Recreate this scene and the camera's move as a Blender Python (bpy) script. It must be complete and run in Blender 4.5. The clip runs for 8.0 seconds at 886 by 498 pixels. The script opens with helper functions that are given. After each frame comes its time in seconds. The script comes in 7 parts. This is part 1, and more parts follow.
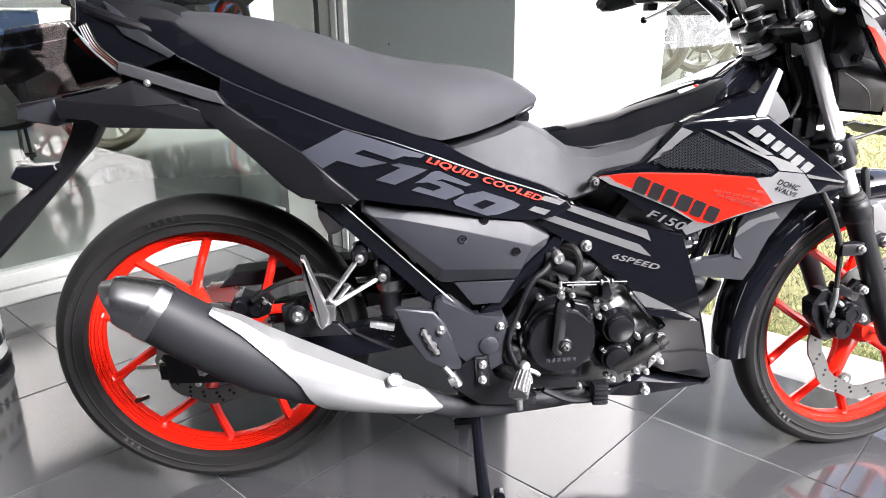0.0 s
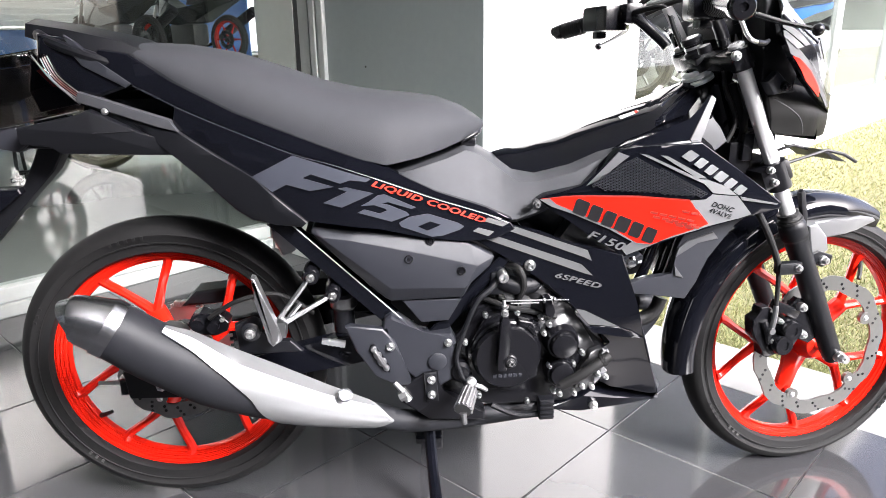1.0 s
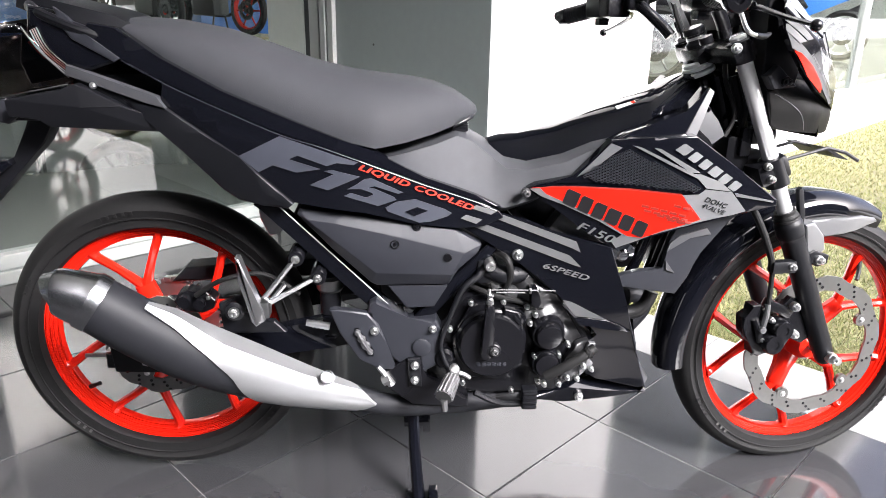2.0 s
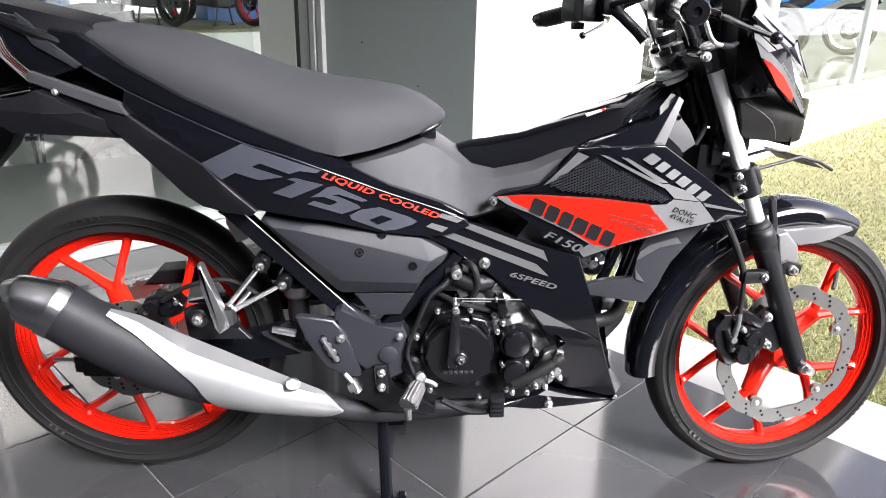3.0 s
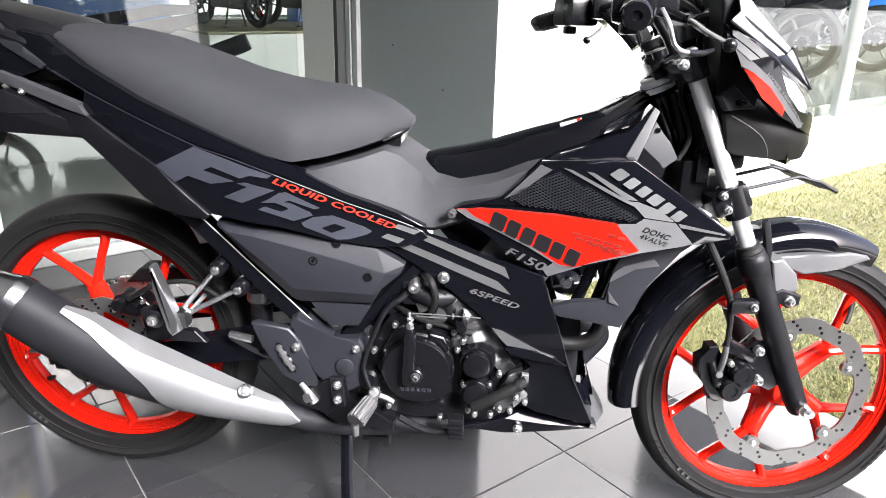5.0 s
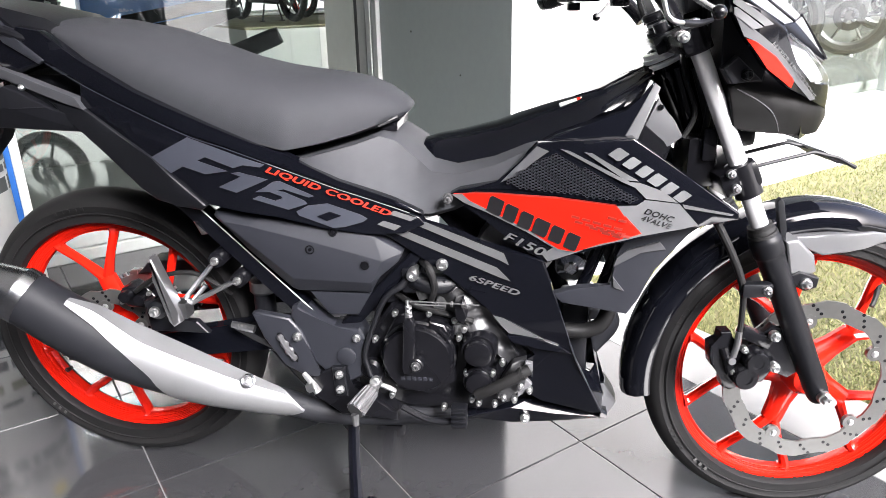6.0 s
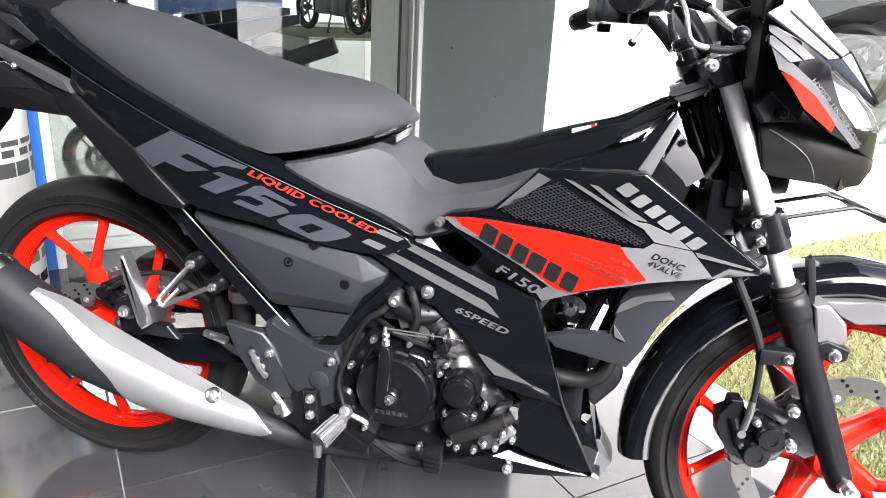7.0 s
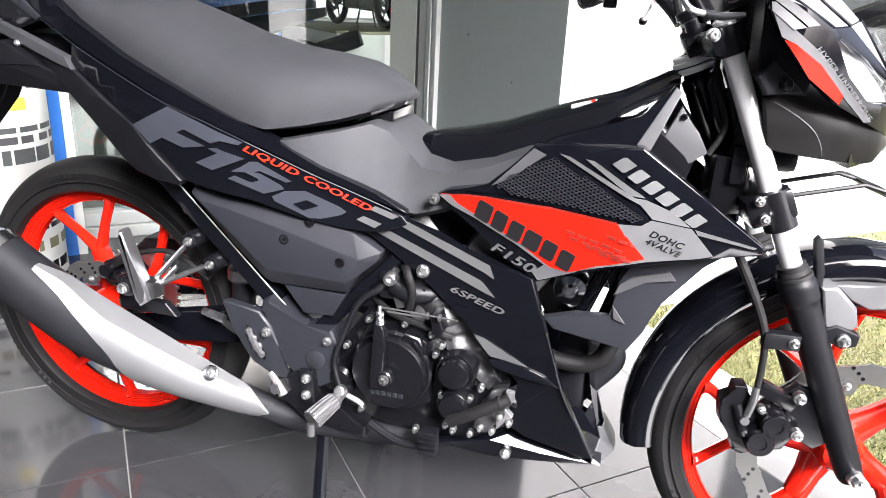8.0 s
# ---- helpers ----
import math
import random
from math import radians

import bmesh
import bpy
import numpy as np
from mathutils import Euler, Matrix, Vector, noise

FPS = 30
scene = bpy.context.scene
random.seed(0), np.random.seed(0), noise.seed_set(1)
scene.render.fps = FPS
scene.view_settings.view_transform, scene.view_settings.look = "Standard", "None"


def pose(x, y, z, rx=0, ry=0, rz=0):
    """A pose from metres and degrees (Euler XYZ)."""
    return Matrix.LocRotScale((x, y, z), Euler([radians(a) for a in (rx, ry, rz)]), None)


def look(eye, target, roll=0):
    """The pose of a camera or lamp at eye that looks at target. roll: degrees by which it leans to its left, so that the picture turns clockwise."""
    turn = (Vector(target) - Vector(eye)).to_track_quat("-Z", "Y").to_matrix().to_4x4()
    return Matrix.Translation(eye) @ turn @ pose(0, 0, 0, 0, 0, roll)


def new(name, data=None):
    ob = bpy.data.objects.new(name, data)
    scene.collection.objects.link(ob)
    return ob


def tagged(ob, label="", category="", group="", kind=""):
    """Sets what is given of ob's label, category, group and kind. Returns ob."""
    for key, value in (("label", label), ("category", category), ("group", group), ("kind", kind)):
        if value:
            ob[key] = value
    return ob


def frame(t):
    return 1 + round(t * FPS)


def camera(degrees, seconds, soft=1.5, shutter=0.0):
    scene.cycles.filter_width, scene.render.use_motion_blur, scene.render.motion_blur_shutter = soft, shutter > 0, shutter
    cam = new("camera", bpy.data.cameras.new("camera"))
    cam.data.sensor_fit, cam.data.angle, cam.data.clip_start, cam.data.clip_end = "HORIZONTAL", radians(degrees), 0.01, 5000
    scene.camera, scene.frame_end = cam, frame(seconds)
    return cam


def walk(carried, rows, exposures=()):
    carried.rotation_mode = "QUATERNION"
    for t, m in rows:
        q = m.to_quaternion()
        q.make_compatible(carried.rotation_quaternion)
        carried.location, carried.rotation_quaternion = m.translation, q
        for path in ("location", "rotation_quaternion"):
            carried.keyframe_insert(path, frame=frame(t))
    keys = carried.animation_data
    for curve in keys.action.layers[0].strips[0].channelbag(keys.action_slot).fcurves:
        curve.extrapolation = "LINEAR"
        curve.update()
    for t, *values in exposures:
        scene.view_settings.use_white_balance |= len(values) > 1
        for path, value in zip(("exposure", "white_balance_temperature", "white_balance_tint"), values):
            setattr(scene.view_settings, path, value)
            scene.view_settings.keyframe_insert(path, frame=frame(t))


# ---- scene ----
cam = camera(64.1, 8.0, soft=0.75)
PATH = [
    (0, (0.333, -1.237, 0.876), (0.516, 0.651, 0.243), -0.6),
    (0.5, (0.387, -1.272, 0.888), (0.555, 0.627, 0.282), -0.7),
    (1, (0.421, -1.289, 0.898), (0.599, 0.613, 0.305), -0.7),
    (1.5, (0.447, -1.301, 0.901), (0.612, 0.593, 0.282), 0.3),
    (1.7, (0.459, -1.294, 0.905), (0.595, 0.594, 0.26), 0.6),
    (2.8, (0.519, -1.262, 0.923), (0.66, 0.622, 0.265), 1.8),
    (3, (0.543, -1.268, 0.935), (0.652, 0.611, 0.259), 1.2),
    (3.5, (0.564, -1.264, 0.926), (0.677, 0.606, 0.226), 0.9),
    (4, (0.621, -1.257, 0.928), (0.617, 0.623, 0.244), 0.9),
    (4.2, (0.637, -1.246, 0.928), (0.613, 0.639, 0.26), 1.0),
    (4.5, (0.689, -1.231, 0.932), (0.62, 0.654, 0.266), 1.5),
    (4.7, (0.719, -1.222, 0.937), (0.62, 0.66, 0.27), 1.5),
    (5.8, (0.812, -1.193, 0.94), (0.594, 0.666, 0.237), -0.6),
    (6, (0.826, -1.184, 0.926), (0.57, 0.671, 0.223), -1.1),
    (6.5, (0.861, -1.139, 0.903), (0.521, 0.714, 0.232), 0.7),
    (7, (0.9, -1.08, 0.902), (0.505, 0.771, 0.255), 3.1),
    (7.2, (0.918, -1.066, 0.911), (0.506, 0.773, 0.242), 2.8),
    (7.5, (0.93, -1.056, 0.899), (0.512, 0.78, 0.222), 2.8),
    (8, (0.948, -1.059, 0.873), (0.471, 0.768, 0.214), 2.8),
]
EXPOSURES = [(0.0, 3.04), (0.5, 3.02), (1.0, 2.95), (1.5, 2.82), (3.0, 2.71), (4.0, 2.70), (6.0, 2.69), (7.0, 2.83), (8.0, 2.84)]
walk(cam, [(t, look(*p)) for t, *p in PATH], EXPOSURES)

# ---- world, sun, exposure ----
world = bpy.data.worlds.new("sky")
scene.world = world
world.use_nodes = True
wn = world.node_tree.nodes
sky = wn.new("ShaderNodeTexSky")
sky.sky_type, sky.sun_disc = "NISHITA", False
sky.sun_elevation, sky.sun_rotation = radians(36), radians(140)
sky.air_density, sky.dust_density, sky.ozone_density = 0.3, 9.0, 0.5
wn["Background"].inputs["Strength"].default_value = 0.17
world.node_tree.links.new(sky.outputs[0], wn["Background"].inputs["Color"])
sun = new("sun", bpy.data.lights.new("sun", "SUN"))
sun.data.energy, sun.data.angle, sun.data.color = 1.8, radians(20), (1.0, 0.965, 0.92)
sun.matrix_world = look((0, 0, 6), (-5.2, 6.3, 0.0))
scene.view_settings.use_white_balance = True
scene.view_settings.white_balance_temperature, scene.view_settings.white_balance_tint = 5930, 10.2

# ---- materials ----
MATS = {}


def mat(name, color, rough=0.5, metal=0.0, vary=0.12, scale=40.0, bump=0.0, bump_scale=300.0, coat=0.0, big=3.0, alpha_mix=None, spec=0.5):
    """A painted, plastic or metal surface with grain at two scales."""
    m = bpy.data.materials.new(name)
    m.use_nodes = True
    nt = m.node_tree
    N, Lk = nt.nodes, nt.links
    p = N["Principled BSDF"]
    co = N.new("ShaderNodeTexCoord")
    n1, n2 = N.new("ShaderNodeTexNoise"), N.new("ShaderNodeTexNoise")
    n1.inputs["Scale"].default_value, n2.inputs["Scale"].default_value = scale, big
    n1.inputs["Detail"].default_value = 4.0
    for n in (n1, n2):
        Lk.new(co.outputs["Object"], n.inputs["Vector"])
    add = N.new("ShaderNodeMath")
    add.operation = "ADD"
    Lk.new(n1.outputs["Fac"], add.inputs[0])
    Lk.new(n2.outputs["Fac"], add.inputs[1])
    rng = N.new("ShaderNodeMapRange")
    rng.inputs["From Min"].default_value, rng.inputs["From Max"].default_value = 0.6, 1.4
    rng.inputs["To Min"].default_value, rng.inputs["To Max"].default_value = 1.0 - vary, 1.0 + vary
    Lk.new(add.outputs[0], rng.inputs["Value"])
    mul = N.new("ShaderNodeVectorMath")
    mul.operation = "SCALE"
    mul.inputs[0].default_value = color[:3]
    Lk.new(rng.outputs[0], mul.inputs["Scale"])
    Lk.new(mul.outputs[0], p.inputs["Base Color"])
    r2 = N.new("ShaderNodeMapRange")
    r2.inputs["From Min"].default_value, r2.inputs["From Max"].default_value = 0.35, 0.65
    r2.inputs["To Min"].default_value, r2.inputs["To Max"].default_value = rough * 0.85, min(1.0, rough * 1.15)
    Lk.new(n2.outputs["Fac"], r2.inputs["Value"])
    Lk.new(r2.outputs[0], p.inputs["Roughness"])
    p.inputs["Metallic"].default_value = metal
    p.inputs["Coat Weight"].default_value = coat
    p.inputs["Coat Roughness"].default_value = 0.04
    p.inputs["Specular IOR Level"].default_value = spec
    if bump:
        nb = N.new("ShaderNodeTexNoise")
        nb.inputs["Scale"].default_value, nb.inputs["Detail"].default_value = bump_scale, 3.0
        Lk.new(co.outputs["Object"], nb.inputs["Vector"])
        bp = N.new("ShaderNodeBump")
        bp.inputs["Strength"].default_value, bp.inputs["Distance"].default_value = bump, 0.002
        Lk.new(nb.outputs["Fac"], bp.inputs["Height"])
        Lk.new(bp.outputs[0], p.inputs["Normal"])
    MATS[name] = m
    return m


def glass(name, tint, rough=0.0, ior=1.45):
    """Clear thin glazing: a mix of see-through and mirror by Fresnel."""
    m = bpy.data.materials.new(name)
    m.use_nodes = True
    N, Lk = m.node_tree.nodes, m.node_tree.links
    N.remove(N["Principled BSDF"])
    tr, gl, mx = N.new("ShaderNodeBsdfTransparent"), N.new("ShaderNodeBsdfGlossy"), N.new("ShaderNodeMixShader")
    tr.inputs["Color"].default_value = (*tint, 1)
    gl.inputs["Roughness"].default_value = rough
    lw, pw, fr = N.new("ShaderNodeLayerWeight"), N.new("ShaderNodeMath"), N.new("ShaderNodeMath")
    lw.inputs["Blend"].default_value = 0.5
    pw.operation, fr.operation = "POWER", "MULTIPLY_ADD"
    f0 = ((ior - 1) / (ior + 1)) ** 2
    pw.inputs[1].default_value = 5.0
    fr.inputs[1].default_value, fr.inputs[2].default_value = 1.0 - f0, f0
    Lk.new(lw.outputs["Facing"], pw.inputs[0])
    Lk.new(pw.outputs[0], fr.inputs[0])
    Lk.new(fr.outputs[0], mx.inputs[0])
    Lk.new(tr.outputs[0], mx.inputs[1])
    Lk.new(gl.outputs[0], mx.inputs[2])
    Lk.new(mx.outputs[0], N["Material Output"].inputs["Surface"])
    return m


GLOSS = mat("gloss_black_paint", (0.0024, 0.0026, 0.0040), 0.07, bump=0.004, bump_scale=900, spec=0.36)
MATTE = mat("matte_black_plastic", (0.0032, 0.0034, 0.0046), 0.45, bump=0.12, bump_scale=1600, vary=0.15, spec=0.22)
SATIN = mat("satin_dark_grey_plastic", (0.0120, 0.0128, 0.0166), 0.48, bump=0.1, bump_scale=1800, spec=0.28)
GREY = mat("metallic_grey_paint", (0.049, 0.0495, 0.053), 0.46, metal=0.1, bump=0.02, bump_scale=2500)
SEAT = mat("seat_vinyl", (0.0175, 0.0183, 0.0215), 0.74, bump=0.28, bump_scale=1100, vary=0.1, spec=0.28)
RUBBER = mat("tyre_rubber", (0.0058, 0.0057, 0.0059), 0.62, bump=0.2, bump_scale=500, vary=0.25, scale=60, spec=0.22)
WORN = mat("pale_rubber_mark", (0.045, 0.045, 0.044), 0.7)
RED = mat("red_wheel_paint", (0.47, 0.0085, 0.0022), 0.16, spec=0.28, vary=0.06)
REDG = mat("red_graphic_film", (0.46, 0.0075, 0.002), 0.34, spec=0.15, vary=0.05)
SHIELD = mat("satin_silver_paint", (0.185, 0.187, 0.192), 0.44, metal=0.65, vary=0.06, bump=0.03, bump_scale=900)
COVER = mat("matte_grey_cover", (0.0290, 0.0298, 0.0335), 0.62, bump=0.03, bump_scale=2500, spec=0.22)
SLATE = mat("slate_graphic_film", (0.037, 0.040, 0.052), 0.35, metal=0.3, vary=0.08)
SILVERG = mat("silver_graphic_film", (0.09, 0.09, 0.093), 0.35, metal=0.3, vary=0.06)
BLACKG = mat("black_graphic_film", (0.008, 0.008, 0.009), 0.3)
MARKS = mat("bright_silver_film", (0.095, 0.096, 0.10), 0.35, metal=0.3, vary=0.05)
GREYW = mat("silver_grey_paint", (0.085, 0.0855, 0.09), 0.42, metal=0.1, bump=0.02, bump_scale=2500)
FORKC = mat("hard_chrome_tube", (0.72, 0.72, 0.73), 0.22, metal=0.66, vary=0.02)
# white base stands in for the reflection on the chrome bearing races
RACE_WHITE = mat("white_race_reflection", (0.80, 0.80, 0.81), 0.3, metal=0.3, vary=0.05)
FOOTA = mat("bright_cast_aluminium", (0.24, 0.24, 0.248), 0.34, metal=0.9, vary=0.15, bump=0.12, bump_scale=500)
POLISH = mat("polished_cast_alloy", (0.011, 0.011, 0.012), 0.36, metal=0.1, vary=0.35, scale=55, big=18, bump=0.3, bump_scale=70)
STEEL = mat("zinc_steel", (0.60, 0.60, 0.60), 0.34, metal=1.0, vary=0.12)
CAPM = mat("brushed_stainless", (0.40, 0.406, 0.425), 0.28, metal=1.0, vary=0.12, bump=0.05, bump_scale=700)
ALU = mat("brushed_aluminium", (0.26, 0.262, 0.27), 0.38, metal=1.0, vary=0.1, bump=0.05, bump_scale=700)
CAST = mat("cast_engine_alloy", (0.088, 0.088, 0.0896), 0.42, metal=0.7, bump=0.25, bump_scale=700, vary=0.2)
ENGB = mat("black_engine_paint", (0.0032, 0.0032, 0.0042), 0.27, bump=0.04, bump_scale=420, vary=0.25, spec=0.36)
PIPE = mat("dark_pipe_coating", (0.0088, 0.0092, 0.0112), 0.58, bump=0.06, bump_scale=1200, vary=0.2, spec=0.16)
DISC = mat("drilled_disc_steel", (0.135, 0.134, 0.130), 0.36, metal=0.8, vary=0.08, scale=120)
LENS = glass("clear_lens", (0.9, 0.9, 0.92), 0.02)
SMOKE = glass("smoked_lens", (0.55, 0.5, 0.5), 0.02)
WINDOW = glass("showroom_glass", (0.90, 0.93, 0.915), 0.0, 1.65)
REFLECT = mat("lamp_reflector", (0.85, 0.85, 0.87), 0.12, metal=1.0, vary=0.05)
# near-white base paints the sky that the chromed lamp bowl mirrors
LAMPW = mat("pale_lamp_reflection", (0.82, 0.82, 0.84), 0.25, metal=0.2, vary=0.05)
VISOR = mat("pearl_silver_paint", (0.24, 0.24, 0.25), 0.22, metal=0.25, coat=0.4, vary=0.05)
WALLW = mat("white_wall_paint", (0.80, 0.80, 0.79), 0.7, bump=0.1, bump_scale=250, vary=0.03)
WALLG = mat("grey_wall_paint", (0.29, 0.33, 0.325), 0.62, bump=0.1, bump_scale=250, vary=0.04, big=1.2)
FRAMEW = mat("white_window_frame", (0.37, 0.39, 0.38), 0.4, vary=0.04)
# frame paint darkened for the sill, to offset the extra sky it gets
SILL_DIM = mat("dimmed_sill_paint", (0.26, 0.275, 0.265), 0.45, vary=0.08, big=4.0)
# frame paint lightened for the reveal: its light is put into the colour
REVEAL_LIT = mat("lit_reveal_paint", (0.56, 0.60, 0.56), 0.5, vary=0.04)
FRAMED = mat("dark_gasket", (0.05, 0.055, 0.055), 0.5)
JOINT = mat("tile_joint_mortar", (0.12, 0.12, 0.116), 0.85, bump=0.2)
INFLOOR = mat("polished_showroom_floor", (0.17, 0.18, 0.172), 0.08, vary=0.03, big=1.5, spec=0.6)
INWALL = mat("showroom_wall", (0.60, 0.62, 0.59), 0.7, vary=0.06)
BLUEP = mat("blue_panel_paint", (0.02, 0.10, 0.34), 0.35, vary=0.08)
PRINT = mat("white_printed_film", (0.47, 0.485, 0.46), 0.35, vary=0.06)
YELLOWG = mat("yellow_print", (0.75, 0.62, 0.05), 0.4)
ORANGEP = mat("burnt_orange_print", (0.33, 0.014, 0.004), 0.4, vary=0.05)
CHINP = mat("worn_black_plastic", (0.0046, 0.0045, 0.0045), 0.42, bump=0.12, bump_scale=1200, vary=0.2, spec=0.17)
BROWNM = mat("dark_red_print", (0.16, 0.012, 0.007), 0.4)
BULB = mat("dark_red_reflector", (0.05, 0.010, 0.008), 0.3)
WOODM = mat("olive_counter_laminate", (0.11, 0.105, 0.055), 0.5, vary=0.1)


def tile_material(name, dark, light, rough):
    """Polished porcelain with faint clouds, its tone varied from tile to tile."""
    m = mat(name, dark, rough, vary=0.16, scale=14, big=2.5, bump=0.006, bump_scale=60, spec=0.58)
    N, Lk = m.node_tree.nodes, m.node_tree.links
    p = N["Principled BSDF"]
    info, mx = N.new("ShaderNodeObjectInfo"), N.new("ShaderNodeMix")
    mx.data_type = "RGBA"
    src = p.inputs["Base Color"].links[0].from_socket
    Lk.new(info.outputs["Random"], mx.inputs[0])
    Lk.new(src, mx.inputs[6])
    mx.inputs[7].default_value = (*light, 1)
    Lk.new(mx.outputs[2], p.inputs["Base Color"])
    return m


TILE = tile_material("grey_porcelain_tile", (0.022, 0.022, 0.024), (0.029, 0.029, 0.031), 0.10)
PALE = tile_material("pale_border_tile", (0.140, 0.140, 0.138), (0.170, 0.170, 0.167), 0.24)


def grass_material():
    m = mat("dry_grass", (0.30, 0.27, 0.09), 0.9, vary=0.35, scale=60, big=4)
    N, Lk = m.node_tree.nodes, m.node_tree.links
    p = N["Principled BSDF"]
    n, ramp, geo = N.new("ShaderNodeTexNoise"), N.new("ShaderNodeValToRGB"), N.new("ShaderNodeNewGeometry")
    n.inputs["Scale"].default_value = 3.5
    n.inputs["Detail"].default_value = 6
    ad = N.new("ShaderNodeMath")
    ad.operation = "MULTIPLY_ADD"
    ad.inputs[1].default_value = 0.35
    Lk.new(geo.outputs["Random Per Island"], ad.inputs[0])
    Lk.new(n.outputs["Fac"], ad.inputs[2])
    r = ramp.color_ramp
    r.elements[0].position, r.elements[0].color = 0.35, (0.036, 0.054, 0.012, 1)
    r.elements[1].position, r.elements[1].color = 0.92, (0.18, 0.155, 0.070, 1)
    mid = r.elements.new(0.6)
    mid.color = (0.092, 0.112, 0.030, 1)
    Lk.new(ad.outputs[0], ramp.inputs[0])
    Lk.new(ramp.outputs[0], p.inputs["Base Color"])
    return m


GRASS = grass_material()
FORECOURT = mat("pale_forecourt_concrete", (0.38, 0.38, 0.365), 0.85, vary=0.12, scale=3, big=0.4, bump=0.2, bump_scale=60)
UNSEEN_GROUND = mat("unseen_dark_ground", (0.045, 0.045, 0.046), 0.9, vary=0.2, scale=30, big=0.7, bump=0.4, bump_scale=120)
SOIL = mat("lawn_soil", (0.085, 0.080, 0.036), 0.95, vary=0.3, scale=25, big=2, bump=0.4, bump_scale=80)


# ---- builders ----
def finish(name, bm, material, parent=None, label="", smooth=35, at=None):
    """Links a bmesh as one mesh object, under a thing or part when a parent is given."""
    bmesh.ops.recalc_face_normals(bm, faces=bm.faces)
    me = bpy.data.meshes.new(name)
    bm.to_mesh(me)
    bm.free()
    me.materials.append(material)
    if smooth:
        for f in me.polygons:
            f.use_smooth = True
        me.set_sharp_from_angle(angle=radians(smooth))
    ob = new(name, me)
    if at is not None:
        ob.matrix_basis = at
    if parent is not None:
        ob.parent = parent
        w = Matrix.Identity(4)
        q = parent
        chain = []
        while q is not None:
            chain.append(q)
            q = q.parent
        for q in reversed(chain):
            w = w @ q.matrix_parent_inverse @ q.matrix_basis
        ob.matrix_parent_inverse = w.inverted()
    if label:
        tagged(ob, label)
    return ob


part = finish


def box(bm, lo, hi, bevel=0.0, turn=None):
    """Adds a box between two corners to a bmesh."""
    c = [(lo[i] + hi[i]) / 2 for i in range(3)]
    s = [abs(hi[i] - lo[i]) for i in range(3)]
    m = Matrix.Translation(c) @ Matrix.Diagonal((*s, 1))
    if turn is not None:
        m = turn @ m
    r = bmesh.ops.create_cube(bm, size=1, matrix=m)
    if bevel:
        es = {e for v in r["verts"] for e in v.link_edges}
        bmesh.ops.bevel(bm, geom=list(es), offset=bevel, segments=2, affect="EDGES", profile=0.6)
    return bm


def spline(points, n):
    """Catmull-Rom through points, n steps to each span."""
    P = [Vector(p) for p in points]
    out = []
    for i in range(len(P) - 1):
        a, b, c, d = P[max(i - 1, 0)], P[i], P[i + 1], P[min(i + 2, len(P) - 1)]
        for k in range(n):
            t = k / n
            out.append(0.5 * (2 * b + (c - a) * t + (2 * a - 5 * b + 4 * c - d) * t * t + (3 * b - a - 3 * c + d) * t ** 3))
    out.append(P[-1])
    return out


def loft(bm, rings, caps=True, close=True):
    """Skins rings of equal length."""
    vs = [[bm.verts.new(p) for p in r] for r in rings]
    n = len(rings[0])
    for a, b in zip(vs, vs[1:]):
        for i in range(n if close else n - 1):
            j = (i + 1) % n
            bm.faces.new((a[i], a[j], b[j], b[i]))
    if caps:
        bm.faces.new(vs[0][::-1])
        bm.faces.new(vs[-1])
    return bm


def tube(bm, points, radius, sides=12, steps=6, flat=1.0, caps=True):
    """A round bar along points; radius one number or one a point."""
    P = spline(points, steps) if len(points) > 2 else [Vector(p) for p in points]
    if hasattr(radius, "__len__"):
        R = list(np.interp(np.linspace(0, len(radius) - 1, len(P)), range(len(radius)), radius))
    else:
        R = [radius] * len(P)
    ref = Vector((0, 1, 0))
    rings = []
    for i, p in enumerate(P):
        d = (P[min(i + 1, len(P) - 1)] - P[max(i - 1, 0)]).normalized()
        if abs(d.dot(ref)) > 0.95:
            ref = Vector((0, 0, 1))
        u = (ref - d * ref.dot(d)).normalized()
        v = d.cross(u)
        rings.append([p + (u * math.cos(k * 2 * math.pi / sides) * flat + v * math.sin(k * 2 * math.pi / sides)) * R[i] for k in range(sides)])
    return loft(bm, rings, caps)


def lathe(bm, profile, centre, axis=(0, -1, 0), sides=32, close=False):
    """Turns (radius, height) pairs about an axis through centre."""
    d = Vector(axis).normalized()
    u = d.orthogonal().normalized()
    v = d.cross(u)
    c = Vector(centre)
    rings = []
    for r, h in profile:
        r = max(r, 1e-5)
        rings.append([c + d * h + (u * math.cos(k * 2 * math.pi / sides) + v * math.sin(k * 2 * math.pi / sides)) * r for k in range(sides)])
    if close:
        rings.append(rings[0])
        loft(bm, rings, caps=False)
        bmesh.ops.remove_doubles(bm, verts=bm.verts, dist=1e-6)
    else:
        loft(bm, rings)
    return bm


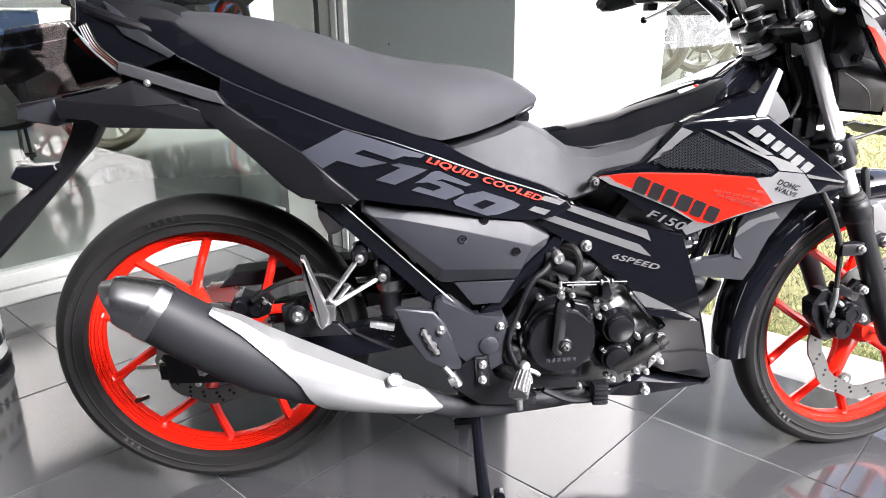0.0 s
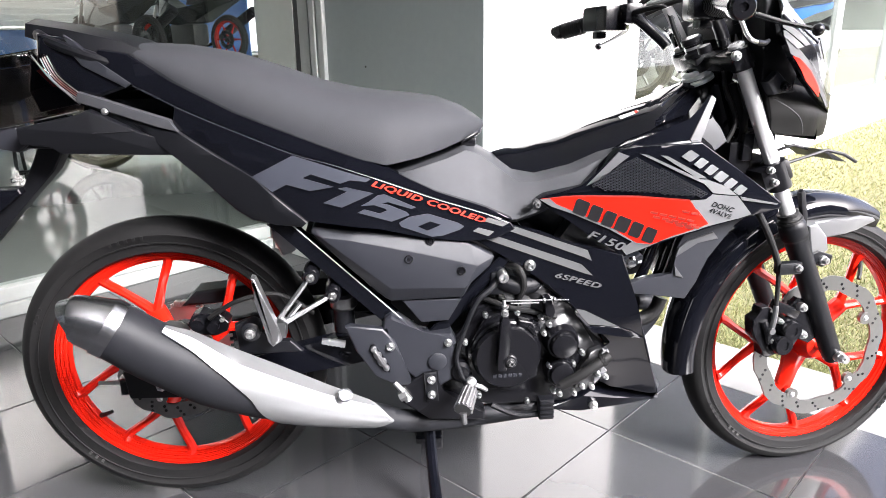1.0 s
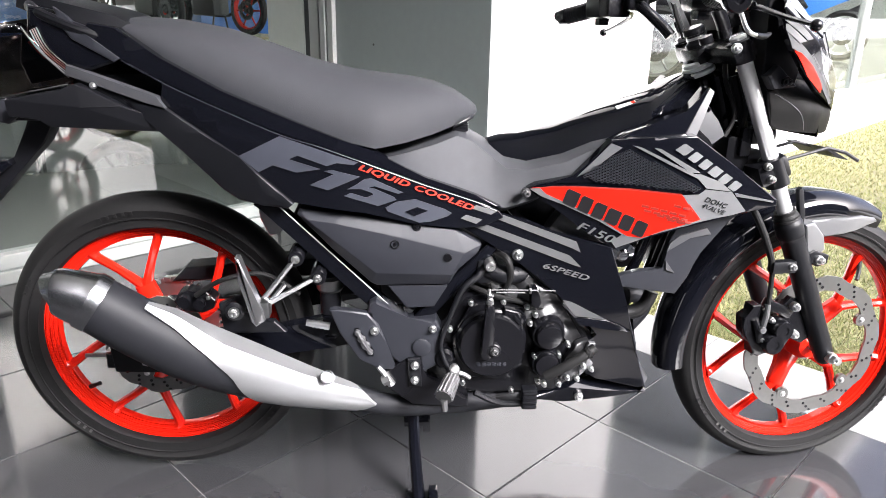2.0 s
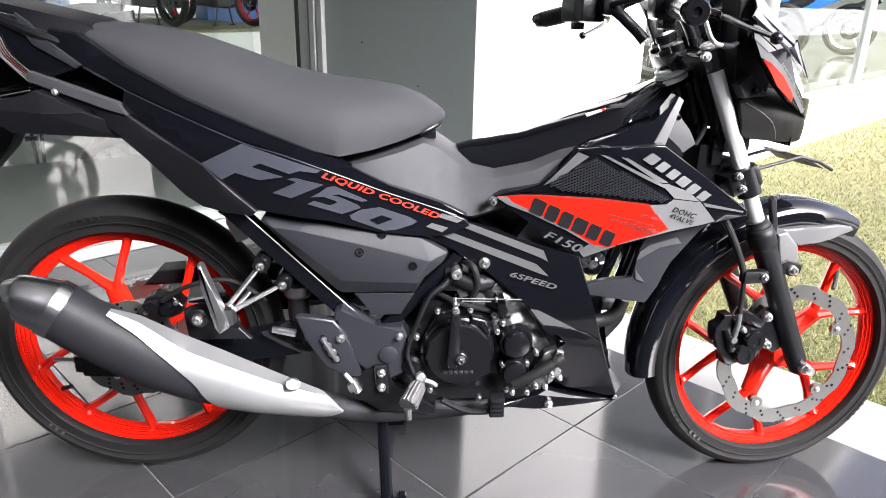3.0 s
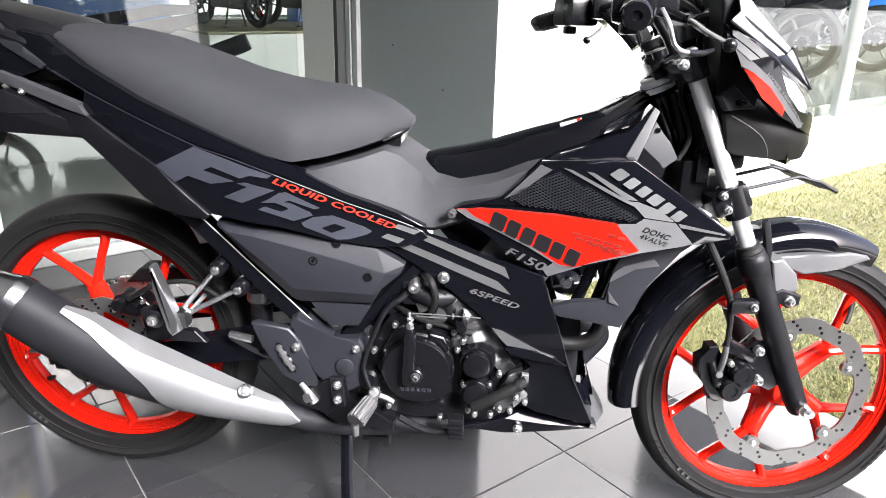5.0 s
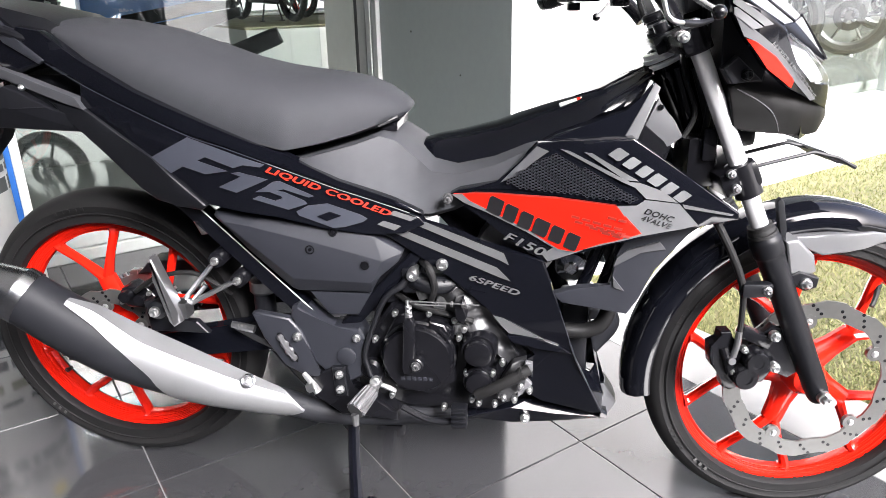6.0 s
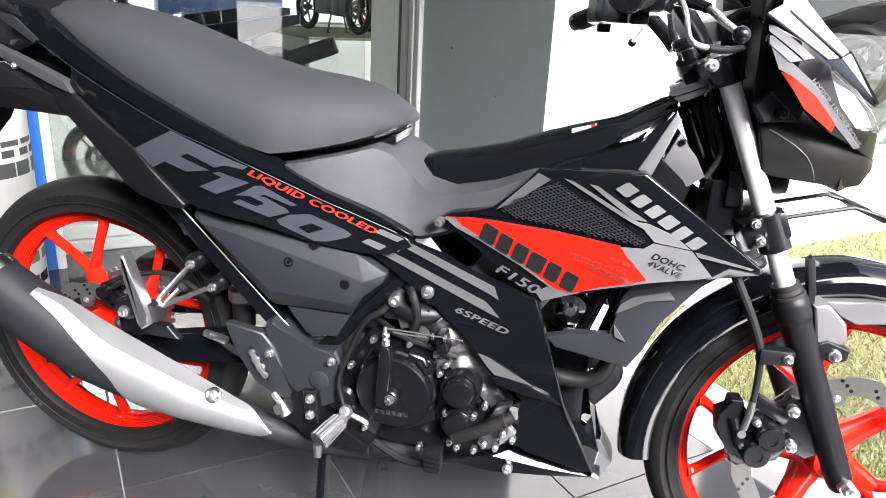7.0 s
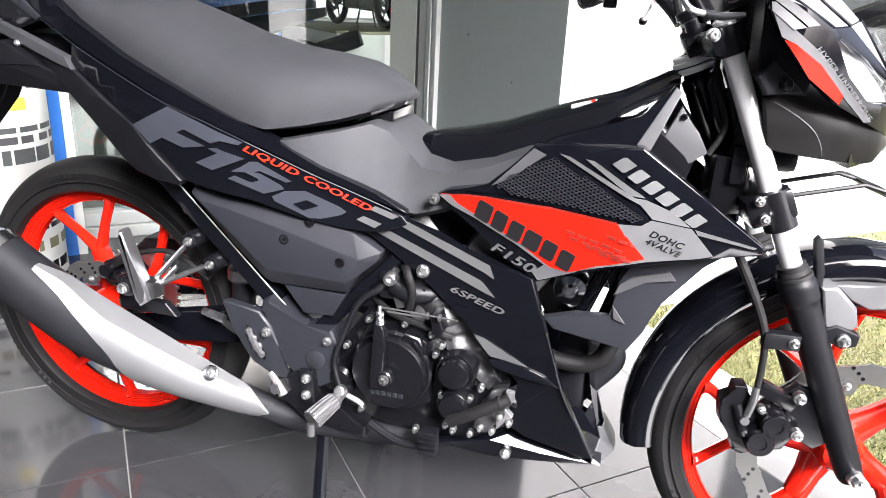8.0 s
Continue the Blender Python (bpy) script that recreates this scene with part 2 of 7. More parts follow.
def plate(bm, outline, depth, thick, bevel=0.004, grid=0.0, far=False):
    """A moulded panel: an x-z outline, depth its outer y (a number or a function of x, z), thickened towards the bike's middle."""
    f = depth if callable(depth) else (lambda x, z: depth)
    front = [bm.verts.new((x, 0, z)) for x, z in outline]
    back = [bm.verts.new((x, thick, z)) for x, z in outline]
    n = len(outline)
    bm.faces.new(front)
    bm.faces.new(back[::-1])
    for i in range(n):
        bm.faces.new((front[i], back[i], back[(i + 1) % n], front[(i + 1) % n]))
    bm.verts.ensure_lookup_table()
    mine = set(front + back)
    if bevel:
        es = [e for e in bm.edges if e.verts[0] in front and e.verts[1] in front]
        bmesh.ops.bevel(bm, geom=es, offset=bevel, segments=3, affect="EDGES", profile=0.6)
    if grid:
        xs, zs = [p[0] for p in outline], [p[1] for p in outline]
        for k in range(1, int((max(xs) - min(xs)) / grid) + 1):
            bmesh.ops.bisect_plane(bm, geom=bm.verts[:] + bm.edges[:] + bm.faces[:], plane_co=(min(xs) + k * grid, 0, 0), plane_no=(1, 0, 0))
        for k in range(1, int((max(zs) - min(zs)) / grid) + 1):
            bmesh.ops.bisect_plane(bm, geom=bm.verts[:] + bm.edges[:] + bm.faces[:], plane_co=(0, 0, min(zs) + k * grid), plane_no=(0, 0, 1))
    for v in bm.verts:
        v.co.y += f(v.co.x, v.co.z)
        if far:
            v.co.y = -v.co.y
    return bm


def panel(name, outline, depth, thick, material, parent, bevel=0.004, grid=0.0, label="", both=False):
    ob = part(name, plate(bmesh.new(), outline, depth, thick, bevel, grid), material, parent, label)
    if both:
        part(name, plate(bmesh.new(), outline, depth, thick, bevel, grid, True), material, parent, label)
    return ob


def bolt(parent, at, r=0.009, material=None, axis=(0, -1, 0), h=0.008, name="bolt"):
    """A flanged hexagon bolt."""
    bm = bmesh.new()
    lathe(bm, [(r * 0.98, -h), (r * 0.98, 0), (r * 0.92, h * 0.2)], at, axis, 16)
    lathe(bm, [(r * 0.74, h * 0.2), (r * 0.74, h * 0.75), (r * 0.6, h * 0.92), (r * 0.32, h * 0.95), (r * 0.27, h * 0.6)], at, axis, 6)
    return part(name, bm, material or STEEL, parent)


def interp(table):
    xs, ys = zip(*table)
    return lambda x: float(np.interp(x, xs, ys))


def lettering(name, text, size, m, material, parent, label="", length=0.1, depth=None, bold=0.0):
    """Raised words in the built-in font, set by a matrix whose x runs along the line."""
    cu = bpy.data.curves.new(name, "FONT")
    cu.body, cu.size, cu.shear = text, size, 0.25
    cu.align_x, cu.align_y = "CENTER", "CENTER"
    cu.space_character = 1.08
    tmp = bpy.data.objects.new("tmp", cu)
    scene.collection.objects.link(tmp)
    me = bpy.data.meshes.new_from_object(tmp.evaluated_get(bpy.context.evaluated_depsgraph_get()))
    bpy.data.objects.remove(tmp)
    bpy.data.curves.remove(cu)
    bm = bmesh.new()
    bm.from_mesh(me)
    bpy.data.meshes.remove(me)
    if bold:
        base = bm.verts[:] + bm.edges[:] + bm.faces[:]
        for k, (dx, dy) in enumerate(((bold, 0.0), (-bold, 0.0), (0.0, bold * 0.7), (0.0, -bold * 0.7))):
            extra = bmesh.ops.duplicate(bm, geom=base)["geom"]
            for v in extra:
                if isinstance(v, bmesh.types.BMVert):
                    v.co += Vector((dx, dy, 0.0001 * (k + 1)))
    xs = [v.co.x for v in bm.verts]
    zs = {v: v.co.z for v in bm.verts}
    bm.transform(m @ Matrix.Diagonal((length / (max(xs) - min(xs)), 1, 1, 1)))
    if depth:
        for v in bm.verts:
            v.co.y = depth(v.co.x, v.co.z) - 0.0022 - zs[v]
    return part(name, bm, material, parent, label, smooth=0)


def on_side(x, y, z, angle, yaw=0.0, lean=0.0):
    """A frame on the right flank: words run forward, tilted by angle in the flank's plane."""
    return Matrix.Translation((x, y, z)) @ Matrix.Rotation(radians(yaw), 4, "Z") @ Matrix.Rotation(radians(90 + lean), 4, "X") @ Matrix.Rotation(radians(angle), 4, "Z")


# ---- the setting: floor, lawn, facade; its grid is turned against the motorcycle ----
GRID = Matrix.Rotation(radians(41.5), 4, "Z")


def setting(name, bm, material, smooth=0):
    ob = finish(name, bm, material, None, "", smooth, at=GRID)
    return tagged(ob, kind="structure")


def slab(name, lo, hi, material, bevel=0.0):
    return setting(name, box(bmesh.new(), lo, hi, bevel), material)


PITCH, JOINT_W = 0.39, 0.0024
floor = tagged(slab("floor", (-5.0, -4.5, -0.12), (1.42, 1.30, -0.0025), JOINT), "polished grey porcelain tile floor with pale joints", "floor")

bm = bmesh.new()
bmesh.ops.create_grid(bm, x_segments=40, y_segments=40, size=150)
for v in bm.verts:
    v.co.z = -0.13
ground = tagged(setting("ground", bm, FORECOURT), "pale concrete forecourt round the showroom", "ground")
# dark unseen slabs, added so the gloss panels mirror less bright ground
slab("road_yard", (-7.199, -8.999, -0.128), (6.0, -4.501, -0.09), UNSEEN_GROUND)
slab("road_yard_side", (-7.199, -4.50, -0.128), (-5.001, 1.2, -0.09), UNSEEN_GROUND)
slab("lawn_bed", (1.42, -6.0, -0.125), (40.0, 0.47, -0.02), SOIL)


def lawn():
    rng = np.random.RandomState(4)
    verts, faces = [], []
    n = 190000
    # denser near the floor's edge
    U = 1.43 + rng.rand(n) ** 1.6 * 8.0
    W = 0.44 - rng.rand(n) * (1.75 + (U - 1.43) * 0.7)
    for u, w in zip(U, W):
        a = rng.rand() * 6.28
        h = 0.006 + rng.rand() * 0.015
        s = 0.0010 + rng.rand() * 0.0012 + (u - 1.43) * 0.0005
        lx, ly = (rng.rand(2) - 0.5) * 0.04
        k = len(verts)
        dx, dy = math.cos(a) * s, math.sin(a) * s
        verts += [(u - dx, w - dy, -0.022), (u + dx, w + dy, -0.022), (u + lx, w + ly, -0.02 + h)]
        faces.append((k, k + 1, k + 2))
    me = bpy.data.meshes.new("grass")
    me.from_pydata(verts, [], faces)
    me.materials.append(GRASS)
    ob = new("grass", me)
    ob.matrix_basis = GRID
    return tagged(ob, "short dry yellow-green lawn grass", "grass", kind="stuff")


lawn()

# facade: a square column between two glazed bays
bm = bmesh.new()
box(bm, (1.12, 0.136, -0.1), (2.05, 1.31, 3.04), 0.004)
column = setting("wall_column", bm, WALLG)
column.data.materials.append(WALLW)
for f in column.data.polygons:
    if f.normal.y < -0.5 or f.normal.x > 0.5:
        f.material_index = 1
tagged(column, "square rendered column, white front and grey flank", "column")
for w, z, r in ((0.665, 0.778, 0.004), (0.382, 0.660, 0.003), (0.52, 0.43, 0.003)):
    bm = bmesh.new()
    lathe(bm, [(0.0, 0.0), (r, 0.0), (r * 0.8, 0.002), (0.0, 0.0025)], (1.12, w, z), (-1, 0, 0), 10)
    part("wall_plug", bm, FRAMED, column, at=GRID)
slab("trim_reveal", (1.106, 1.05, 0.0), (1.12, 1.30, 3.4), REVEAL_LIT, 0.002)
slab("trim_gasket", (1.108, 1.018, 0.0), (1.12, 1.048, 3.4), FRAMED)
for k, (a, b) in enumerate(((0.872, 0.905), (0.912, 0.945), (0.955, 1.014))):
    slab("trim_jamb", (1.102 - 0.004 * (k % 2), a, 0.0), (1.12, b, 3.4), FRAMEW, 0.003)

# the glazed bay behind the rear wheel
window_1 = tagged(slab("window_1", (-5.0, 1.302, 0.0), (1.104, 1.40, 0.045), SILL_DIM, 0.004), "tall showroom window with white frame", "window")
part("window_sill", box(bmesh.new(), (-5.0, 1.318, 0.046), (1.104, 1.39, 0.098), 0.005), SILL_DIM, window_1, smooth=0, at=GRID)
part("window_frame", box(bmesh.new(), (-5.0, 1.325, 3.2), (1.104, 1.39, 3.3), 0.004), FRAMEW, window_1, smooth=0, at=GRID)
for u in (-2.35, -5.0):
    part("mullion", box(bmesh.new(), (u, 1.325, 0.0985), (u + 0.06, 1.39, 3.2), 0.004), FRAMEW, window_1, smooth=0, at=GRID)
for a, b in ((-4.94, -2.35), (-2.29, 1.104)):
    pane = part("pane", box(bmesh.new(), (a, 1.352, 0.0985), (b, 1.360, 3.2)), WINDOW, window_1, smooth=0, at=GRID)
    pane.visible_shadow = False

# the glazed bay along the lawn
slab("wall_plinth", (2.051, 0.45, -0.1), (16.0, 0.60, 0.27), WALLW, 0.006)
window_2 = tagged(slab("window_2", (2.051, 0.47, 0.2705), (16.0, 0.57, 0.32), FRAMEW, 0.004), "row of showroom windows above a white plinth", "window")
part("window_frame", box(bmesh.new(), (2.051, 0.48, 3.2), (16.0, 0.56, 3.3), 0.004), FRAMEW, window_2, smooth=0, at=GRID)
posts = (2.051, 4.1, 6.0, 7.7, 9.6, 11.5, 13.6, 15.94)
for u in posts:
    part("mullion", box(bmesh.new(), (u, 0.485, 0.3205), (u + 0.06, 0.555, 3.2), 0.004), FRAMEW, window_2, smooth=0, at=GRID)
for a, b in zip(posts, posts[1:]):
    pane = part("pane", box(bmesh.new(), (a + 0.06, 0.515, 0.3205), (b, 0.523, 3.2)), WINDOW, window_2, smooth=0, at=GRID)
    pane.visible_shadow = False

# plain unseen walls, added behind the camera to darken gloss reflections and block sky
UNSEEN_WALL = mat("unseen_wall_render", (0.04, 0.043, 0.042), 0.85, vary=0.15, scale=6, big=0.6, bump=0.2, bump_scale=60)
slab("wall_yard", (-1.5, -9.3, -0.12), (3.0, -9.0, 4.6), UNSEEN_WALL)
slab("wall_yard_house", (-7.5, -9.3, -0.12), (-1.501, -9.0, 8.6), UNSEEN_WALL)
slab("wall_yard_end", (-7.5, -8.999, -0.12), (-7.2, 1.2, 7.6), UNSEEN_WALL)

# inside the showroom
slab("floor_showroom", (-7.0, 1.402, -0.1), (18.0, 14.0, -0.002), INFLOOR)
slab("floor_showroom_side", (2.07, 0.602, -0.1), (18.0, 1.400, -0.002), INFLOOR)
slab("platform_showroom", (2.3, 0.64, -0.0019), (14.0, 2.95, 0.36), INFLOOR, 0.01)
slab("wall_back", (-7.0, 14.0, -0.1), (18.0, 14.2, 0.45), INWALL)
slab("wall_back_head", (-7.0, 14.0, 2.8), (18.0, 14.2, 3.4), INWALL)
for u in (-7.0, -2.0, 3.0, 8.0, 13.0, 17.7):
    slab("wall_back_pier", (u, 14.0, 0.45), (u + 0.3, 14.2, 2.8), INWALL)
# an unseen canopy, added over the tiles to keep sky out of the gloss
slab("ceiling_canopy", (-6.0, -2.7, 3.05), (1.7, 1.299, 3.25), WALLW)
slab("wall_end", (-7.2, 1.40, -0.1), (-7.0, 14.2, 3.4), INWALL)
slab("wall_far_end", (18.0, 0.60, -0.1), (18.2, 14.2, 3.4), INWALL)
slab("ceiling", (-7.2, 1.30, 3.4), (18.2, 14.2, 3.55), INWALL)
# backdrop wall added outdoors so the showroom floor reflects one even grey
slab("wall_neighbour", (-14.0, 20.0, -0.12), (24.0, 20.3, 7.0), mat("backdrop_render", (0.14, 0.150, 0.142), 0.8, vary=0.12, big=0.5))
slab("ceiling_strip", (1.12, 0.136, 3.4), (18.2, 1.299, 3.55), WALLW)


# ---- the motorcycle on show: rear axle near the origin, facing +x ----
REAR, FRONT = Vector((0.029, 0.0, 0.298)), Vector((1.298, 0.0, 0.270))
bike = new("motorcycle")
bike.location = (0.5, 0, 0)
tagged(bike, "black and grey motorcycle with red wheels on its centre stand", "motorcycle")

# steering turned slightly to the left about the raked head
RAKE = Vector((-0.409, 0, 0.9125))
HEAD = Vector((1.022, 0, 0.80))
STEER = Matrix.Translation(HEAD) @ Matrix.Rotation(radians(7.0), 4, RAKE) @ Matrix.Translation(-HEAD)


def wheel(name, c, outer, width, turn, first, arm_off, disc_r, label):
    """A ten-spoke cast wheel: rim, tyre, hub, paired spokes and a drilled disc."""
    bm = bmesh.new()
    h = width * 0.5
    lip = [(0.2185, h), (0.2235, h + 0.002), (0.2255, h - 0.003)]
    well = [(0.2215, h - 0.006), (0.2195, h * 0.72), (0.2130, h * 0.62), (0.2025, h * 0.40), (0.2005, 0.0)]
    bore = [(0.2172, h * 0.86), (0.2166, h * 0.76), (0.2118, h * 0.74), (0.2112, h * 0.66), (0.2084, h * 0.645), (0.2078, h * 0.52), (0.2030, h * 0.50), (0.2022, h * 0.36), (0.1972, h * 0.33), (0.1960, 0.0)]
    if name == "rear_wheel":
        bore = [(0.2172, h * 0.86), (0.2158, h * 0.78), (0.2105, h * 0.76), (0.2095, h * 0.66), (0.2052, h * 0.60), (0.2046, h * 0.52), (0.1996, h * 0.47), (0.1988, h * 0.34), (0.1935, h * 0.28), (0.1925, 0.0)]
    cut = []
    for (ra, ya), (rb, yb) in zip(bore, bore[1:]):
        cut.append((ra, ya))
        if ra - rb > 0.0035:
            rm = (ra + rb) / 2
            cut += [(rm + 0.0008, ya), (rm + 0.0008, ya - 0.0045), (rm - 0.0008, ya - 0.0045), (rm - 0.0008, yb)]
    bore = cut + bore[-1:]
    far = [(r, -y) for r, y in (lip + well[:-1])[::-1]] + [(r, -y) for r, y in bore[:-1]]
    prof = [(r + 0.007, y) for r, y in lip + well + far + bore[::-1]]
    lathe(bm, prof, c, (0, -1, 0), 72, True)
    rim = part(name, bm, RED, bike, label, at=turn)
    bm = bmesh.new()
    hw = width * 0.78
    r0 = 0.226
    tp = []
    for k in range(17):
        a = math.pi * k / 16
        tp.append((r0 + (outer - r0) * math.sin(a) ** 0.62, -hw * math.cos(a) * (1 if 0.2 < a < 2.94 else 0.86)))
    tp += [(r0 - 0.004, hw * 0.7), (r0 - 0.004, -hw * 0.7)]
    lathe(bm, tp, c, (0, -1, 0), 96, True)
    part("tyre", bm, RUBBER, rim, "black rubber tyre with shallow tread grooves", at=turn)
    # tread grooves as thin dark ribs sunk at the shoulders, and moulded rings on the sidewall
    bm = bmesh.new()
    for s in (-1, 1):
        for rr, yy in ((r0 + (outer - r0) * 0.30, 0.955),):
            lathe(bm, [(rr - 0.0015, s * hw * (yy - 0.03)), (rr - 0.0008, s * hw * yy), (rr + 0.0008, s * hw * yy), (rr + 0.0015, s * hw * (yy - 0.03))], c, (0, -1, 0), 96, True)
    part("sidewall_ring", bm, RUBBER, rim, at=turn)
    for k, (deg, n) in enumerate(((96, 5), (150, 3), (206, 4), (224, 3), (318, 5), (20, 4))):
        for i in range(n):
            a = radians(deg + i * 3.2)
            rr = r0 + (outer - r0) * (0.36 if k == 3 else 0.5)
            bm = bmesh.new()
            box(bm, (-0.0026, -0.0006, -0.0032), (0.0026, 0.0006, 0.0032), 0, Matrix.Translation(c + Vector((math.cos(a) * rr, -hw * 0.99, math.sin(a) * rr))) @ Matrix.Rotation(math.pi / 2 - a, 4, "Y"))
            part("sidewall_mark", bm, WORN if k == 3 else RUBBER, rim, smooth=0, at=turn)
    bm = bmesh.new()
    lathe(bm, [(0.0, -0.052), (0.026, -0.052), (0.034, -0.040), (0.036, -0.02), (0.036, 0.02), (0.034, 0.040), (0.026, 0.052), (0.0, 0.052)], c, (0, -1, 0), 32)
    part("hub", bm, RED, rim, at=turn)
    for k in range(5):
        a = radians(first + 72 * k)
        tip = c + Vector((math.cos(a), 0, math.sin(a))) * 0.108
        bm = bmesh.new()
        base = c + Vector((math.cos(a), 0, math.sin(a))) * 0.028
        tube(bm, [base, (base + tip) / 2, tip], [0.030, 0.021, 0.019], 10, 4, 0.8)
        part("hub_arm", bm, RED, rim, at=turn)
        for sgn in (-1, 1):
            b = a + radians(18) * sgn
            end = c + Vector((math.cos(b), 0, math.sin(b))) * 0.2065
            bm = bmesh.new()
            start = tip - Vector((math.cos(a), 0, math.sin(a))) * 0.008
            tube(bm, [start, (start + end) / 2, end - (end - c) * 0.06, end], [0.0105, 0.0078, 0.0085, 0.0125], 8, 4, 1.25)
            part("spoke", bm, RED, rim, at=turn)
    # brake disc on its carrier bosses
    yd = -0.054
    bm = bmesh.new()
    n = 180
    inner = disc_r - 0.029
    rings = []
    for dr, dy in ((0, 0.0022), (0, -0.0022), (1, -0.0022), (1, 0.0022)):
        ring = []
        for i in range(n):
            t = 2 * math.pi * i / n
            wob = 0.0028 * (1 if math.sin(10 * t) > 0.2 else (-0.6 if math.sin(10 * t) < -0.5 else 0.1))
            r = (disc_r + wob) if dr else (inner + wob * 0.8)
            ring.append((c.x + r * math.cos(t), yd + dy, c.z + r * math.sin(t)))
        rings.append(ring)
    rings.append(rings[0])
    loft(bm, rings, caps=False)
    bmesh.ops.remove_doubles(bm, verts=bm.verts, dist=1e-6)
    disc = part("brake_disc", bm, DISC, rim, "drilled wavy steel brake disc", at=turn)
    for i in range(20):
        for q in range(3 if i % 2 else 2):
            t = 2 * math.pi * (i + 0.17 * q) / 20
            r = inner + 0.009 + 0.008 * q
            hole = lathe(bmesh.new(), [(0.0, 0.0), (0.0029, 0.0), (0.0029, 0.0006), (0.0, 0.0006)], (c.x + r * math.cos(t), yd - 0.0022, c.z + r * math.sin(t)), (0, -1, 0), 10)
            part("drill_hole", hole, ENGB, rim, at=turn)
    for k in range(5):
        a = radians(first + arm_off + 72 * k)
        p = c + Vector((math.cos(a) * (inner - 0.004), yd - 0.001, math.sin(a) * (inner - 0.004)))
        bm = bmesh.new()
        lathe(bm, [(0.013, 0.006), (0.013, -0.002), (0.0, -0.002)], p, (0, 1, 0), 14)
        part("disc_boss", bm, DISC, rim, at=turn)
        ob = bolt(rim, (p.x, p.y - 0.002, p.z), 0.0062, STEEL, h=0.004, name="disc_bolt")
        ob.matrix_basis = turn
    # valve
    a = radians(first + (107 if name == "rear_wheel" else 160))
    d = Vector((math.cos(a), 0, math.sin(a)))
    bm = bmesh.new()
    tube(bm, [c + d * 0.197 + Vector((0, -0.004, 0)), c + d * 0.175 + Vector((0, -0.022, 0)), c + d * 0.16 + Vector((0, -0.03, 0))], [0.005, 0.0042, 0.004], 8)
    part("valve", bm, RUBBER, rim, at=turn)
    return rim


I4 = Matrix.Identity(4)
wheel("rear_wheel", REAR, 0.283, 0.056, I4, 108, -10, 0.097, "red painted ten-spoke rear wheel")
wheel("front_wheel", FRONT, 0.273, 0.048, STEER, 253, -10, 0.146, "red painted ten-spoke front wheel")

# exhaust: muffler body, end cap, heat shield, pipe
MX = [(-0.054, -0.230, 0.4790, 0.0365), (-0.042, -0.229, 0.4765, 0.0395), (-0.010, -0.224, 0.4620, 0.046), (0.06, -0.216, 0.409, 0.0485), (0.14, -0.205, 0.356, 0.050),
      (0.22, -0.190, 0.313, 0.045), (0.30, -0.172, 0.274, 0.034), (0.37, -0.156, 0.246, 0.025), (0.43, -0.140, 0.224, 0.018)]


def sweep(rows, sides=28, caps=True):
    bm = bmesh.new()
    tube(bm, [r[:3] for r in rows], [r[3] for r in rows], sides, 5, 0.92, caps)
    return bm


muffler = part("muffler", sweep(MX[2:]), PIPE, bike, "matte dark muffler canister")
cap_rows = [(-0.036, -0.227, 0.4765, 0.026), (-0.0550, -0.230, 0.4791, 0.030), MX[0], MX[1], (-0.006, -0.2235, 0.4595, 0.0472)]
part("end_cap", sweep(cap_rows), CAPM, muffler, "brushed metal muffler end cap")
bm = bmesh.new()
tube(bm, [(-0.013, -0.2243, 0.4642), (0.003, -0.2222, 0.4528)], 0.0486, 28, 1, 0.92)
part("clamp_band", bm, CAPM, muffler)
axis_z, axis_y, axis_r = interp([(r[0], r[2]) for r in MX]), interp([(r[0], r[1]) for r in MX]), interp([(r[0], r[3]) for r in MX])
lowest = interp([(0.055, 62), (0.10, 52), (0.15, 33), (0.20, 8), (0.245, -40), (0.275, -70), (0.40, -66), (0.432, 0)])
highest = interp([(0.055, 78), (0.09, 96), (0.30, 100), (0.38, 84), (0.432, 12)])
outer, inner = [], []
for k in range(34):
    x = 0.055 + k * (0.432 - 0.055) / 33
    r, c = axis_r(x) * 1.0 + 0.006, Vector((x, axis_y(x), axis_z(x)))
    up = Vector((0.5, 0, 0.866))
    crease = max(min(58.0, highest(x) - 8), lowest(x) + 0.45 * (highest(x) - lowest(x)))
    arc = [radians(lowest(x) + (crease - lowest(x)) * i / 8) for i in range(9)]
    ring, back = [[c + (Vector((0, -0.93, 0)) * math.cos(a) + up * math.sin(a)) * q * (1 + 0.07 * (i / 8) ** 2) for i, a in enumerate(arc)] for q in (r, r - 0.003)]
    for lst, q in ((ring, r), (back, r - 0.003)):
        end = c + (Vector((0, -0.93, 0)) * math.cos(radians(highest(x))) + up * math.sin(radians(highest(x)))) * q * 1.04
        lst += [lst[8].lerp(end, 0.5), end]
    outer.append(ring + back[::-1])
part("heat_shield", loft(bmesh.new(), outer), SHIELD, muffler, "silver muffler heat shield", smooth=21)
bm = bmesh.new()
lathe(bm, [(0.0075, 0.0), (0.0125, 0.0), (0.0125, 0.0025), (0.0110, 0.0035), (0.0085, 0.0015), (0.0075, 0.0015)], (0.352, axis_y(0.352) - 0.033, 0.301), (0.1, -0.8, 0.6), 24, True)
part("bolt_recess", bm, CAPM, muffler)
bolt(muffler, (0.352, axis_y(0.352) - 0.034, 0.301), 0.0078, STEEL, (0.1, -0.8, 0.6), 0.005)
bm = bmesh.new()
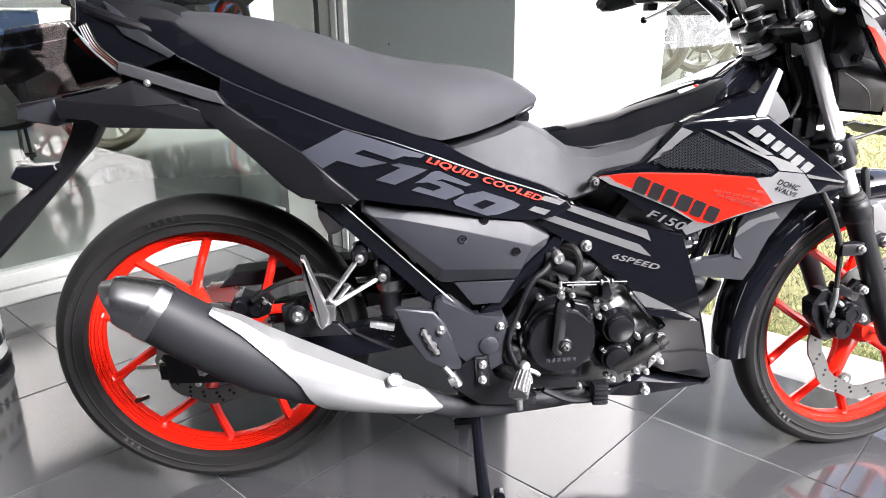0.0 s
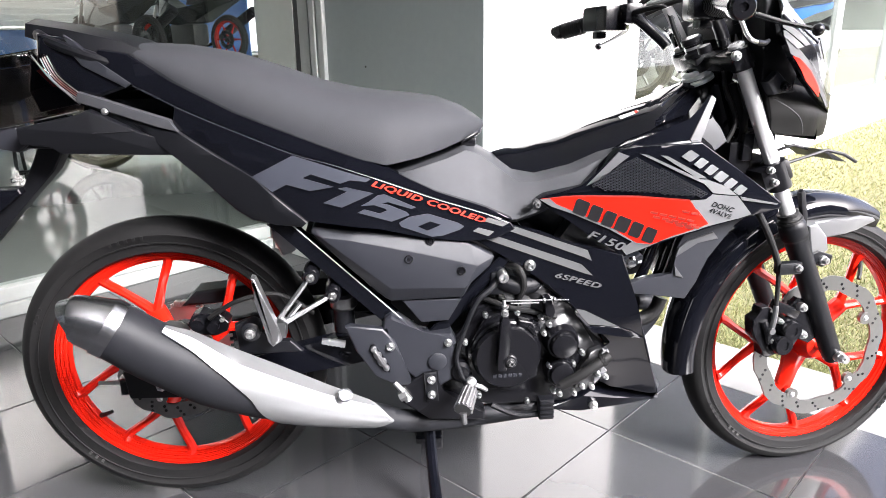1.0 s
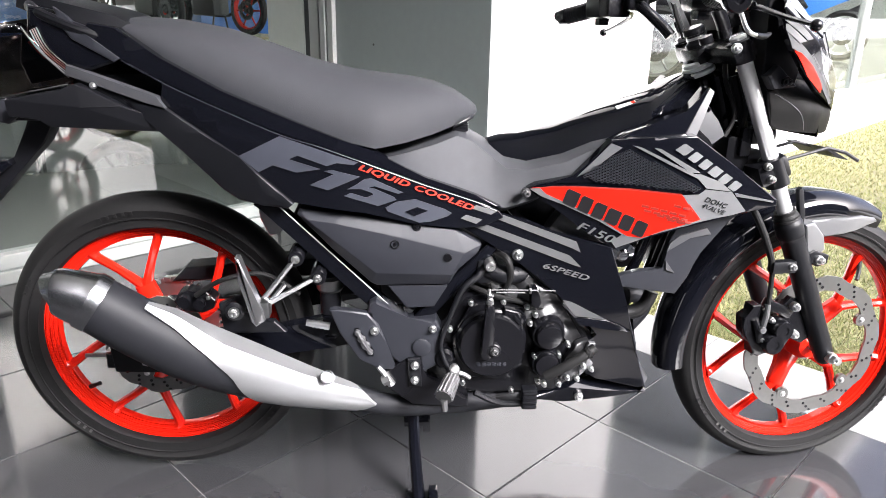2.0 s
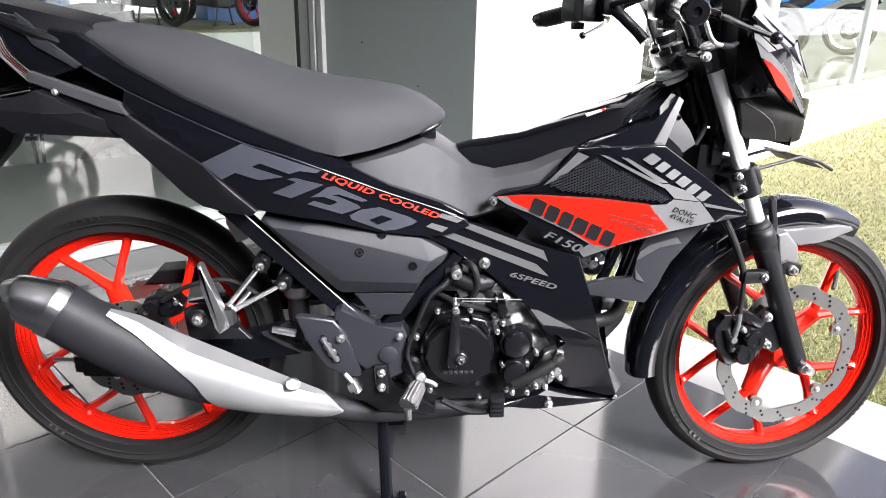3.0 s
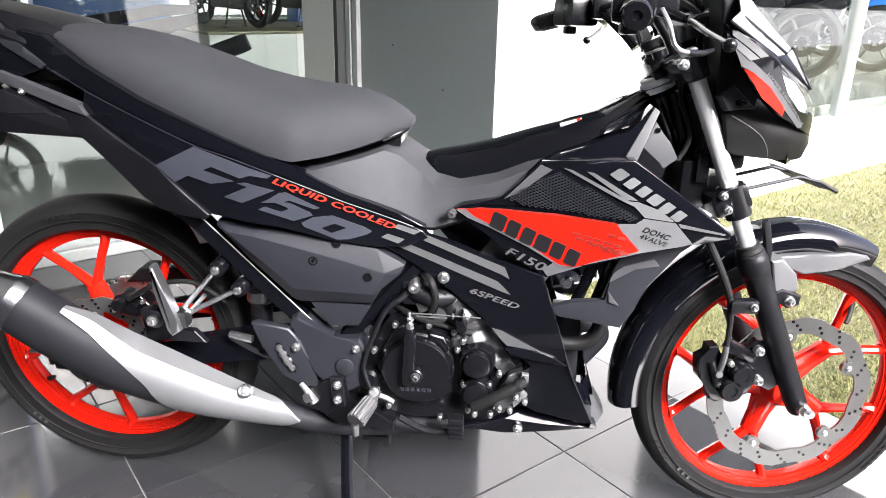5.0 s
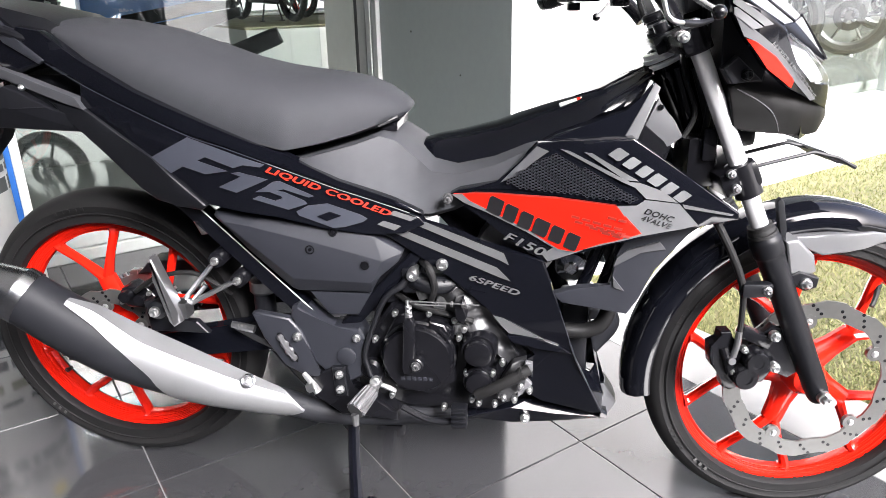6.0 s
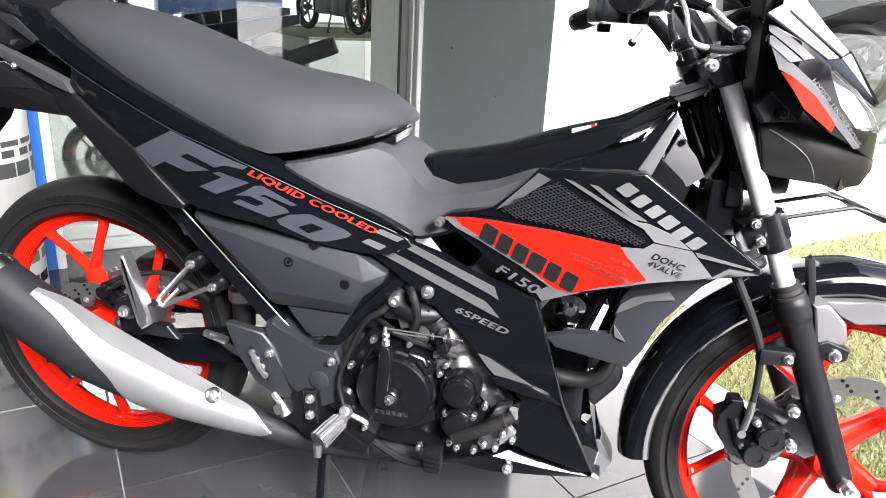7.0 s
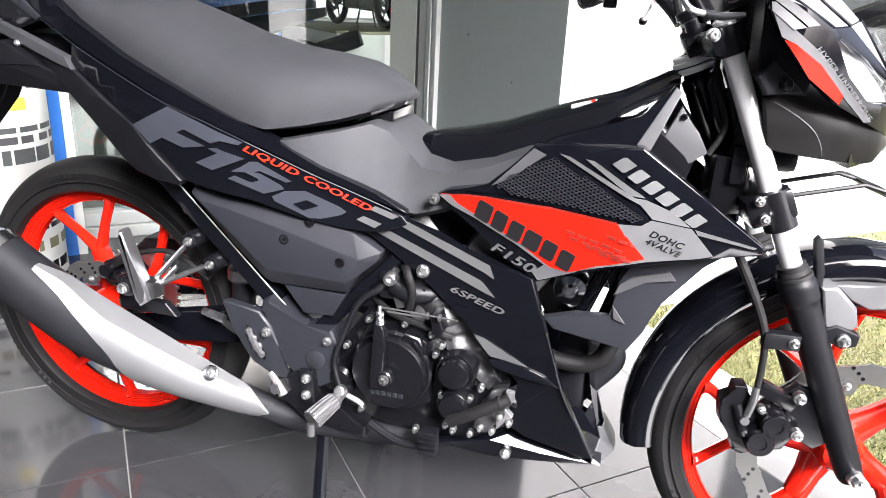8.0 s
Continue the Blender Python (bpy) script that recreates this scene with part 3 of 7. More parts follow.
tube(bm, [(0.40, -0.148, 0.233), (0.47, -0.13, 0.206), (0.58, -0.115, 0.200), (0.70, -0.10, 0.205), (0.80, -0.06, 0.212), (0.88, -0.02, 0.25), (0.935, 0.0, 0.30), (0.965, 0.0, 0.345), (0.945, -0.005, 0.372), (0.90, -0.01, 0.365)], [0.021, 0.0205, 0.0195, 0.019, 0.018, 0.018, 0.018, 0.018, 0.018, 0.018], 14)
part("exhaust_pipe", bm, PIPE, bike, "dark coated exhaust pipe")

# swing arm, chain case, shock, rear axle plates
for s in (-1, 1):
    bm = bmesh.new()
    pts = [(-0.045, 0.318), (-0.045, 0.285), (0.06, 0.278), (0.36, 0.322), (0.44, 0.335), (0.44, 0.385), (0.34, 0.375), (0.06, 0.318)]
    plate(bm, pts, s * 0.105 - (0.015 if s < 0 else 0.015), 0.030, 0.006)
    arm = part("swing_arm", bm, GLOSS, bike, "black rectangular steel swing arm")
    if s < 0:
        bm = bmesh.new()
        plate(bm, [(-0.034, 0.335), (-0.029, 0.280), (0.083, 0.276), (0.089, 0.325)], -0.1225, 0.004, 0.001)
        part("adjuster_plate", bm, MATTE, arm)
        bolt(arm, (0.031, -0.128, 0.307), 0.0115, STEEL, h=0.014, name="axle_nut")
        bm = bmesh.new()
        tube(bm, [(-0.085, -0.105, 0.305), (-0.04, -0.105, 0.304)], 0.004, 8)
        part("adjuster_screw", bm, STEEL, arm)
bm = bmesh.new()
plate(bm, [(0.06, 0.415), (0.03, 0.385), (0.20, 0.395), (0.44, 0.395), (0.44, 0.425), (0.25, 0.432)], 0.045, 0.05, 0.006)
part("chain_case", bm, MATTE, bike)
bm = bmesh.new()
lathe(bm, [(0.055, -0.003), (0.083, -0.003), (0.083, 0.003), (0.055, 0.003)], (REAR.x, 0.062, REAR.z), (0, -1, 0), 40, True)
for t in range(38):
    a = t * 2 * math.pi / 38
    box(bm, (0.083, -0.0025, -0.003), (0.09, 0.0025, 0.003), 0, Matrix.Translation((REAR.x, 0.062, REAR.z)) @ Matrix.Rotation(a, 4, "Y"))
part("sprocket", bm, STEEL, bike)
bm = bmesh.new()
for zz0, zz1 in ((0.386, 0.412), (0.222, 0.318)):
    n = 34
    for i in range(n):
        t = i / (n - 1)
        x, z = 0.02 + t * 0.46, zz0 + (zz1 - zz0) * t
        box(bm, (x - 0.0075, 0.055, z - 0.0055), (x + 0.0055, 0.069, z + 0.0055), 0.0015)
tagged(part("drive_chain", bm, STEEL, bike, "steel roller chain"), kind="stuff")
bm = bmesh.new()
lathe(bm, [(0.0, 0.0), (0.018, 0.0), (0.022, 0.01), (0.022, 0.05), (0.018, 0.055)], (0.36, 0.0, 0.40), (0.25, 0, 1), 20)
for i in range(9):
    lathe(bm, [(0.026, 0.05 + i * 0.014), (0.030, 0.054 + i * 0.014), (0.026, 0.058 + i * 0.014), (0.022, 0.054 + i * 0.014)], (0.36, 0, 0.40), (0.25, 0, 1), 20, False)
part("shock_absorber", bm, ENGB, bike)
bm = bmesh.new()
lathe(bm, [(0.0, 0.012), (0.018, 0.012), (0.024, 0.006), (0.0245, -0.012), (0.020, -0.018)], (0.352, -0.085, 0.437), (0, 0, 1), 24)
part("reservoir_cap", bm, ALU, bike, "grey brake fluid reservoir cap")
bm = bmesh.new()
lathe(bm, [(0.0, -0.018), (0.019, -0.018), (0.019, -0.06), (0.0, -0.06)], (0.352, -0.085, 0.437), (0, 0, 1), 20)
part("reservoir", bm, MATTE, bike)
bm = bmesh.new()
plate(bm, [(0.29, 0.555), (0.335, 0.555), (0.40, 0.45), (0.40, 0.40), (0.36, 0.40), (0.33, 0.46)], -0.07, 0.14, 0.01)
part("rear_inner_fender", bm, MATTE, bike)

bm = bmesh.new()
plate(bm, [(0.076, 0.402), (0.085, 0.418), (0.100, 0.424), (0.116, 0.418), (0.134, 0.421), (0.149, 0.404), (0.144, 0.388), (0.125, 0.380), (0.091, 0.383)], -0.094, 0.034, 0.004)
tube(bm, [(0.097, -0.096, 0.407), (0.097, -0.110, 0.407)], 0.011, 16)
tube(bm, [(0.123, -0.096, 0.401), (0.123, -0.108, 0.401)], 0.010, 16)
rcal = part("rear_caliper", bm, ENGB, bike, "black rear brake caliper")
for x, z in ((0.138, 0.411), (0.084, 0.392)):
    bolt(rcal, (x, -0.097, z), 0.0045, h=0.005)
bm = bmesh.new()
tube(bm, [(0.118, -0.104, 0.418), (0.17, -0.110, 0.450), (0.24, -0.11, 0.46), (0.30, -0.105, 0.42)], 0.0045, 8)
part("rear_hose", bm, RUBBER, rcal)

# main frame rails and pivot plates
for s in (-1, 1):
    bm = bmesh.new()
    plate(bm, [(0.236, 0.592), (0.262, 0.607), (0.285, 0.583), (0.484, 0.384), (0.466, 0.367), (0.43, 0.402), (0.251, 0.581)], -0.137, 0.03, 0.003, far=s > 0)
    rail = part("frame_rail", bm, GLOSS, bike, "gloss black frame rail with a painted edge highlight")
    # white tube paints the glint along the rail's gloss edge
    bm = bmesh.new()
    tube(bm, [(0.268, s * 0.1366, 0.6003), (0.37, s * 0.1366, 0.4983), (0.478, s * 0.1366, 0.3903)], 0.0011, 6)
    part("rail_edge", bm, FRAMEW, rail, "painted edge highlight")
    bm = bmesh.new()
    plate(bm, [(0.495, 0.378), (0.628, 0.520), (0.648, 0.512), (0.515, 0.362)], -0.132, 0.026, 0.006, far=s > 0)
    part("frame_tube", bm, GLOSS, bike)
PIVOT = [(0.420, 0.402), (0.425, 0.422), (0.437, 0.429), (0.492, 0.384), (0.540, 0.390), (0.551, 0.368), (0.543, 0.335), (0.546, 0.300), (0.520, 0.285), (0.478, 0.300), (0.452, 0.325), (0.447, 0.362)]
HEEL = [(0.356, 0.410), (0.365, 0.413), (0.421, 0.404), (0.440, 0.382), (0.452, 0.350), (0.462, 0.305), (0.470, 0.292), (0.438, 0.296), (0.405, 0.314), (0.372, 0.366)]
for s in (-1, 1):
    bm = plate(bmesh.new(), PIVOT, -0.153, 0.04, 0.008, far=s > 0)
    pv = part("pivot_cover", bm, SATIN, bike, "dark grey moulded pivot cover")
    bm = plate(bmesh.new(), HEEL, -0.158, 0.014, 0.006, far=s > 0)
    hp = part("heel_plate", bm, SATIN, bike, "dark grey heel guard with a slotted window")
    if s < 0:
        bm = plate(bmesh.new(), [(0.398, 0.377), (0.405, 0.378), (0.432, 0.333), (0.430, 0.322), (0.421, 0.326), (0.400, 0.362)], -0.1595, 0.002, 0.0008)
        part("slot", bm, ENGB, hp)
        bm = bmesh.new()
        for x, z, r in ((0.4035, 0.369, 0.0062), (0.410, 0.357, 0.0072), (0.4175, 0.344, 0.0080), (0.4245, 0.332, 0.0058)):
            lathe(bm, [(r, -0.004), (r, 0.001), (r * 0.75, 0.0035), (r * 0.3, 0.0042), (0.0, 0.0042)], (x, -0.1605, z), (0.1, -1, 0.1), 14)
        tube(bm, [(0.402, -0.1605, 0.373), (0.414, -0.162, 0.350), (0.427, -0.1605, 0.328)], [0.004, 0.0052, 0.004], 8)
        part("slot_fitting", bm, FOOTA, hp, "bright cast brake cylinder behind the slot")
        bm = bmesh.new()
        lathe(bm, [(0.0, -0.001), (0.0165, -0.001), (0.0165, 0.003), (0.014, 0.0045), (0.0, 0.0045)], (0.515, -0.153, 0.336), (0, -1, 0), 28)
        part("pivot_plug", bm, SATIN, pv)
        bolt(bike, (0.433, -0.159, 0.371), 0.0085)
        bolt(bike, (0.5345, -0.154, 0.371), 0.0075)

# passenger foot rest and its forked bracket
bm = bmesh.new()
tube(bm, [(0.303, -0.150, 0.504), (0.255, -0.17, 0.446), (0.244, -0.178, 0.432)], [0.0042, 0.0046, 0.0065], 8)
tube(bm, [(0.338, -0.150, 0.470), (0.27, -0.17, 0.438), (0.244, -0.178, 0.426)], [0.0042, 0.0046, 0.0065], 8)
tube(bm, [(0.285, -0.163, 0.462), (0.262, -0.17, 0.436)], 0.004, 8)
box(bm, (0.232, -0.196, 0.413), (0.262, -0.168, 0.442), 0.004)
br = part("footrest_bracket", bm, ALU, bike, "forked cast pillion footrest bracket")
for p in ((0.303, 0.503), (0.338, 0.469)):
    bm = bmesh.new()
    lathe(bm, [(0.0140, -0.05), (0.0140, 0.0), (0.012, 0.004), (0.0, 0.004)], (p[0], -0.152, p[1]), (0, -1, 0), 18)
    part("boss", bm, ENGB, br)
    bolt(br, (p[0], -0.158, p[1]), 0.0075)
bm = bmesh.new()
plate(bm, [(0.214, 0.523), (0.220, 0.522), (0.238, 0.470), (0.252, 0.430), (0.255, 0.412), (0.240, 0.402), (0.232, 0.412), (0.226, 0.450), (0.217, 0.486)], -0.205, 0.022, 0.006)
part("passenger_footrest", bm, FOOTA, bike, "folded cast aluminium pillion footrest")
bm = bmesh.new()
plate(bm, [(0.175, 0.432), (0.195, 0.440), (0.215, 0.435), (0.225, 0.402), (0.265, 0.40), (0.285, 0.378), (0.18, 0.378)], -0.175, 0.012, 0.004)
part("muffler_bracket", bm, MATTE, bike)
bm = bmesh.new()
lathe(bm, [(0.0165, -0.03), (0.0165, 0.0), (0.012, 0.003), (0.0, 0.003)], (0.203, -0.186, 0.423), (0, -1, 0), 20)
part("rubber_mount", bm, MATTE, bike)
bolt(bike, (0.203, -0.193, 0.423), 0.0095)

# rider foot rest, brake pedal and linkage
PA, PB = Vector((0.570, -0.195, 0.303)), Vector((0.549, -0.243, 0.287))
bm = bmesh.new()
tube(bm, [PA + (PA - PB) * 0.3, PA, PA.lerp(PB, 0.1), PA.lerp(PB, 0.6), PB], [0.006, 0.0085, 0.0122, 0.0150, 0.0142], 14, 2)
tube(bm, [PB + Vector((0.0, -0.002, -0.004)), PB + Vector((0.002, -0.006, -0.022))], [0.0068, 0.0052], 10)
peg = part("rider_footrest", bm, CAST, bike, "ribbed aluminium rider footrest with a ball tip")
ax = (PB - PA).normalized()
side = ax.cross(Vector((0, 0, 1))).normalized()
top = side.cross(ax)
# ribs brighter than the body, which paints the shade of the grooves
for i in range(9):
    a = radians(-20 + i * 27.5)
    d = side * math.cos(a) + top * math.sin(a)
    bm = bmesh.new()
    tube(bm, [PA.lerp(PB, 0.16) + d * 0.0122, PA.lerp(PB, 0.98) + d * 0.0148], 0.0021, 6)
    part("rib", bm, FOOTA, peg)
bm = bmesh.new()
lathe(bm, [(0.0, 0.0), (0.0085, 0.0), (0.0085, 0.012), (0.006, 0.015), (0.0, 0.015)], (0.571, -0.182, 0.309), (0, -1, 0.3), 12)
tube(bm, [(0.566, -0.178, 0.303), (0.59, -0.175, 0.292), (0.60, -0.17, 0.283)], [0.004, 0.0045, 0.004], 8)
part("footrest_pivot", bm, STEEL, peg)
bm = bmesh.new()
plate(bm, [(0.49, 0.315), (0.515, 0.318), (0.52, 0.275), (0.60, 0.235), (0.60, 0.215), (0.50, 0.222), (0.45, 0.26), (0.447, 0.29)], -0.158, 0.03, 0.006)
part("footrest_hanger", bm, ENGB, bike, "black cast footrest hanger")
bm = bmesh.new()
plate(bm, [(0.490, 0.318), (0.512, 0.320), (0.516, 0.262), (0.493, 0.262)], -0.164, 0.008, 0.004)
part("hanger_strap", bm, MATTE, bike)
for z in (0.306, 0.277):
    bolt(bike, (0.503, -0.166, z), 0.008)
bm = bmesh.new()
tube(bm, [(0.61, -0.165, 0.25), (0.66, -0.168, 0.228), (0.72, -0.172, 0.232)], 0.006, 8)
box(bm, (0.695, -0.182, 0.222), (0.722, -0.160, 0.262), 0.003, None)
for i in range(4):
    box(bm, (0.696, -0.186, 0.227 + i * 0.009), (0.721, -0.181, 0.2315 + i * 0.009), 0.001)
part("brake_pedal", bm, MATTE, bike, "black brake pedal with a ribbed pad")
bm = bmesh.new()
tube(bm, [(0.438, -0.16, 0.302), (0.452, -0.162, 0.285), (0.462, -0.163, 0.268)], [0.004, 0.006, 0.008], 8)
tube(bm, [(0.446, -0.166, 0.276), (0.458, -0.166, 0.282)], 0.009, 6)
part("linkage", bm, STEEL, bike)
bm = bmesh.new()
tube(bm, [(0.315, -0.148, 0.384), (0.355, -0.15, 0.377)], [0.006, 0.007], 8)
for i in range(4):
    lathe(bm, [(0.0, -0.0012), (0.0072, -0.0012), (0.0072, 0.0012), (0.0, 0.0012)], (0.327 + i * 0.007, -0.149, 0.382 - i * 0.0015), (1, 0, -0.2), 10)
part("brake_cable", bm, ALU, bike)

# centre stand
bm = bmesh.new()
for s in (-1, 1):
    tube(bm, [(0.50, s * 0.085, 0.215), (0.505, s * 0.12, 0.10), (0.512, s * 0.15, 0.012)], [0.011, 0.011, 0.0125], 10)
    box(bm, (0.487, s * 0.15 - 0.02, 0.0), (0.545, s * 0.15 + 0.02, 0.012), 0.003)
    box(bm, (0.53, s * 0.15 - 0.016, 0.004), (0.548, s * 0.15 + 0.016, 0.03), 0.003)
tube(bm, [(0.50, -0.09, 0.16), (0.50, 0.09, 0.16)], 0.009, 10)
part("centre_stand", bm, GLOSS, bike, "black tubular centre stand with flat feet")

# engine
def round_cover(name, x, z, r, y, h, material, label="", step=0.0):
    bm = bmesh.new()
    prof = [(r * 1.06, -0.02), (r * 1.06, 0.0), (r, 0.003), (r * 0.985, h * 0.75), (r * 0.93, h)]
    if step:
        prof = [(r * 1.06, -0.02), (r * 1.06, 0.0), (r, 0.003), (r * 0.985, h * 0.40), (r * 0.94, h * 0.52), (r * (step + 0.06), h * 0.52), (r * (step + 0.03), h * 0.46), (r * step, h * 0.50), (r * step * 0.985, h * 0.82), (r * step * 0.93, h * 0.96), (r * step * 0.80, h)]
    prof += [(0.0, h + 0.0005)]
    lathe(bm, prof, (x, y, z), (0, -1, 0), 48)
    return part(name, bm, material, bike, label)


bm = bmesh.new()
plate(bm, [(0.545, 0.36), (0.59, 0.425), (0.66, 0.44), (0.72, 0.42), (0.78, 0.40), (0.83, 0.34), (0.83, 0.27), (0.76, 0.225), (0.62, 0.225), (0.53, 0.25), (0.52, 0.30)], -0.128, 0.25, 0.012)
part("crankcase", bm, ENGB, bike, "black painted engine crankcase")
bm = bmesh.new()
plate(bm, [(0.568, 0.345), (0.60, 0.41), (0.655, 0.425), (0.70, 0.405), (0.70, 0.29), (0.655, 0.262), (0.60, 0.268), (0.57, 0.30)], -0.142, 0.02, 0.006)
part("clutch_housing", bm, ENGB, bike)
round_cover("clutch_cover", 0.639, 0.342, 0.060, -0.150, 0.020, ENGB, "round black clutch cover with embossed bars", 0.0)
for i in range(6):
    bm = bmesh.new()
    box(bm, (-0.0034, -0.0006, -0.0036), (0.0034, 0.0006, 0.0036), 0.0005, Matrix.Translation((0.615 + i * 0.0092, -0.1706, 0.309)))
    part("embossed_bar", bm, SATIN, bike)
bm = bmesh.new()
plate(bm, [(0.617, 0.334), (0.620, 0.326), (0.632, 0.325), (0.637, 0.334), (0.6395, 0.40), (0.639, 0.420), (0.634, 0.428), (0.626, 0.428), (0.622, 0.420)], -0.187, 0.012, 0.003)
lathe(bm, [(0.0, 0.0), (0.013, 0.0), (0.013, 0.012), (0.011, 0.014), (0.0, 0.014)], (0.639, -0.174, 0.343), (0, -1, 0), 20)
arm = part("clutch_arm", bm, ENGB, bike, "black clutch release arm")
bolt(arm, (0.640, -0.189, 0.343), 0.0085, CAST, name="arm_bolt")
bm = bmesh.new()
tube(bm, [(0.630, -0.181, 0.426), (0.629, -0.180, 0.442), (0.628, -0.178, 0.456)], [0.0032, 0.0032, 0.0028], 8)
for z, r in ((0.431, 0.0066), (0.4365, 0.0058), (0.445, 0.0060)):
    lathe(bm, [(0.0, -0.0022), (r, -0.0022), (r, 0.0022), (0.0, 0.0022)], (0.630, -0.1805, z), (0, 0, 1), 6)
part("adjuster", bm, STEEL, arm, "threaded steel adjuster")
bm = bmesh.new()
tube(bm, [(0.626, -0.178, 0.454), (0.66, -0.177, 0.4535), (0.743, -0.172, 0.449)], 0.0014, 8)
tube(bm, [(0.640, -0.178, 0.4495), (0.690, -0.176, 0.4475)], 0.0016, 8)
for x, r in ((0.699, 0.0052), (0.717, 0.0056), (0.676, 0.0032)):
    lathe(bm, [(0.0, -0.0018), (r, -0.0018), (r, 0.0018), (0.0, 0.0018)], (x, -0.1745, 0.4505), (1, 0, -0.04), 6)
part("clutch_cable", bm, CAST, bike, "steel clutch cable with lock nuts")
bm = bmesh.new()
plate(bm, [(0.702, 0.448), (0.714, 0.449), (0.722, 0.425), (0.716, 0.412), (0.704, 0.420)], -0.168, 0.03, 0.003)
part("cable_bracket", bm, ENGB, bike)
# polished castings between the clutch cover and the leg shield
bm = bmesh.new()
plate(bm, [(0.649, 0.458), (0.687, 0.450), (0.702, 0.466), (0.755, 0.425), (0.786, 0.376), (0.806, 0.342), (0.787, 0.324), (0.751, 0.374), (0.72, 0.392), (0.701, 0.378), (0.685, 0.409), (0.665, 0.417)], lambda x, z: -0.138 + 0.006 * math.sin(x * 95 + z * 60) + 0.004 * math.sin(x * 40 - z * 130), 0.02, 0.003, 0.008)
part("head_casting", bm, POLISH, bike, "polished cast alloy flank of the engine", smooth=60)
bm = bmesh.new()
plate(bm, [(0.660, 0.410), (0.684, 0.404), (0.690, 0.392), (0.668, 0.382), (0.655, 0.390)], -0.160, 0.03, 0.005)
part("filler_neck", bm, ENGB, bike)
bm = bmesh.new()
plate(bm, [(0.768, 0.262), (0.790, 0.258), (0.812, 0.280), (0.826, 0.318), (0.818, 0.340), (0.795, 0.332), (0.778, 0.300)], lambda x, z: -0.144 + 0.004 * math.sin(x * 120 + z * 90), 0.02, 0.003, 0.008)
part("pump_casting", bm, POLISH, bike, smooth=60)
# silver grey plates paint the white reflection on the shield's inner lip
bm = bmesh.new()
plate(bm, [(0.817, 0.338), (0.829, 0.336), (0.829, 0.322), (0.817, 0.309), (0.811, 0.319)], -0.150, 0.010, 0.002)
part("shield_lip", bm, GREYW, bike, "inner lip of the leg shield, its reflection painted pale")
bm = bmesh.new()
plate(bm, [(0.817, 0.306), (0.829, 0.294), (0.806, 0.268), (0.803, 0.288)], -0.146, 0.010, 0.002)
part("shield_lip", bm, GREYW, bike)
round_cover("starter_cover", 0.740, 0.359, 0.030, -0.146, 0.026, ENGB, "round black ignition cover", 0.78)
round_cover("pump_cover", 0.740, 0.300, 0.027, -0.146, 0.020, ENGB, "", 0.8)
round_cover("oil_cap", 0.683, 0.388, 0.0165, -0.146, 0.012, ENGB, "", 0.7)
bm = bmesh.new()
box(bm, (-0.012, -0.163, -0.0028), (0.012, -0.154, 0.0028), 0.0015, Matrix.Translation((0.683, 0, 0.388)) @ Matrix.Rotation(radians(48), 4, "Y"))
part("cap_grip", bm, ENGB, bike)
bm = bmesh.new()
tube(bm, [(0.738, -0.166, 0.281), (0.77, -0.172, 0.302), (0.800, -0.171, 0.321), (0.824, -0.165, 0.335)], [0.0095, 0.0092, 0.0092, 0.0090], 12)
lathe(bm, [(0.0092, -0.004), (0.0112, -0.003), (0.0112, 0.003), (0.0092, 0.004)], (0.812, -0.1685, 0.328), (0.86, 0, 0.5), 14)
part("coolant_hose", bm, RUBBER, bike, "black rubber coolant hose")
bm = bmesh.new()
tube(bm, [(0.63, -0.13, 0.490), (0.614, -0.142, 0.467), (0.586, -0.150, 0.445), (0.565, -0.154, 0.397), (0.549, -0.158, 0.348), (0.553, -0.162, 0.321), (0.562, -0.165, 0.298)], [0.007, 0.0062, 0.0052, 0.0046, 0.0044, 0.0044, 0.005], 12)
part("breather_hose", bm, MATTE, bike, "black rubber breather hose")
bm = bmesh.new()
lathe(bm, [(0.0, -0.03), (0.018, -0.03), (0.019, 0.0), (0.014, 0.006), (0.0, 0.007)], (0.556, -0.152, 0.312), (0, -1, 0), 18)
box(bm, (0.558, -0.165, 0.290), (0.578, -0.14, 0.308), 0.004)
part("brake_switch", bm, ENGB, bike)
for x, z in ((0.601, 0.418), (0.658, 0.420), (0.716, 0.394), (0.707, 0.378), (0.755, 0.372), (0.779, 0.335), (0.763, 0.314), (0.719, 0.313), (0.810, 0.292), (0.782, 0.268), (0.800, 0.266), (0.740, 0.255), (0.767, 0.255), (0.728, 0.262), (0.565, 0.368), (0.68, 0.243), (0.59, 0.262), (0.825, 0.285), (0.70, 0.41), (0.79, 0.300)):
    bolt(bike, (x, -0.150, z), 0.0054)
# cylinder, head and carburettor side
bm = bmesh.new()
T1 = Matrix.Translation((0.735, -0.02, 0.43)) @ Matrix.Rotation(radians(35), 4, "Y")
box(bm, (-0.06, -0.085, -0.05), (0.055, 0.085, 0.075), 0.012, T1)
for i in range(5):
    box(bm, (-0.064, -0.092, -0.04 + i * 0.017), (0.06, 0.092, -0.034 + i * 0.017), 0.001, T1)
part("cylinder", bm, CAST, bike, "finned cast alloy cylinder")
bm = bmesh.new()
box(bm, (-0.065, -0.095, 0.076), (0.06, 0.095, 0.15), 0.02, T1)
part("cylinder_head", bm, CAST, bike, "cast alloy cylinder head")
bm = bmesh.new()
tube(bm, [(0.62, -0.125, 0.475), (0.66, -0.135, 0.465), (0.70, -0.12, 0.462)], [0.014, 0.017, 0.015], 14)
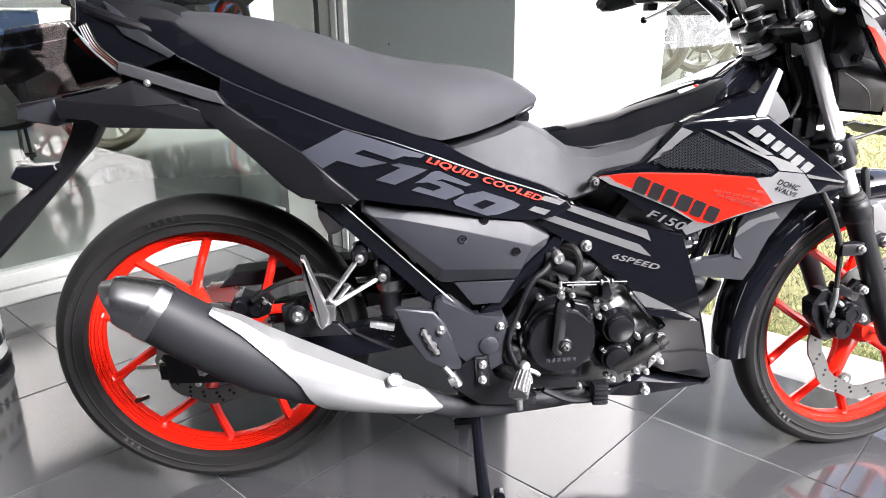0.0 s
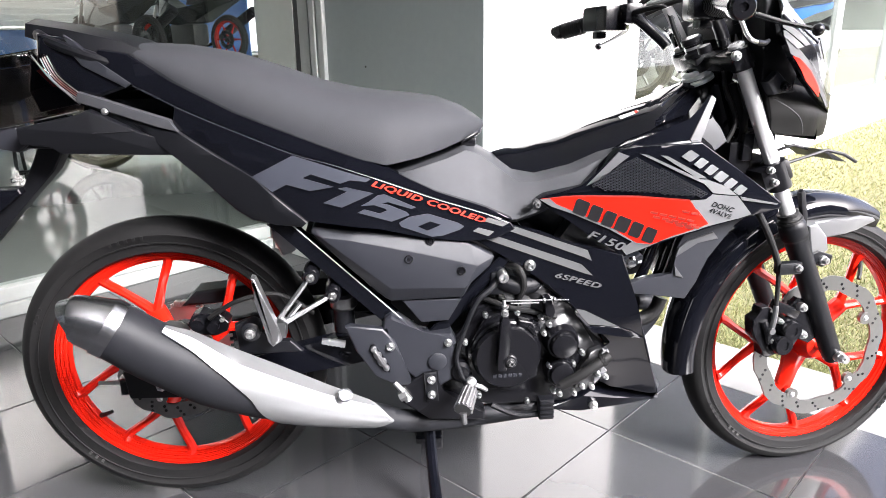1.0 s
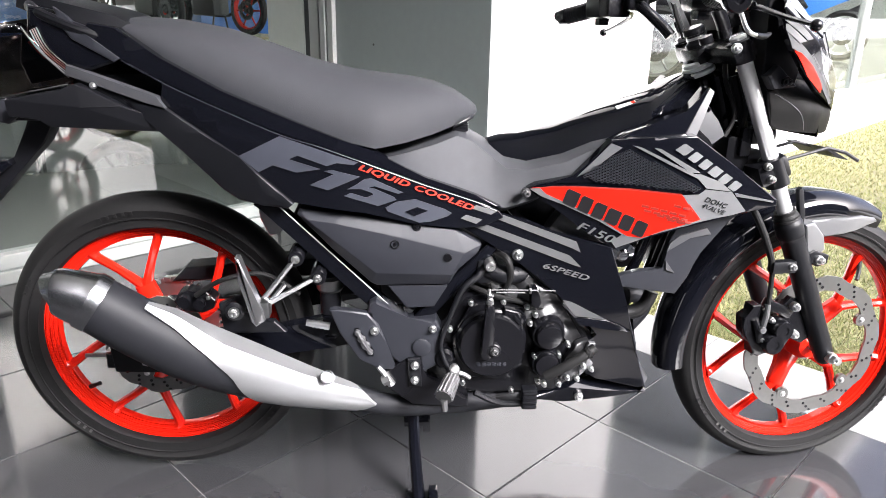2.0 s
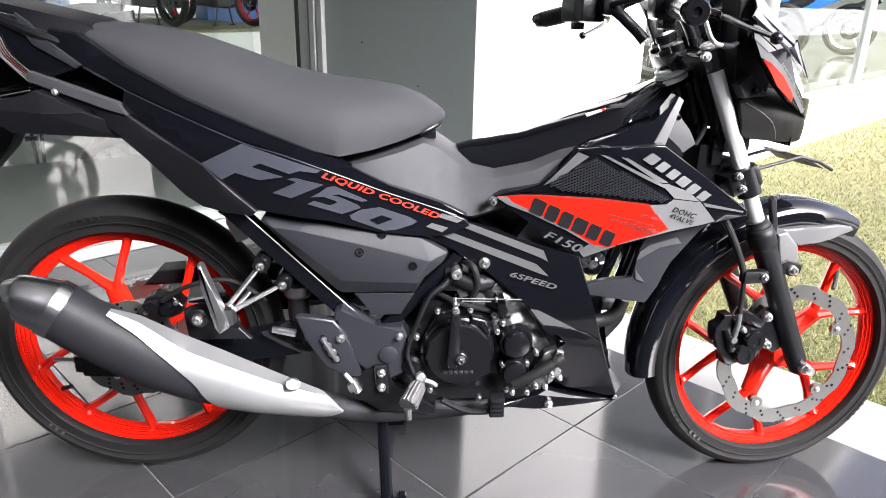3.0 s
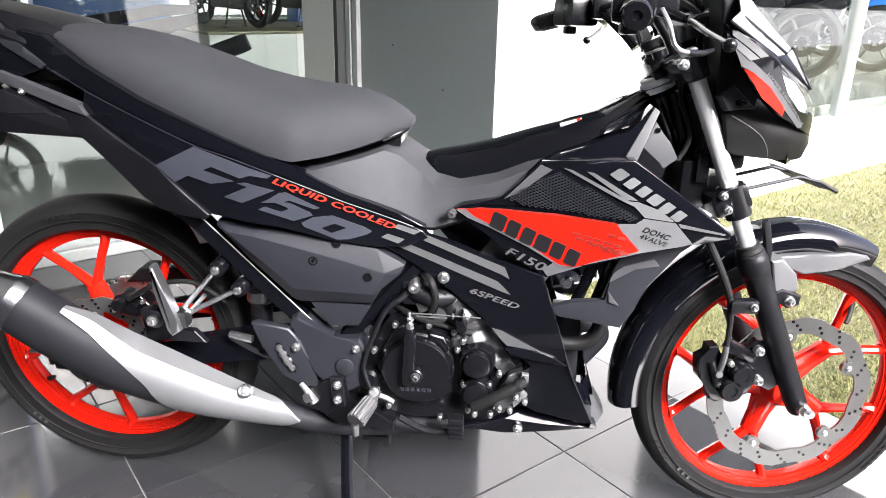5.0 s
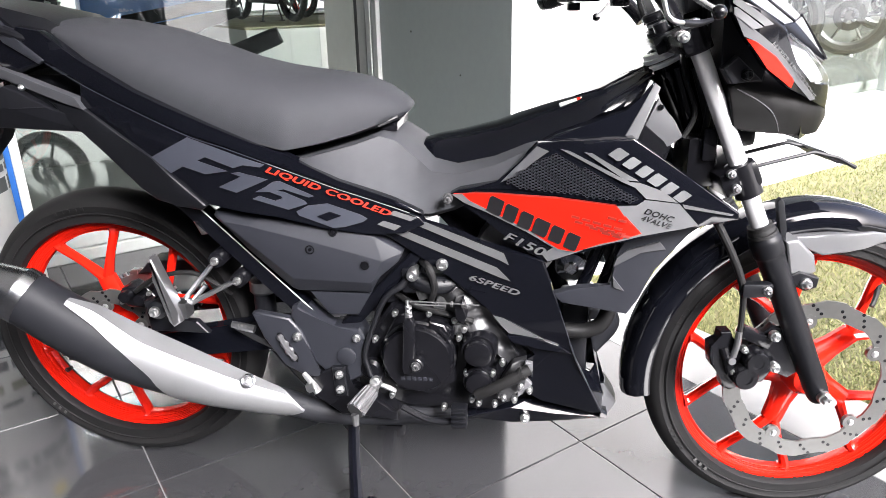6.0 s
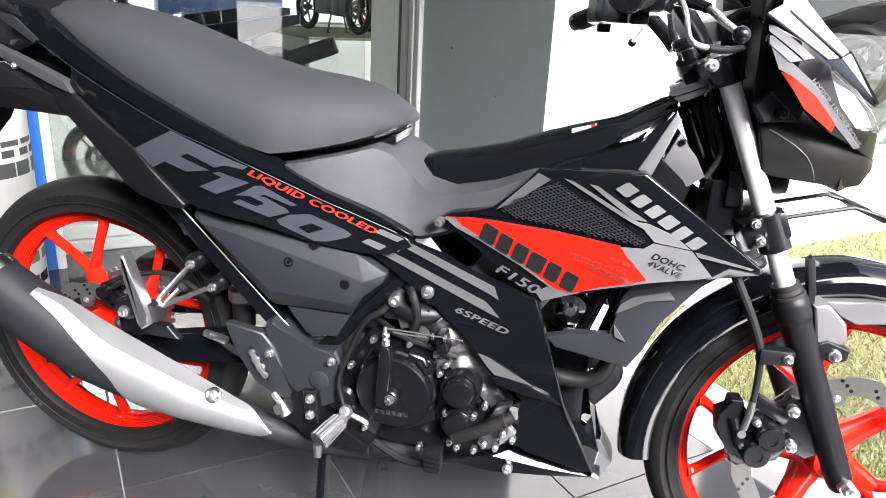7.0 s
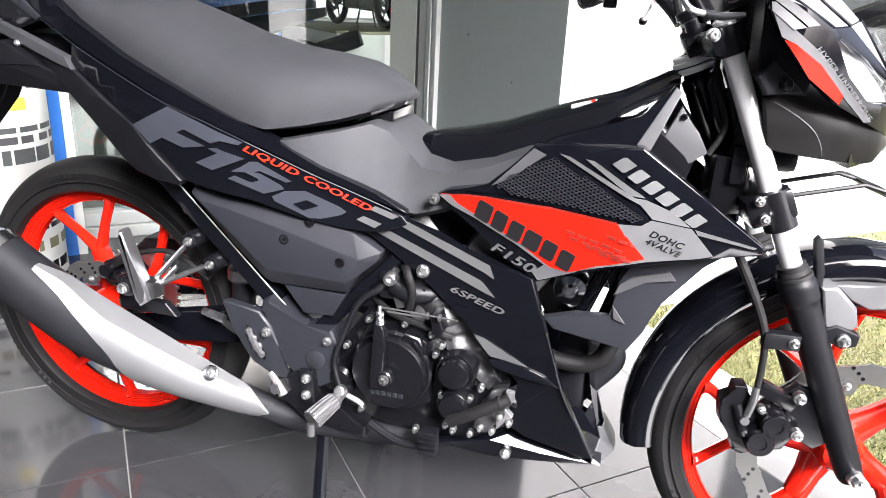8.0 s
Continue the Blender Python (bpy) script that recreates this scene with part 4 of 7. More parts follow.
box(bm, (0.612, -0.138, 0.450), (0.645, -0.10, 0.492), 0.005)
box(bm, (0.655, -0.142, 0.452), (0.685, -0.11, 0.476), 0.003)
part("throttle_body", bm, MATTE, bike, "dark throttle body")
# alloy pieces round the cylinder base
for lo, hi, tilt, m in (((-0.014, -0.139, -0.011), (0.015, -0.12, 0.011), 4, CAST), ((-0.008, -0.142, -0.010), (0.009, -0.12, 0.010), 6, CAST), ((-0.013, -0.136, -0.028), (0.014, -0.11, 0.028), 14, CAST), ((-0.010, -0.138, -0.014), (0.010, -0.12, 0.014), -20, CAST)):
    bm = bmesh.new()
    k = len([o for o in bike.children if o.name.startswith("engine_lug")])
    x, z = ((0.654, 0.391), (0.703, 0.388), (0.678, 0.424), (0.645, 0.452))[k]
    box(bm, lo, hi, 0.003, Matrix.Translation((x, 0, z)) @ Matrix.Rotation(radians(tilt), 4, "Y"))
    part("engine_lug", bm, m, bike)
bm = bmesh.new()
lathe(bm, [(0.010, -0.03), (0.010, 0.0), (0.008, 0.003), (0.004, 0.003), (0.004, -0.003), (0.0, -0.003)], (0.632, -0.150, 0.486), (0, -1, 0), 18)
part("coolant_joint", bm, STEEL, bike)
for pts, r, m in (([(0.645, -0.12, 0.50), (0.66, -0.15, 0.50), (0.668, -0.15, 0.47), (0.66, -0.14, 0.44)], 0.006, RUBBER), ([(0.66, -0.12, 0.51), (0.69, -0.135, 0.49), (0.715, -0.135, 0.465), (0.74, -0.13, 0.445)], 0.0055, RUBBER), ([(0.60, -0.12, 0.44), (0.64, -0.145, 0.43), (0.68, -0.145, 0.42), (0.73, -0.14, 0.405)], 0.005, RUBBER)):
    bm = bmesh.new()
    tube(bm, pts, r, 10)
    part("hose", bm, m, bike)

def facets(name, points, faces, material, parent, label="", thick=0.03, far=False):
    """A cover of flat facets with slightly eased creases: named points (x, y, z) and faces over them."""
    bm = bmesh.new()
    vs = {k: bm.verts.new((x, -y if far else y, z)) for k, (x, y, z) in points.items()}
    for f in faces:
        bm.faces.new([vs[k] for k in f])
    rim = [e for e in bm.edges if len(e.link_faces) == 1]
    ext = bmesh.ops.extrude_edge_only(bm, edges=rim)["geom"]
    for v in ext:
        if isinstance(v, bmesh.types.BMVert):
            v.co.y += -thick if far else thick
    inner = [e for e in bm.edges if len(e.link_faces) == 2]
    bmesh.ops.bevel(bm, geom=inner, offset=0.0016, segments=2, affect="EDGES", profile=0.5)
    return part(name, bm, material, parent, label, smooth=14)


# side bodywork: its half-width along the bike, narrower above the seam
HALF = interp([(-0.2, 0.085), (-0.05, 0.112), (0.1, 0.138), (0.25, 0.163), (0.38, 0.173), (0.48, 0.160), (0.58, 0.148), (0.68, 0.140), (0.8, 0.146), (0.9, 0.15), (1.0, 0.13)])


def body(extra=0.0):
    return lambda x, z: -HALF(x) + max(0.0, z - (0.79 - 0.42 * x)) * 0.08 + max(0.0, 0.83 - 0.42 * x - z) ** 2 * 0.6 + extra


seam = interp([(-0.06, 0.868), (0.05, 0.820), (0.125, 0.782), (0.209, 0.746), (0.29, 0.713), (0.35, 0.695), (0.415, 0.671), (0.469, 0.649), (0.519, 0.629), (0.561, 0.614), (0.608, 0.597), (0.66, 0.578), (0.745, 0.541)])
upper = [(x, seam(x) + 0.0015) for x in (0.03, 0.12, 0.21, 0.29, 0.35, 0.415, 0.469, 0.519, 0.561, 0.608, 0.65)] + [(0.648, 0.588), (0.604, 0.609), (0.519, 0.641), (0.475, 0.664), (0.44, 0.684), (0.33, 0.726), (0.2, 0.778), (0.11, 0.824), (0.045, 0.868), (0.0, 0.875), (-0.02, 0.845)]
panel("upper_side_strip", upper, body(0.004), 0.02, GLOSS, bike, 0.003, 0.03, "gloss black strip below the seat", both=True)
lower = [(x, seam(x) - 0.0015) for x in (0.11, 0.21, 0.29, 0.35, 0.415, 0.469, 0.519, 0.561, 0.608, 0.645)] + [(0.655, 0.570), (0.62, 0.556), (0.585, 0.553), (0.56, 0.556), (0.496, 0.566), (0.423, 0.586), (0.316, 0.602), (0.29, 0.606), (0.20, 0.685), (0.105, 0.758)]
fp = panel("rear_side_panel", lower, body(), 0.02, GLOSS, bike, 0.003, 0.03, "gloss black side panel with slate graphics", both=True)
SEAMX = (0.05, 0.125, 0.21, 0.29, 0.35, 0.415, 0.469, 0.519, 0.561, 0.608, 0.63)
for xs, r, m in ((SEAMX[:6], 0.0004, SLATE), (SEAMX[5:], 0.0006, SILVERG)):
    bm = bmesh.new()
    tube(bm, [(x, body(-0.0005)(x, seam(x)), seam(x)) for x in xs], r, 6)
    part("seam_line", bm, m, bike, "thin seam line")


def decal(name, outline, depth, material, parent, label="", lift=0.0016):
    return part(name, plate(bmesh.new(), outline, lambda x, z: depth(x, z) - lift, 0.001, 0.0, 0.03), material, parent, label, smooth=60)


# slanted block figures on the side panel
decal("slate_block", [(0.223, 0.678), (0.29, 0.711), (0.411, 0.670), (0.404, 0.666), (0.378, 0.670), (0.362, 0.665), (0.317, 0.681), (0.303, 0.675), (0.352, 0.66), (0.314, 0.654), (0.277, 0.665), (0.254, 0.653)], body(), SLATE, fp, "slate grey slanted block graphic")
decal("slate_block", [(0.358, 0.657), (0.371, 0.659), (0.414, 0.647), (0.363, 0.626), (0.334, 0.634), (0.373, 0.652)], body(), SLATE, fp)
decal("slate_block", [(0.421, 0.643), (0.432, 0.644), (0.483, 0.619), (0.475, 0.617), (0.437, 0.631), (0.426, 0.6285), (0.437, 0.627), (0.468, 0.612), (0.472, 0.607), (0.442, 0.598), (0.388, 0.6165), (0.399, 0.6215), (0.423, 0.613), (0.435, 0.617), (0.433, 0.620), (0.415, 0.6275), (0.393, 0.6275), (0.407, 0.634)], body(), SLATE, fp)
decal("slate_block", [(0.454, 0.595), (0.472, 0.604), (0.503, 0.607), (0.553, 0.588), (0.564, 0.581), (0.557, 0.576), (0.528, 0.568), (0.509, 0.567), (0.458, 0.588)], body(), SLATE, fp)
decal("slate_block_core", [(0.486, 0.587), (0.506, 0.594), (0.524, 0.587), (0.501, 0.579)], body(-0.0012), GLOSS, fp)
decal("slate_bar", [(0.597, 0.588), (0.606, 0.593), (0.641, 0.581), (0.631, 0.576)], body(), SILVERG, fp)
decal("slate_bar", [(0.579, 0.5715), (0.589, 0.577), (0.616, 0.568), (0.606, 0.561)], body(), SILVERG, fp)
lettering("lettering", "LIQUID COOLED", 0.0132, on_side(0.5055, -0.16, 0.6260, -21.9), ORANGEP, fp, "burnt orange lettering", 0.203, body(), 0.0005)

# matte strut, tail and rear panels
panel("side_strut", [(0.045, 0.763), (0.112, 0.753), (0.225, 0.677), (0.307, 0.602), (0.297, 0.593), (0.255, 0.598), (0.218, 0.605), (0.192, 0.622), (0.137, 0.680), (0.098, 0.722), (0.07, 0.74)], body(-0.006), 0.02, MATTE, bike, 0.005, 0.03, "matte black strut cover", both=True)
panel("tail_stripe", [(-0.035, 0.812), (0.103, 0.768), (0.116, 0.750), (0.089, 0.757), (-0.002, 0.786), (-0.04, 0.797)], body(-0.010), 0.018, COVER, bike, 0.0012, 0.03, "dark grey tail stripe panel", both=True)
panel("tail_side", [(-0.04, 0.80), (0.0, 0.785), (0.115, 0.750), (0.10, 0.728), (0.088, 0.728), (-0.02, 0.786)], body(-0.004), 0.02, MATTE, bike, 0.003, both=True)
bolt(bike, (0.004, -0.131, 0.782), 0.0055, h=0.004)
UNDER = {"a": (-0.125, -0.145, 0.761), "m": (-0.043, -0.143, 0.777), "b": (-0.018, -0.142, 0.786), "n": (0.042, -0.139, 0.757), "c": (0.050, -0.141, 0.752), "d": (0.114, -0.134, 0.729), "e": (0.103, -0.132, 0.711), "f": (-0.068, -0.137, 0.719),
         "h": (-0.082, -0.138, 0.730), "g": (-0.125, -0.142, 0.736), "k": (-0.011, -0.1475, 0.7505)}
UNDERF = [("a", "k", "b", "m"), ("k", "c", "n", "b"), ("k", "e", "d", "c"), ("a", "g", "h", "f", "e", "k")]
for far in (False, True):
    facets("tail_under_panel", UNDER, UNDERF, MATTE, bike, "dark grey creased undertail panel", 0.018, far)
    bm = bmesh.new()
    tube(bm, [(x, (1 if far else -1) * y, z) for x, y, z in ((-0.013, 0.1479, 0.7508), (0.02, 0.1452, 0.7515), (0.050, 0.1416, 0.7525))], 0.0009, 6)
    part("panel_seam", bm, MATTE, bike)
bm = bmesh.new()
box(bm, (-0.19, -0.10, 0.722), (0.10, 0.10, 0.744), 0.006)
box(bm, (-0.05, -0.085, 0.744), (0.34, 0.085, 0.80), 0.02)
part("undertail", bm, MATTE, bike)
panel("tail_fin", [(-0.094, 0.90), (-0.099, 0.856), (-0.036, 0.792), (0.039, 0.817), (0.050, 0.824), (0.0, 0.858), (-0.055, 0.893)], body(0.004), 0.04, GLOSS, bike, 0.008, 0.03, "gloss black tail cowl", both=True)
panel("tail_inlay", [(-0.050, 0.897), (-0.040, 0.868), (-0.026, 0.850), (0.038, 0.817), (0.047, 0.823), (0.0, 0.856), (-0.03, 0.884)], body(0.000), 0.008, SATIN, bike, 0.002, 0.03, "dark grey satin inlay of the tail cowl", both=True)
bm = bmesh.new()
loft(bm, [[(x, -w, z0), (x, -w * 0.8, z1), (x, 0, z1 + 0.008), (x, w * 0.8, z1), (x, w, z0), (x, 0, z0 - 0.005)] for x, w, z0, z1 in ((-0.13, 0.05, 0.895, 0.915), (-0.06, 0.085, 0.875, 0.905), (0.03, 0.095, 0.85, 0.885), (0.06, 0.095, 0.84, 0.87))])
part("tail_top", bm, MATTE, bike)
panel("tail_lamp", [(-0.105, 0.872), (-0.051, 0.809), (-0.031, 0.788), (-0.037, 0.782), (-0.182, 0.755), (-0.205, 0.80), (-0.185, 0.86)], lambda x, z: -0.095 - (x + 0.03) * -0.2, 0.02, SMOKE, bike, 0.005, label="smoked clear tail lamp lens", both=True)
bm = bmesh.new()
plate(bm, [(-0.10, 0.866), (-0.04, 0.792), (-0.128, 0.774), (-0.140, 0.81), (-0.130, 0.856)], -0.05, 0.10, 0.006)
part("tail_lamp_bowl", bm, ENGB, bike)
bm = bmesh.new()
plate(bm, [(-0.118, 0.842), (-0.100, 0.850), (-0.076, 0.826), (-0.070, 0.812), (-0.096, 0.816)], -0.060, 0.009, 0.003)
part("tail_reflector", bm, REDG, bike, "red reflector inside the tail lamp")
bm = bmesh.new()
tube(bm, [(-0.098, -0.112, 0.868), (-0.075, -0.113, 0.832), (-0.035, -0.118, 0.793)], [0.001, 0.0018, 0.0012], 8)
part("tail_lamp_rim", bm, GREY, bike)
bm = bmesh.new()
tube(bm, [(-0.182, -0.085, 0.755), (-0.11, -0.105, 0.768), (-0.037, -0.122, 0.783)], 0.0012, 6)
part("lens_edge", bm, GREY, bike)
LAMPSTRIP = [(-0.094, 0.868), (-0.076, 0.828), (-0.029, 0.789), (-0.034, 0.803), (-0.066, 0.836), (-0.082, 0.869)]
ls = panel("lamp_strip", LAMPSTRIP, body(0.001), 0.006, SMOKE, bike, 0.001, 0.0, "clear ribbed lens strip beside the tail lamp")
for k in range(4):
    bm = bmesh.new()
    e = 0.0034 * k
    tube(bm, [(x + e, body(0.0005)(x, z), z + e * 0.4) for x, z in ((-0.090, 0.862), (-0.074, 0.829), (-0.036, 0.797))], 0.0010, 6)
    part("lens_rib", bm, BULB if k in (1, 2) else GREY, ls)
for s in (-1, 1):
    bm = bmesh.new()
    plate(bm, [(-0.198, 0.752), (-0.141, 0.760), (-0.127, 0.731), (-0.144, 0.718), (-0.198, 0.730)], -0.11, 0.03, 0.006, far=s > 0)
    part("rear_indicator", bm, SATIN, bike, "dark rear indicator lamp")
bm = bmesh.new()
plate(bm, [(-0.136, 0.724), (-0.089, 0.724), (-0.117, 0.678), (-0.161, 0.634), (-0.259, 0.534), (-0.31, 0.485), (-0.330, 0.505), (-0.272, 0.571), (-0.200, 0.626), (-0.164, 0.652)], -0.06, 0.035, 0.006)
part("rear_mudguard", bm, MATTE, bike, "long matte black rear mudguard stay")
bm = bmesh.new()
plate(bm, [(-0.242, 0.634), (-0.230, 0.652), (-0.171, 0.654), (-0.168, 0.645), (-0.208, 0.614)], -0.078, 0.03, 0.005)
part("reflector", bm, GLOSS, bike)
bm = bmesh.new()
tube(bm, [(0.06, -0.06, 0.862), (0.03, -0.10, 0.852), (-0.03, -0.105, 0.870), (-0.09, -0.08, 0.892), (-0.12, 0.0, 0.90), (-0.09, 0.08, 0.892), (-0.03, 0.105, 0.870), (0.03, 0.10, 0.852), (0.06, 0.06, 0.862)], 0.009, 10)
part("grab_rail", bm, MATTE, bike)
bolt(bike, (0.045, -0.105, 0.852), 0.009, STEEL, (0, -0.7, 0.7))
bm = bmesh.new()
plate(bm, [(0.235, 0.572), (0.249, 0.566), (0.280, 0.536), (0.266, 0.526), (0.251, 0.523), (0.236, 0.556)], -0.09, 0.05, 0.005)
part("rear_bracket", bm, ALU, bike, "small ribbed aluminium bracket")

# seat
ST = [(-0.02, 0.055, 0.880, 0.888), (0.02, 0.075, 0.866, 0.884), (0.06, 0.095, 0.846, 0.882), (0.11, 0.112, 0.818, 0.879), (0.19, 0.128, 0.774, 0.865), (0.27, 0.142, 0.738, 0.838), (0.33, 0.150, 0.716, 0.816), (0.39, 0.156, 0.697, 0.802), (0.438, 0.156, 0.684, 0.795),
      (0.49, 0.135, 0.692, 0.790), (0.535, 0.105, 0.702, 0.783), (0.575, 0.075, 0.715, 0.768), (0.600, 0.052, 0.726, 0.752), (0.614, 0.030, 0.732, 0.741)]
rings = []
for x, w, b, t in [tuple(p) for p in np.array([[float(np.interp(s, range(len(ST)), [r[i] for r in ST])) for i in range(4)] for s in np.linspace(0, len(ST) - 1, 53)])]:
    h = t - b
    half = [(w * 0.9, b - 0.004), (w, b + h * 0.03), (w * 0.995, b + h * 0.22), (w * 0.96, b + h * 0.45), (w * 0.88, b + h * 0.66), (w * 0.74, b + h * 0.83), (w * 0.52, b + h * 0.94), (w * 0.26, b + h * 0.99)]
    rings.append([(x, -y, z) for y, z in half] + [(x, 0, t)] + [(x, y, z) for y, z in half[::-1]])
bm = loft(bmesh.new(), rings)
bmesh.ops.smooth_vert(bm, verts=bm.verts, factor=0.5, use_axis_x=True, use_axis_y=True, use_axis_z=True)
seat = part("seat", bm, SEAT, bike, "long grey textured vinyl seat", smooth=60)
bm = bmesh.new()
box(bm, (0.570, -0.05, 0.700), (0.598, 0.05, 0.715), 0.003)
tube(bm, [(0.568, -0.066, 0.713), (0.600, -0.048, 0.724), (0.608, -0.02, 0.729)], 0.0045, 8)
part("seat_hinge", bm, ENGB, seat)

# grey centre cover behind and below the seat nose
CC = [(0.43, 0.157, 0.655, 0.155, 0.672, 0.66), (0.48, 0.157, 0.632, 0.142, 0.682, 0.672), (0.54, 0.149, 0.608, 0.112, 0.694, 0.688), (0.575, 0.145, 0.596, 0.085, 0.703, 0.702), (0.60, 0.142, 0.590, 0.078, 0.694, 0.697), (0.635, 0.137, 0.580, 0.085, 0.668, 0.678),
      (0.66, 0.133, 0.578, 0.098, 0.650, 0.664), (0.70, 0.130, 0.590, 0.104, 0.648, 0.656), (0.76, 0.140, 0.625, 0.112, 0.664, 0.670), (0.81, 0.142, 0.650, 0.112, 0.688, 0.690), (0.85, 0.14, 0.66, 0.11, 0.70, 0.70)]
rings = []
for row in [[float(np.interp(s, range(len(CC)), [r[i] for r in CC])) for i in range(6)] for s in np.linspace(0, len(CC) - 1, 41)]:
    x, wl, zl, ws, zs, zt = row
    wl -= 0.014
    ws = min(ws, wl)
    half = [(wl - 0.01, zl - 0.004), (wl, zl + 0.004), (wl * 0.55 + ws * 0.45, zl * 0.5 + zs * 0.5), (ws, zs - 0.004), (ws * 0.8, zs + (zt - zs) * 0.3), (ws * 0.4, zs + (zt - zs) * 0.85)]
    rings.append([(x, -y, z) for y, z in half] + [(x, 0, zt)] + [(x, y, z) for y, z in half[::-1]])
part("centre_cover", loft(bmesh.new(), rings), COVER, bike, "matte grey centre cover", smooth=40)
bolt(bike, (0.690, -0.137, 0.612), 0.008, CAST)

# gloss black spine cover up to the steering head
SP = [(0.638, 0.040, 0.664, 0.680), (0.66, 0.056, 0.655, 0.686), (0.70, 0.066, 0.650, 0.693), (0.76, 0.074, 0.663, 0.708), (0.845, 0.085, 0.690, 0.740), (0.92, 0.088, 0.738, 0.768), (0.96, 0.066, 0.745, 0.787), (1.0, 0.045, 0.752, 0.804)]
rings = []
for x, w, b, t in [[float(np.interp(s, range(len(SP)), [r[i] for r in SP])) for i in range(4)] for s in np.linspace(0, len(SP) - 1, 29)]:
    half = [(w * 0.9, b - 0.008), (w, b), (w * 0.9, b + (t - b) * 0.45), (w * 0.6, b + (t - b) * 0.85), (w * 0.3, t)]
    rings.append([(x, -y, z) for y, z in half] + [(x, 0, t + 0.001)] + [(x, y, z) for y, z in half[::-1]])
spine = part("spine_cover", loft(bmesh.new(), rings), GLOSS, bike, "gloss black spine cover", smooth=45)
ST_AT = Matrix.Translation((0.876, -0.043, 0.7480)) @ Matrix.Rotation(radians(-17), 4, "Y") @ Matrix.Rotation(radians(-68), 4, "X")
bm = bmesh.new()
box(bm, (-0.018, -0.001, -0.0042), (0.018, 0.001, 0.0042), 0, ST_AT)
part("sticker", bm, PRINT, spine, "small white and red warning sticker")
bm = bmesh.new()
box(bm, (0.010, -0.0018, -0.0032), (0.016, 0.0, 0.0032), 0, ST_AT)
part("sticker_mark", bm, REDG, spine)
NECK = [(0.826, 0.697), (0.853, 0.712), (0.90, 0.728), (0.955, 0.745), (0.990, 0.787), (0.985, 0.755), (0.967, 0.705), (0.94, 0.700), (0.90, 0.690), (0.85, 0.688)]
panel("neck_cover", NECK, lambda x, z: -0.135 + (z - 0.69) * 0.22, 0.03, GLOSS, bike, 0.003, 0.03, "gloss black neck cover", both=True)

# the shroud wing: grey base, red field, grille, stripes
WH = interp([(0.69, 0.128), (0.8, 0.153), (0.95, 0.175), (1.05, 0.160), (1.12, 0.150)])


def wing(extra=0.0):
    return lambda x, z: -WH(x) + max(0.0, z - 0.625) * 0.18 + max(0.0, 0.60 - z) * 0.1 + extra


WING = [(0.693, 0.618), (0.707, 0.626), (0.768, 0.641), (0.827, 0.703), (0.858, 0.707), (0.963, 0.714), (1.044, 0.657), (1.122, 0.603), (1.123, 0.592), (1.038, 0.578), (0.94, 0.557), (0.898, 0.540), (0.845, 0.516), (0.816, 0.534), (0.781, 0.556), (0.75, 0.579), (0.715, 0.602)]
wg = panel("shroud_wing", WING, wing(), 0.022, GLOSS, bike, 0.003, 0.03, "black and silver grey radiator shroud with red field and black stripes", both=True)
decal("grey_field", [(0.772, 0.6425), (0.8255, 0.6985), (0.843, 0.692), (0.821, 0.675), (0.797, 0.654)], wing(), GREY, wg, "grey painted field")
decal("grey_field", [(0.983, 0.627), (1.033, 0.62), (1.064, 0.586), (1.042, 0.5805), (1.016, 0.5765), (0.982, 0.5705), (0.94, 0.5595), (0.900, 0.545), (0.924, 0.558), (0.975, 0.577), (0.943, 0.6185), (0.972, 0.619)], wing(), GREYW, wg)
decal("grey_field", [(0.855, 0.545), (0.888, 0.543), (0.899, 0.5435), (0.872, 0.531), (0.847, 0.5195), (0.838, 0.531)], wing(), GREYW, wg)
decal("red_field", [(0.699, 0.62), (0.732, 0.624), (0.774, 0.6255), (0.86, 0.624), (0.943, 0.618), (0.982, 0.575), (0.924, 0.557), (0.898, 0.545), (0.886, 0.540), (0.862, 0.543), (0.815, 0.571), (0.75, 0.598), (0.73, 0.606)], wing(-0.0004), REDG, wg, "red painted field")
decal("tip_outline", [(0.696, 0.6185), (0.712, 0.6215), (0.724, 0.611), (0.759, 0.5965), (0.819, 0.5695), (0.862, 0.5422), (0.886, 0.5405), (0.862, 0.5402), (0.813, 0.568), (0.752, 0.5942), (0.716, 0.6065)], wing(-0.0009), GREYW, wg, "pale outline")
decal("edge_line", [(0.70, 0.6195), (0.735, 0.6255), (0.774, 0.6275), (0.857, 0.627), (0.942, 0.6205), (0.943, 0.6185), (0.857, 0.6245), (0.774, 0.6255), (0.735, 0.6235)], wing(-0.0009), BROWNM, wg)
decal("silver_stripe", [(0.86, 0.696), (0.873, 0.694), (0.918, 0.673), (0.961, 0.653), (0.973, 0.652), (1.008, 0.639), (1.031, 0.622), (0.984, 0.629), (0.968, 0.645), (0.93, 0.662)], wing(-0.0012), SILVERG, wg)
decal("silver_stripe", [(0.894, 0.693), (0.905, 0.692), (0.968, 0.657), (0.972, 0.654), (0.953, 0.656)], wing(-0.0012), SILVERG, wg)
decal("silver_stripe", [(1.037, 0.6195), (1.113, 0.6025), (1.111, 0.600), (1.041, 0.613)], wing(-0.0012), SILVERG, wg)
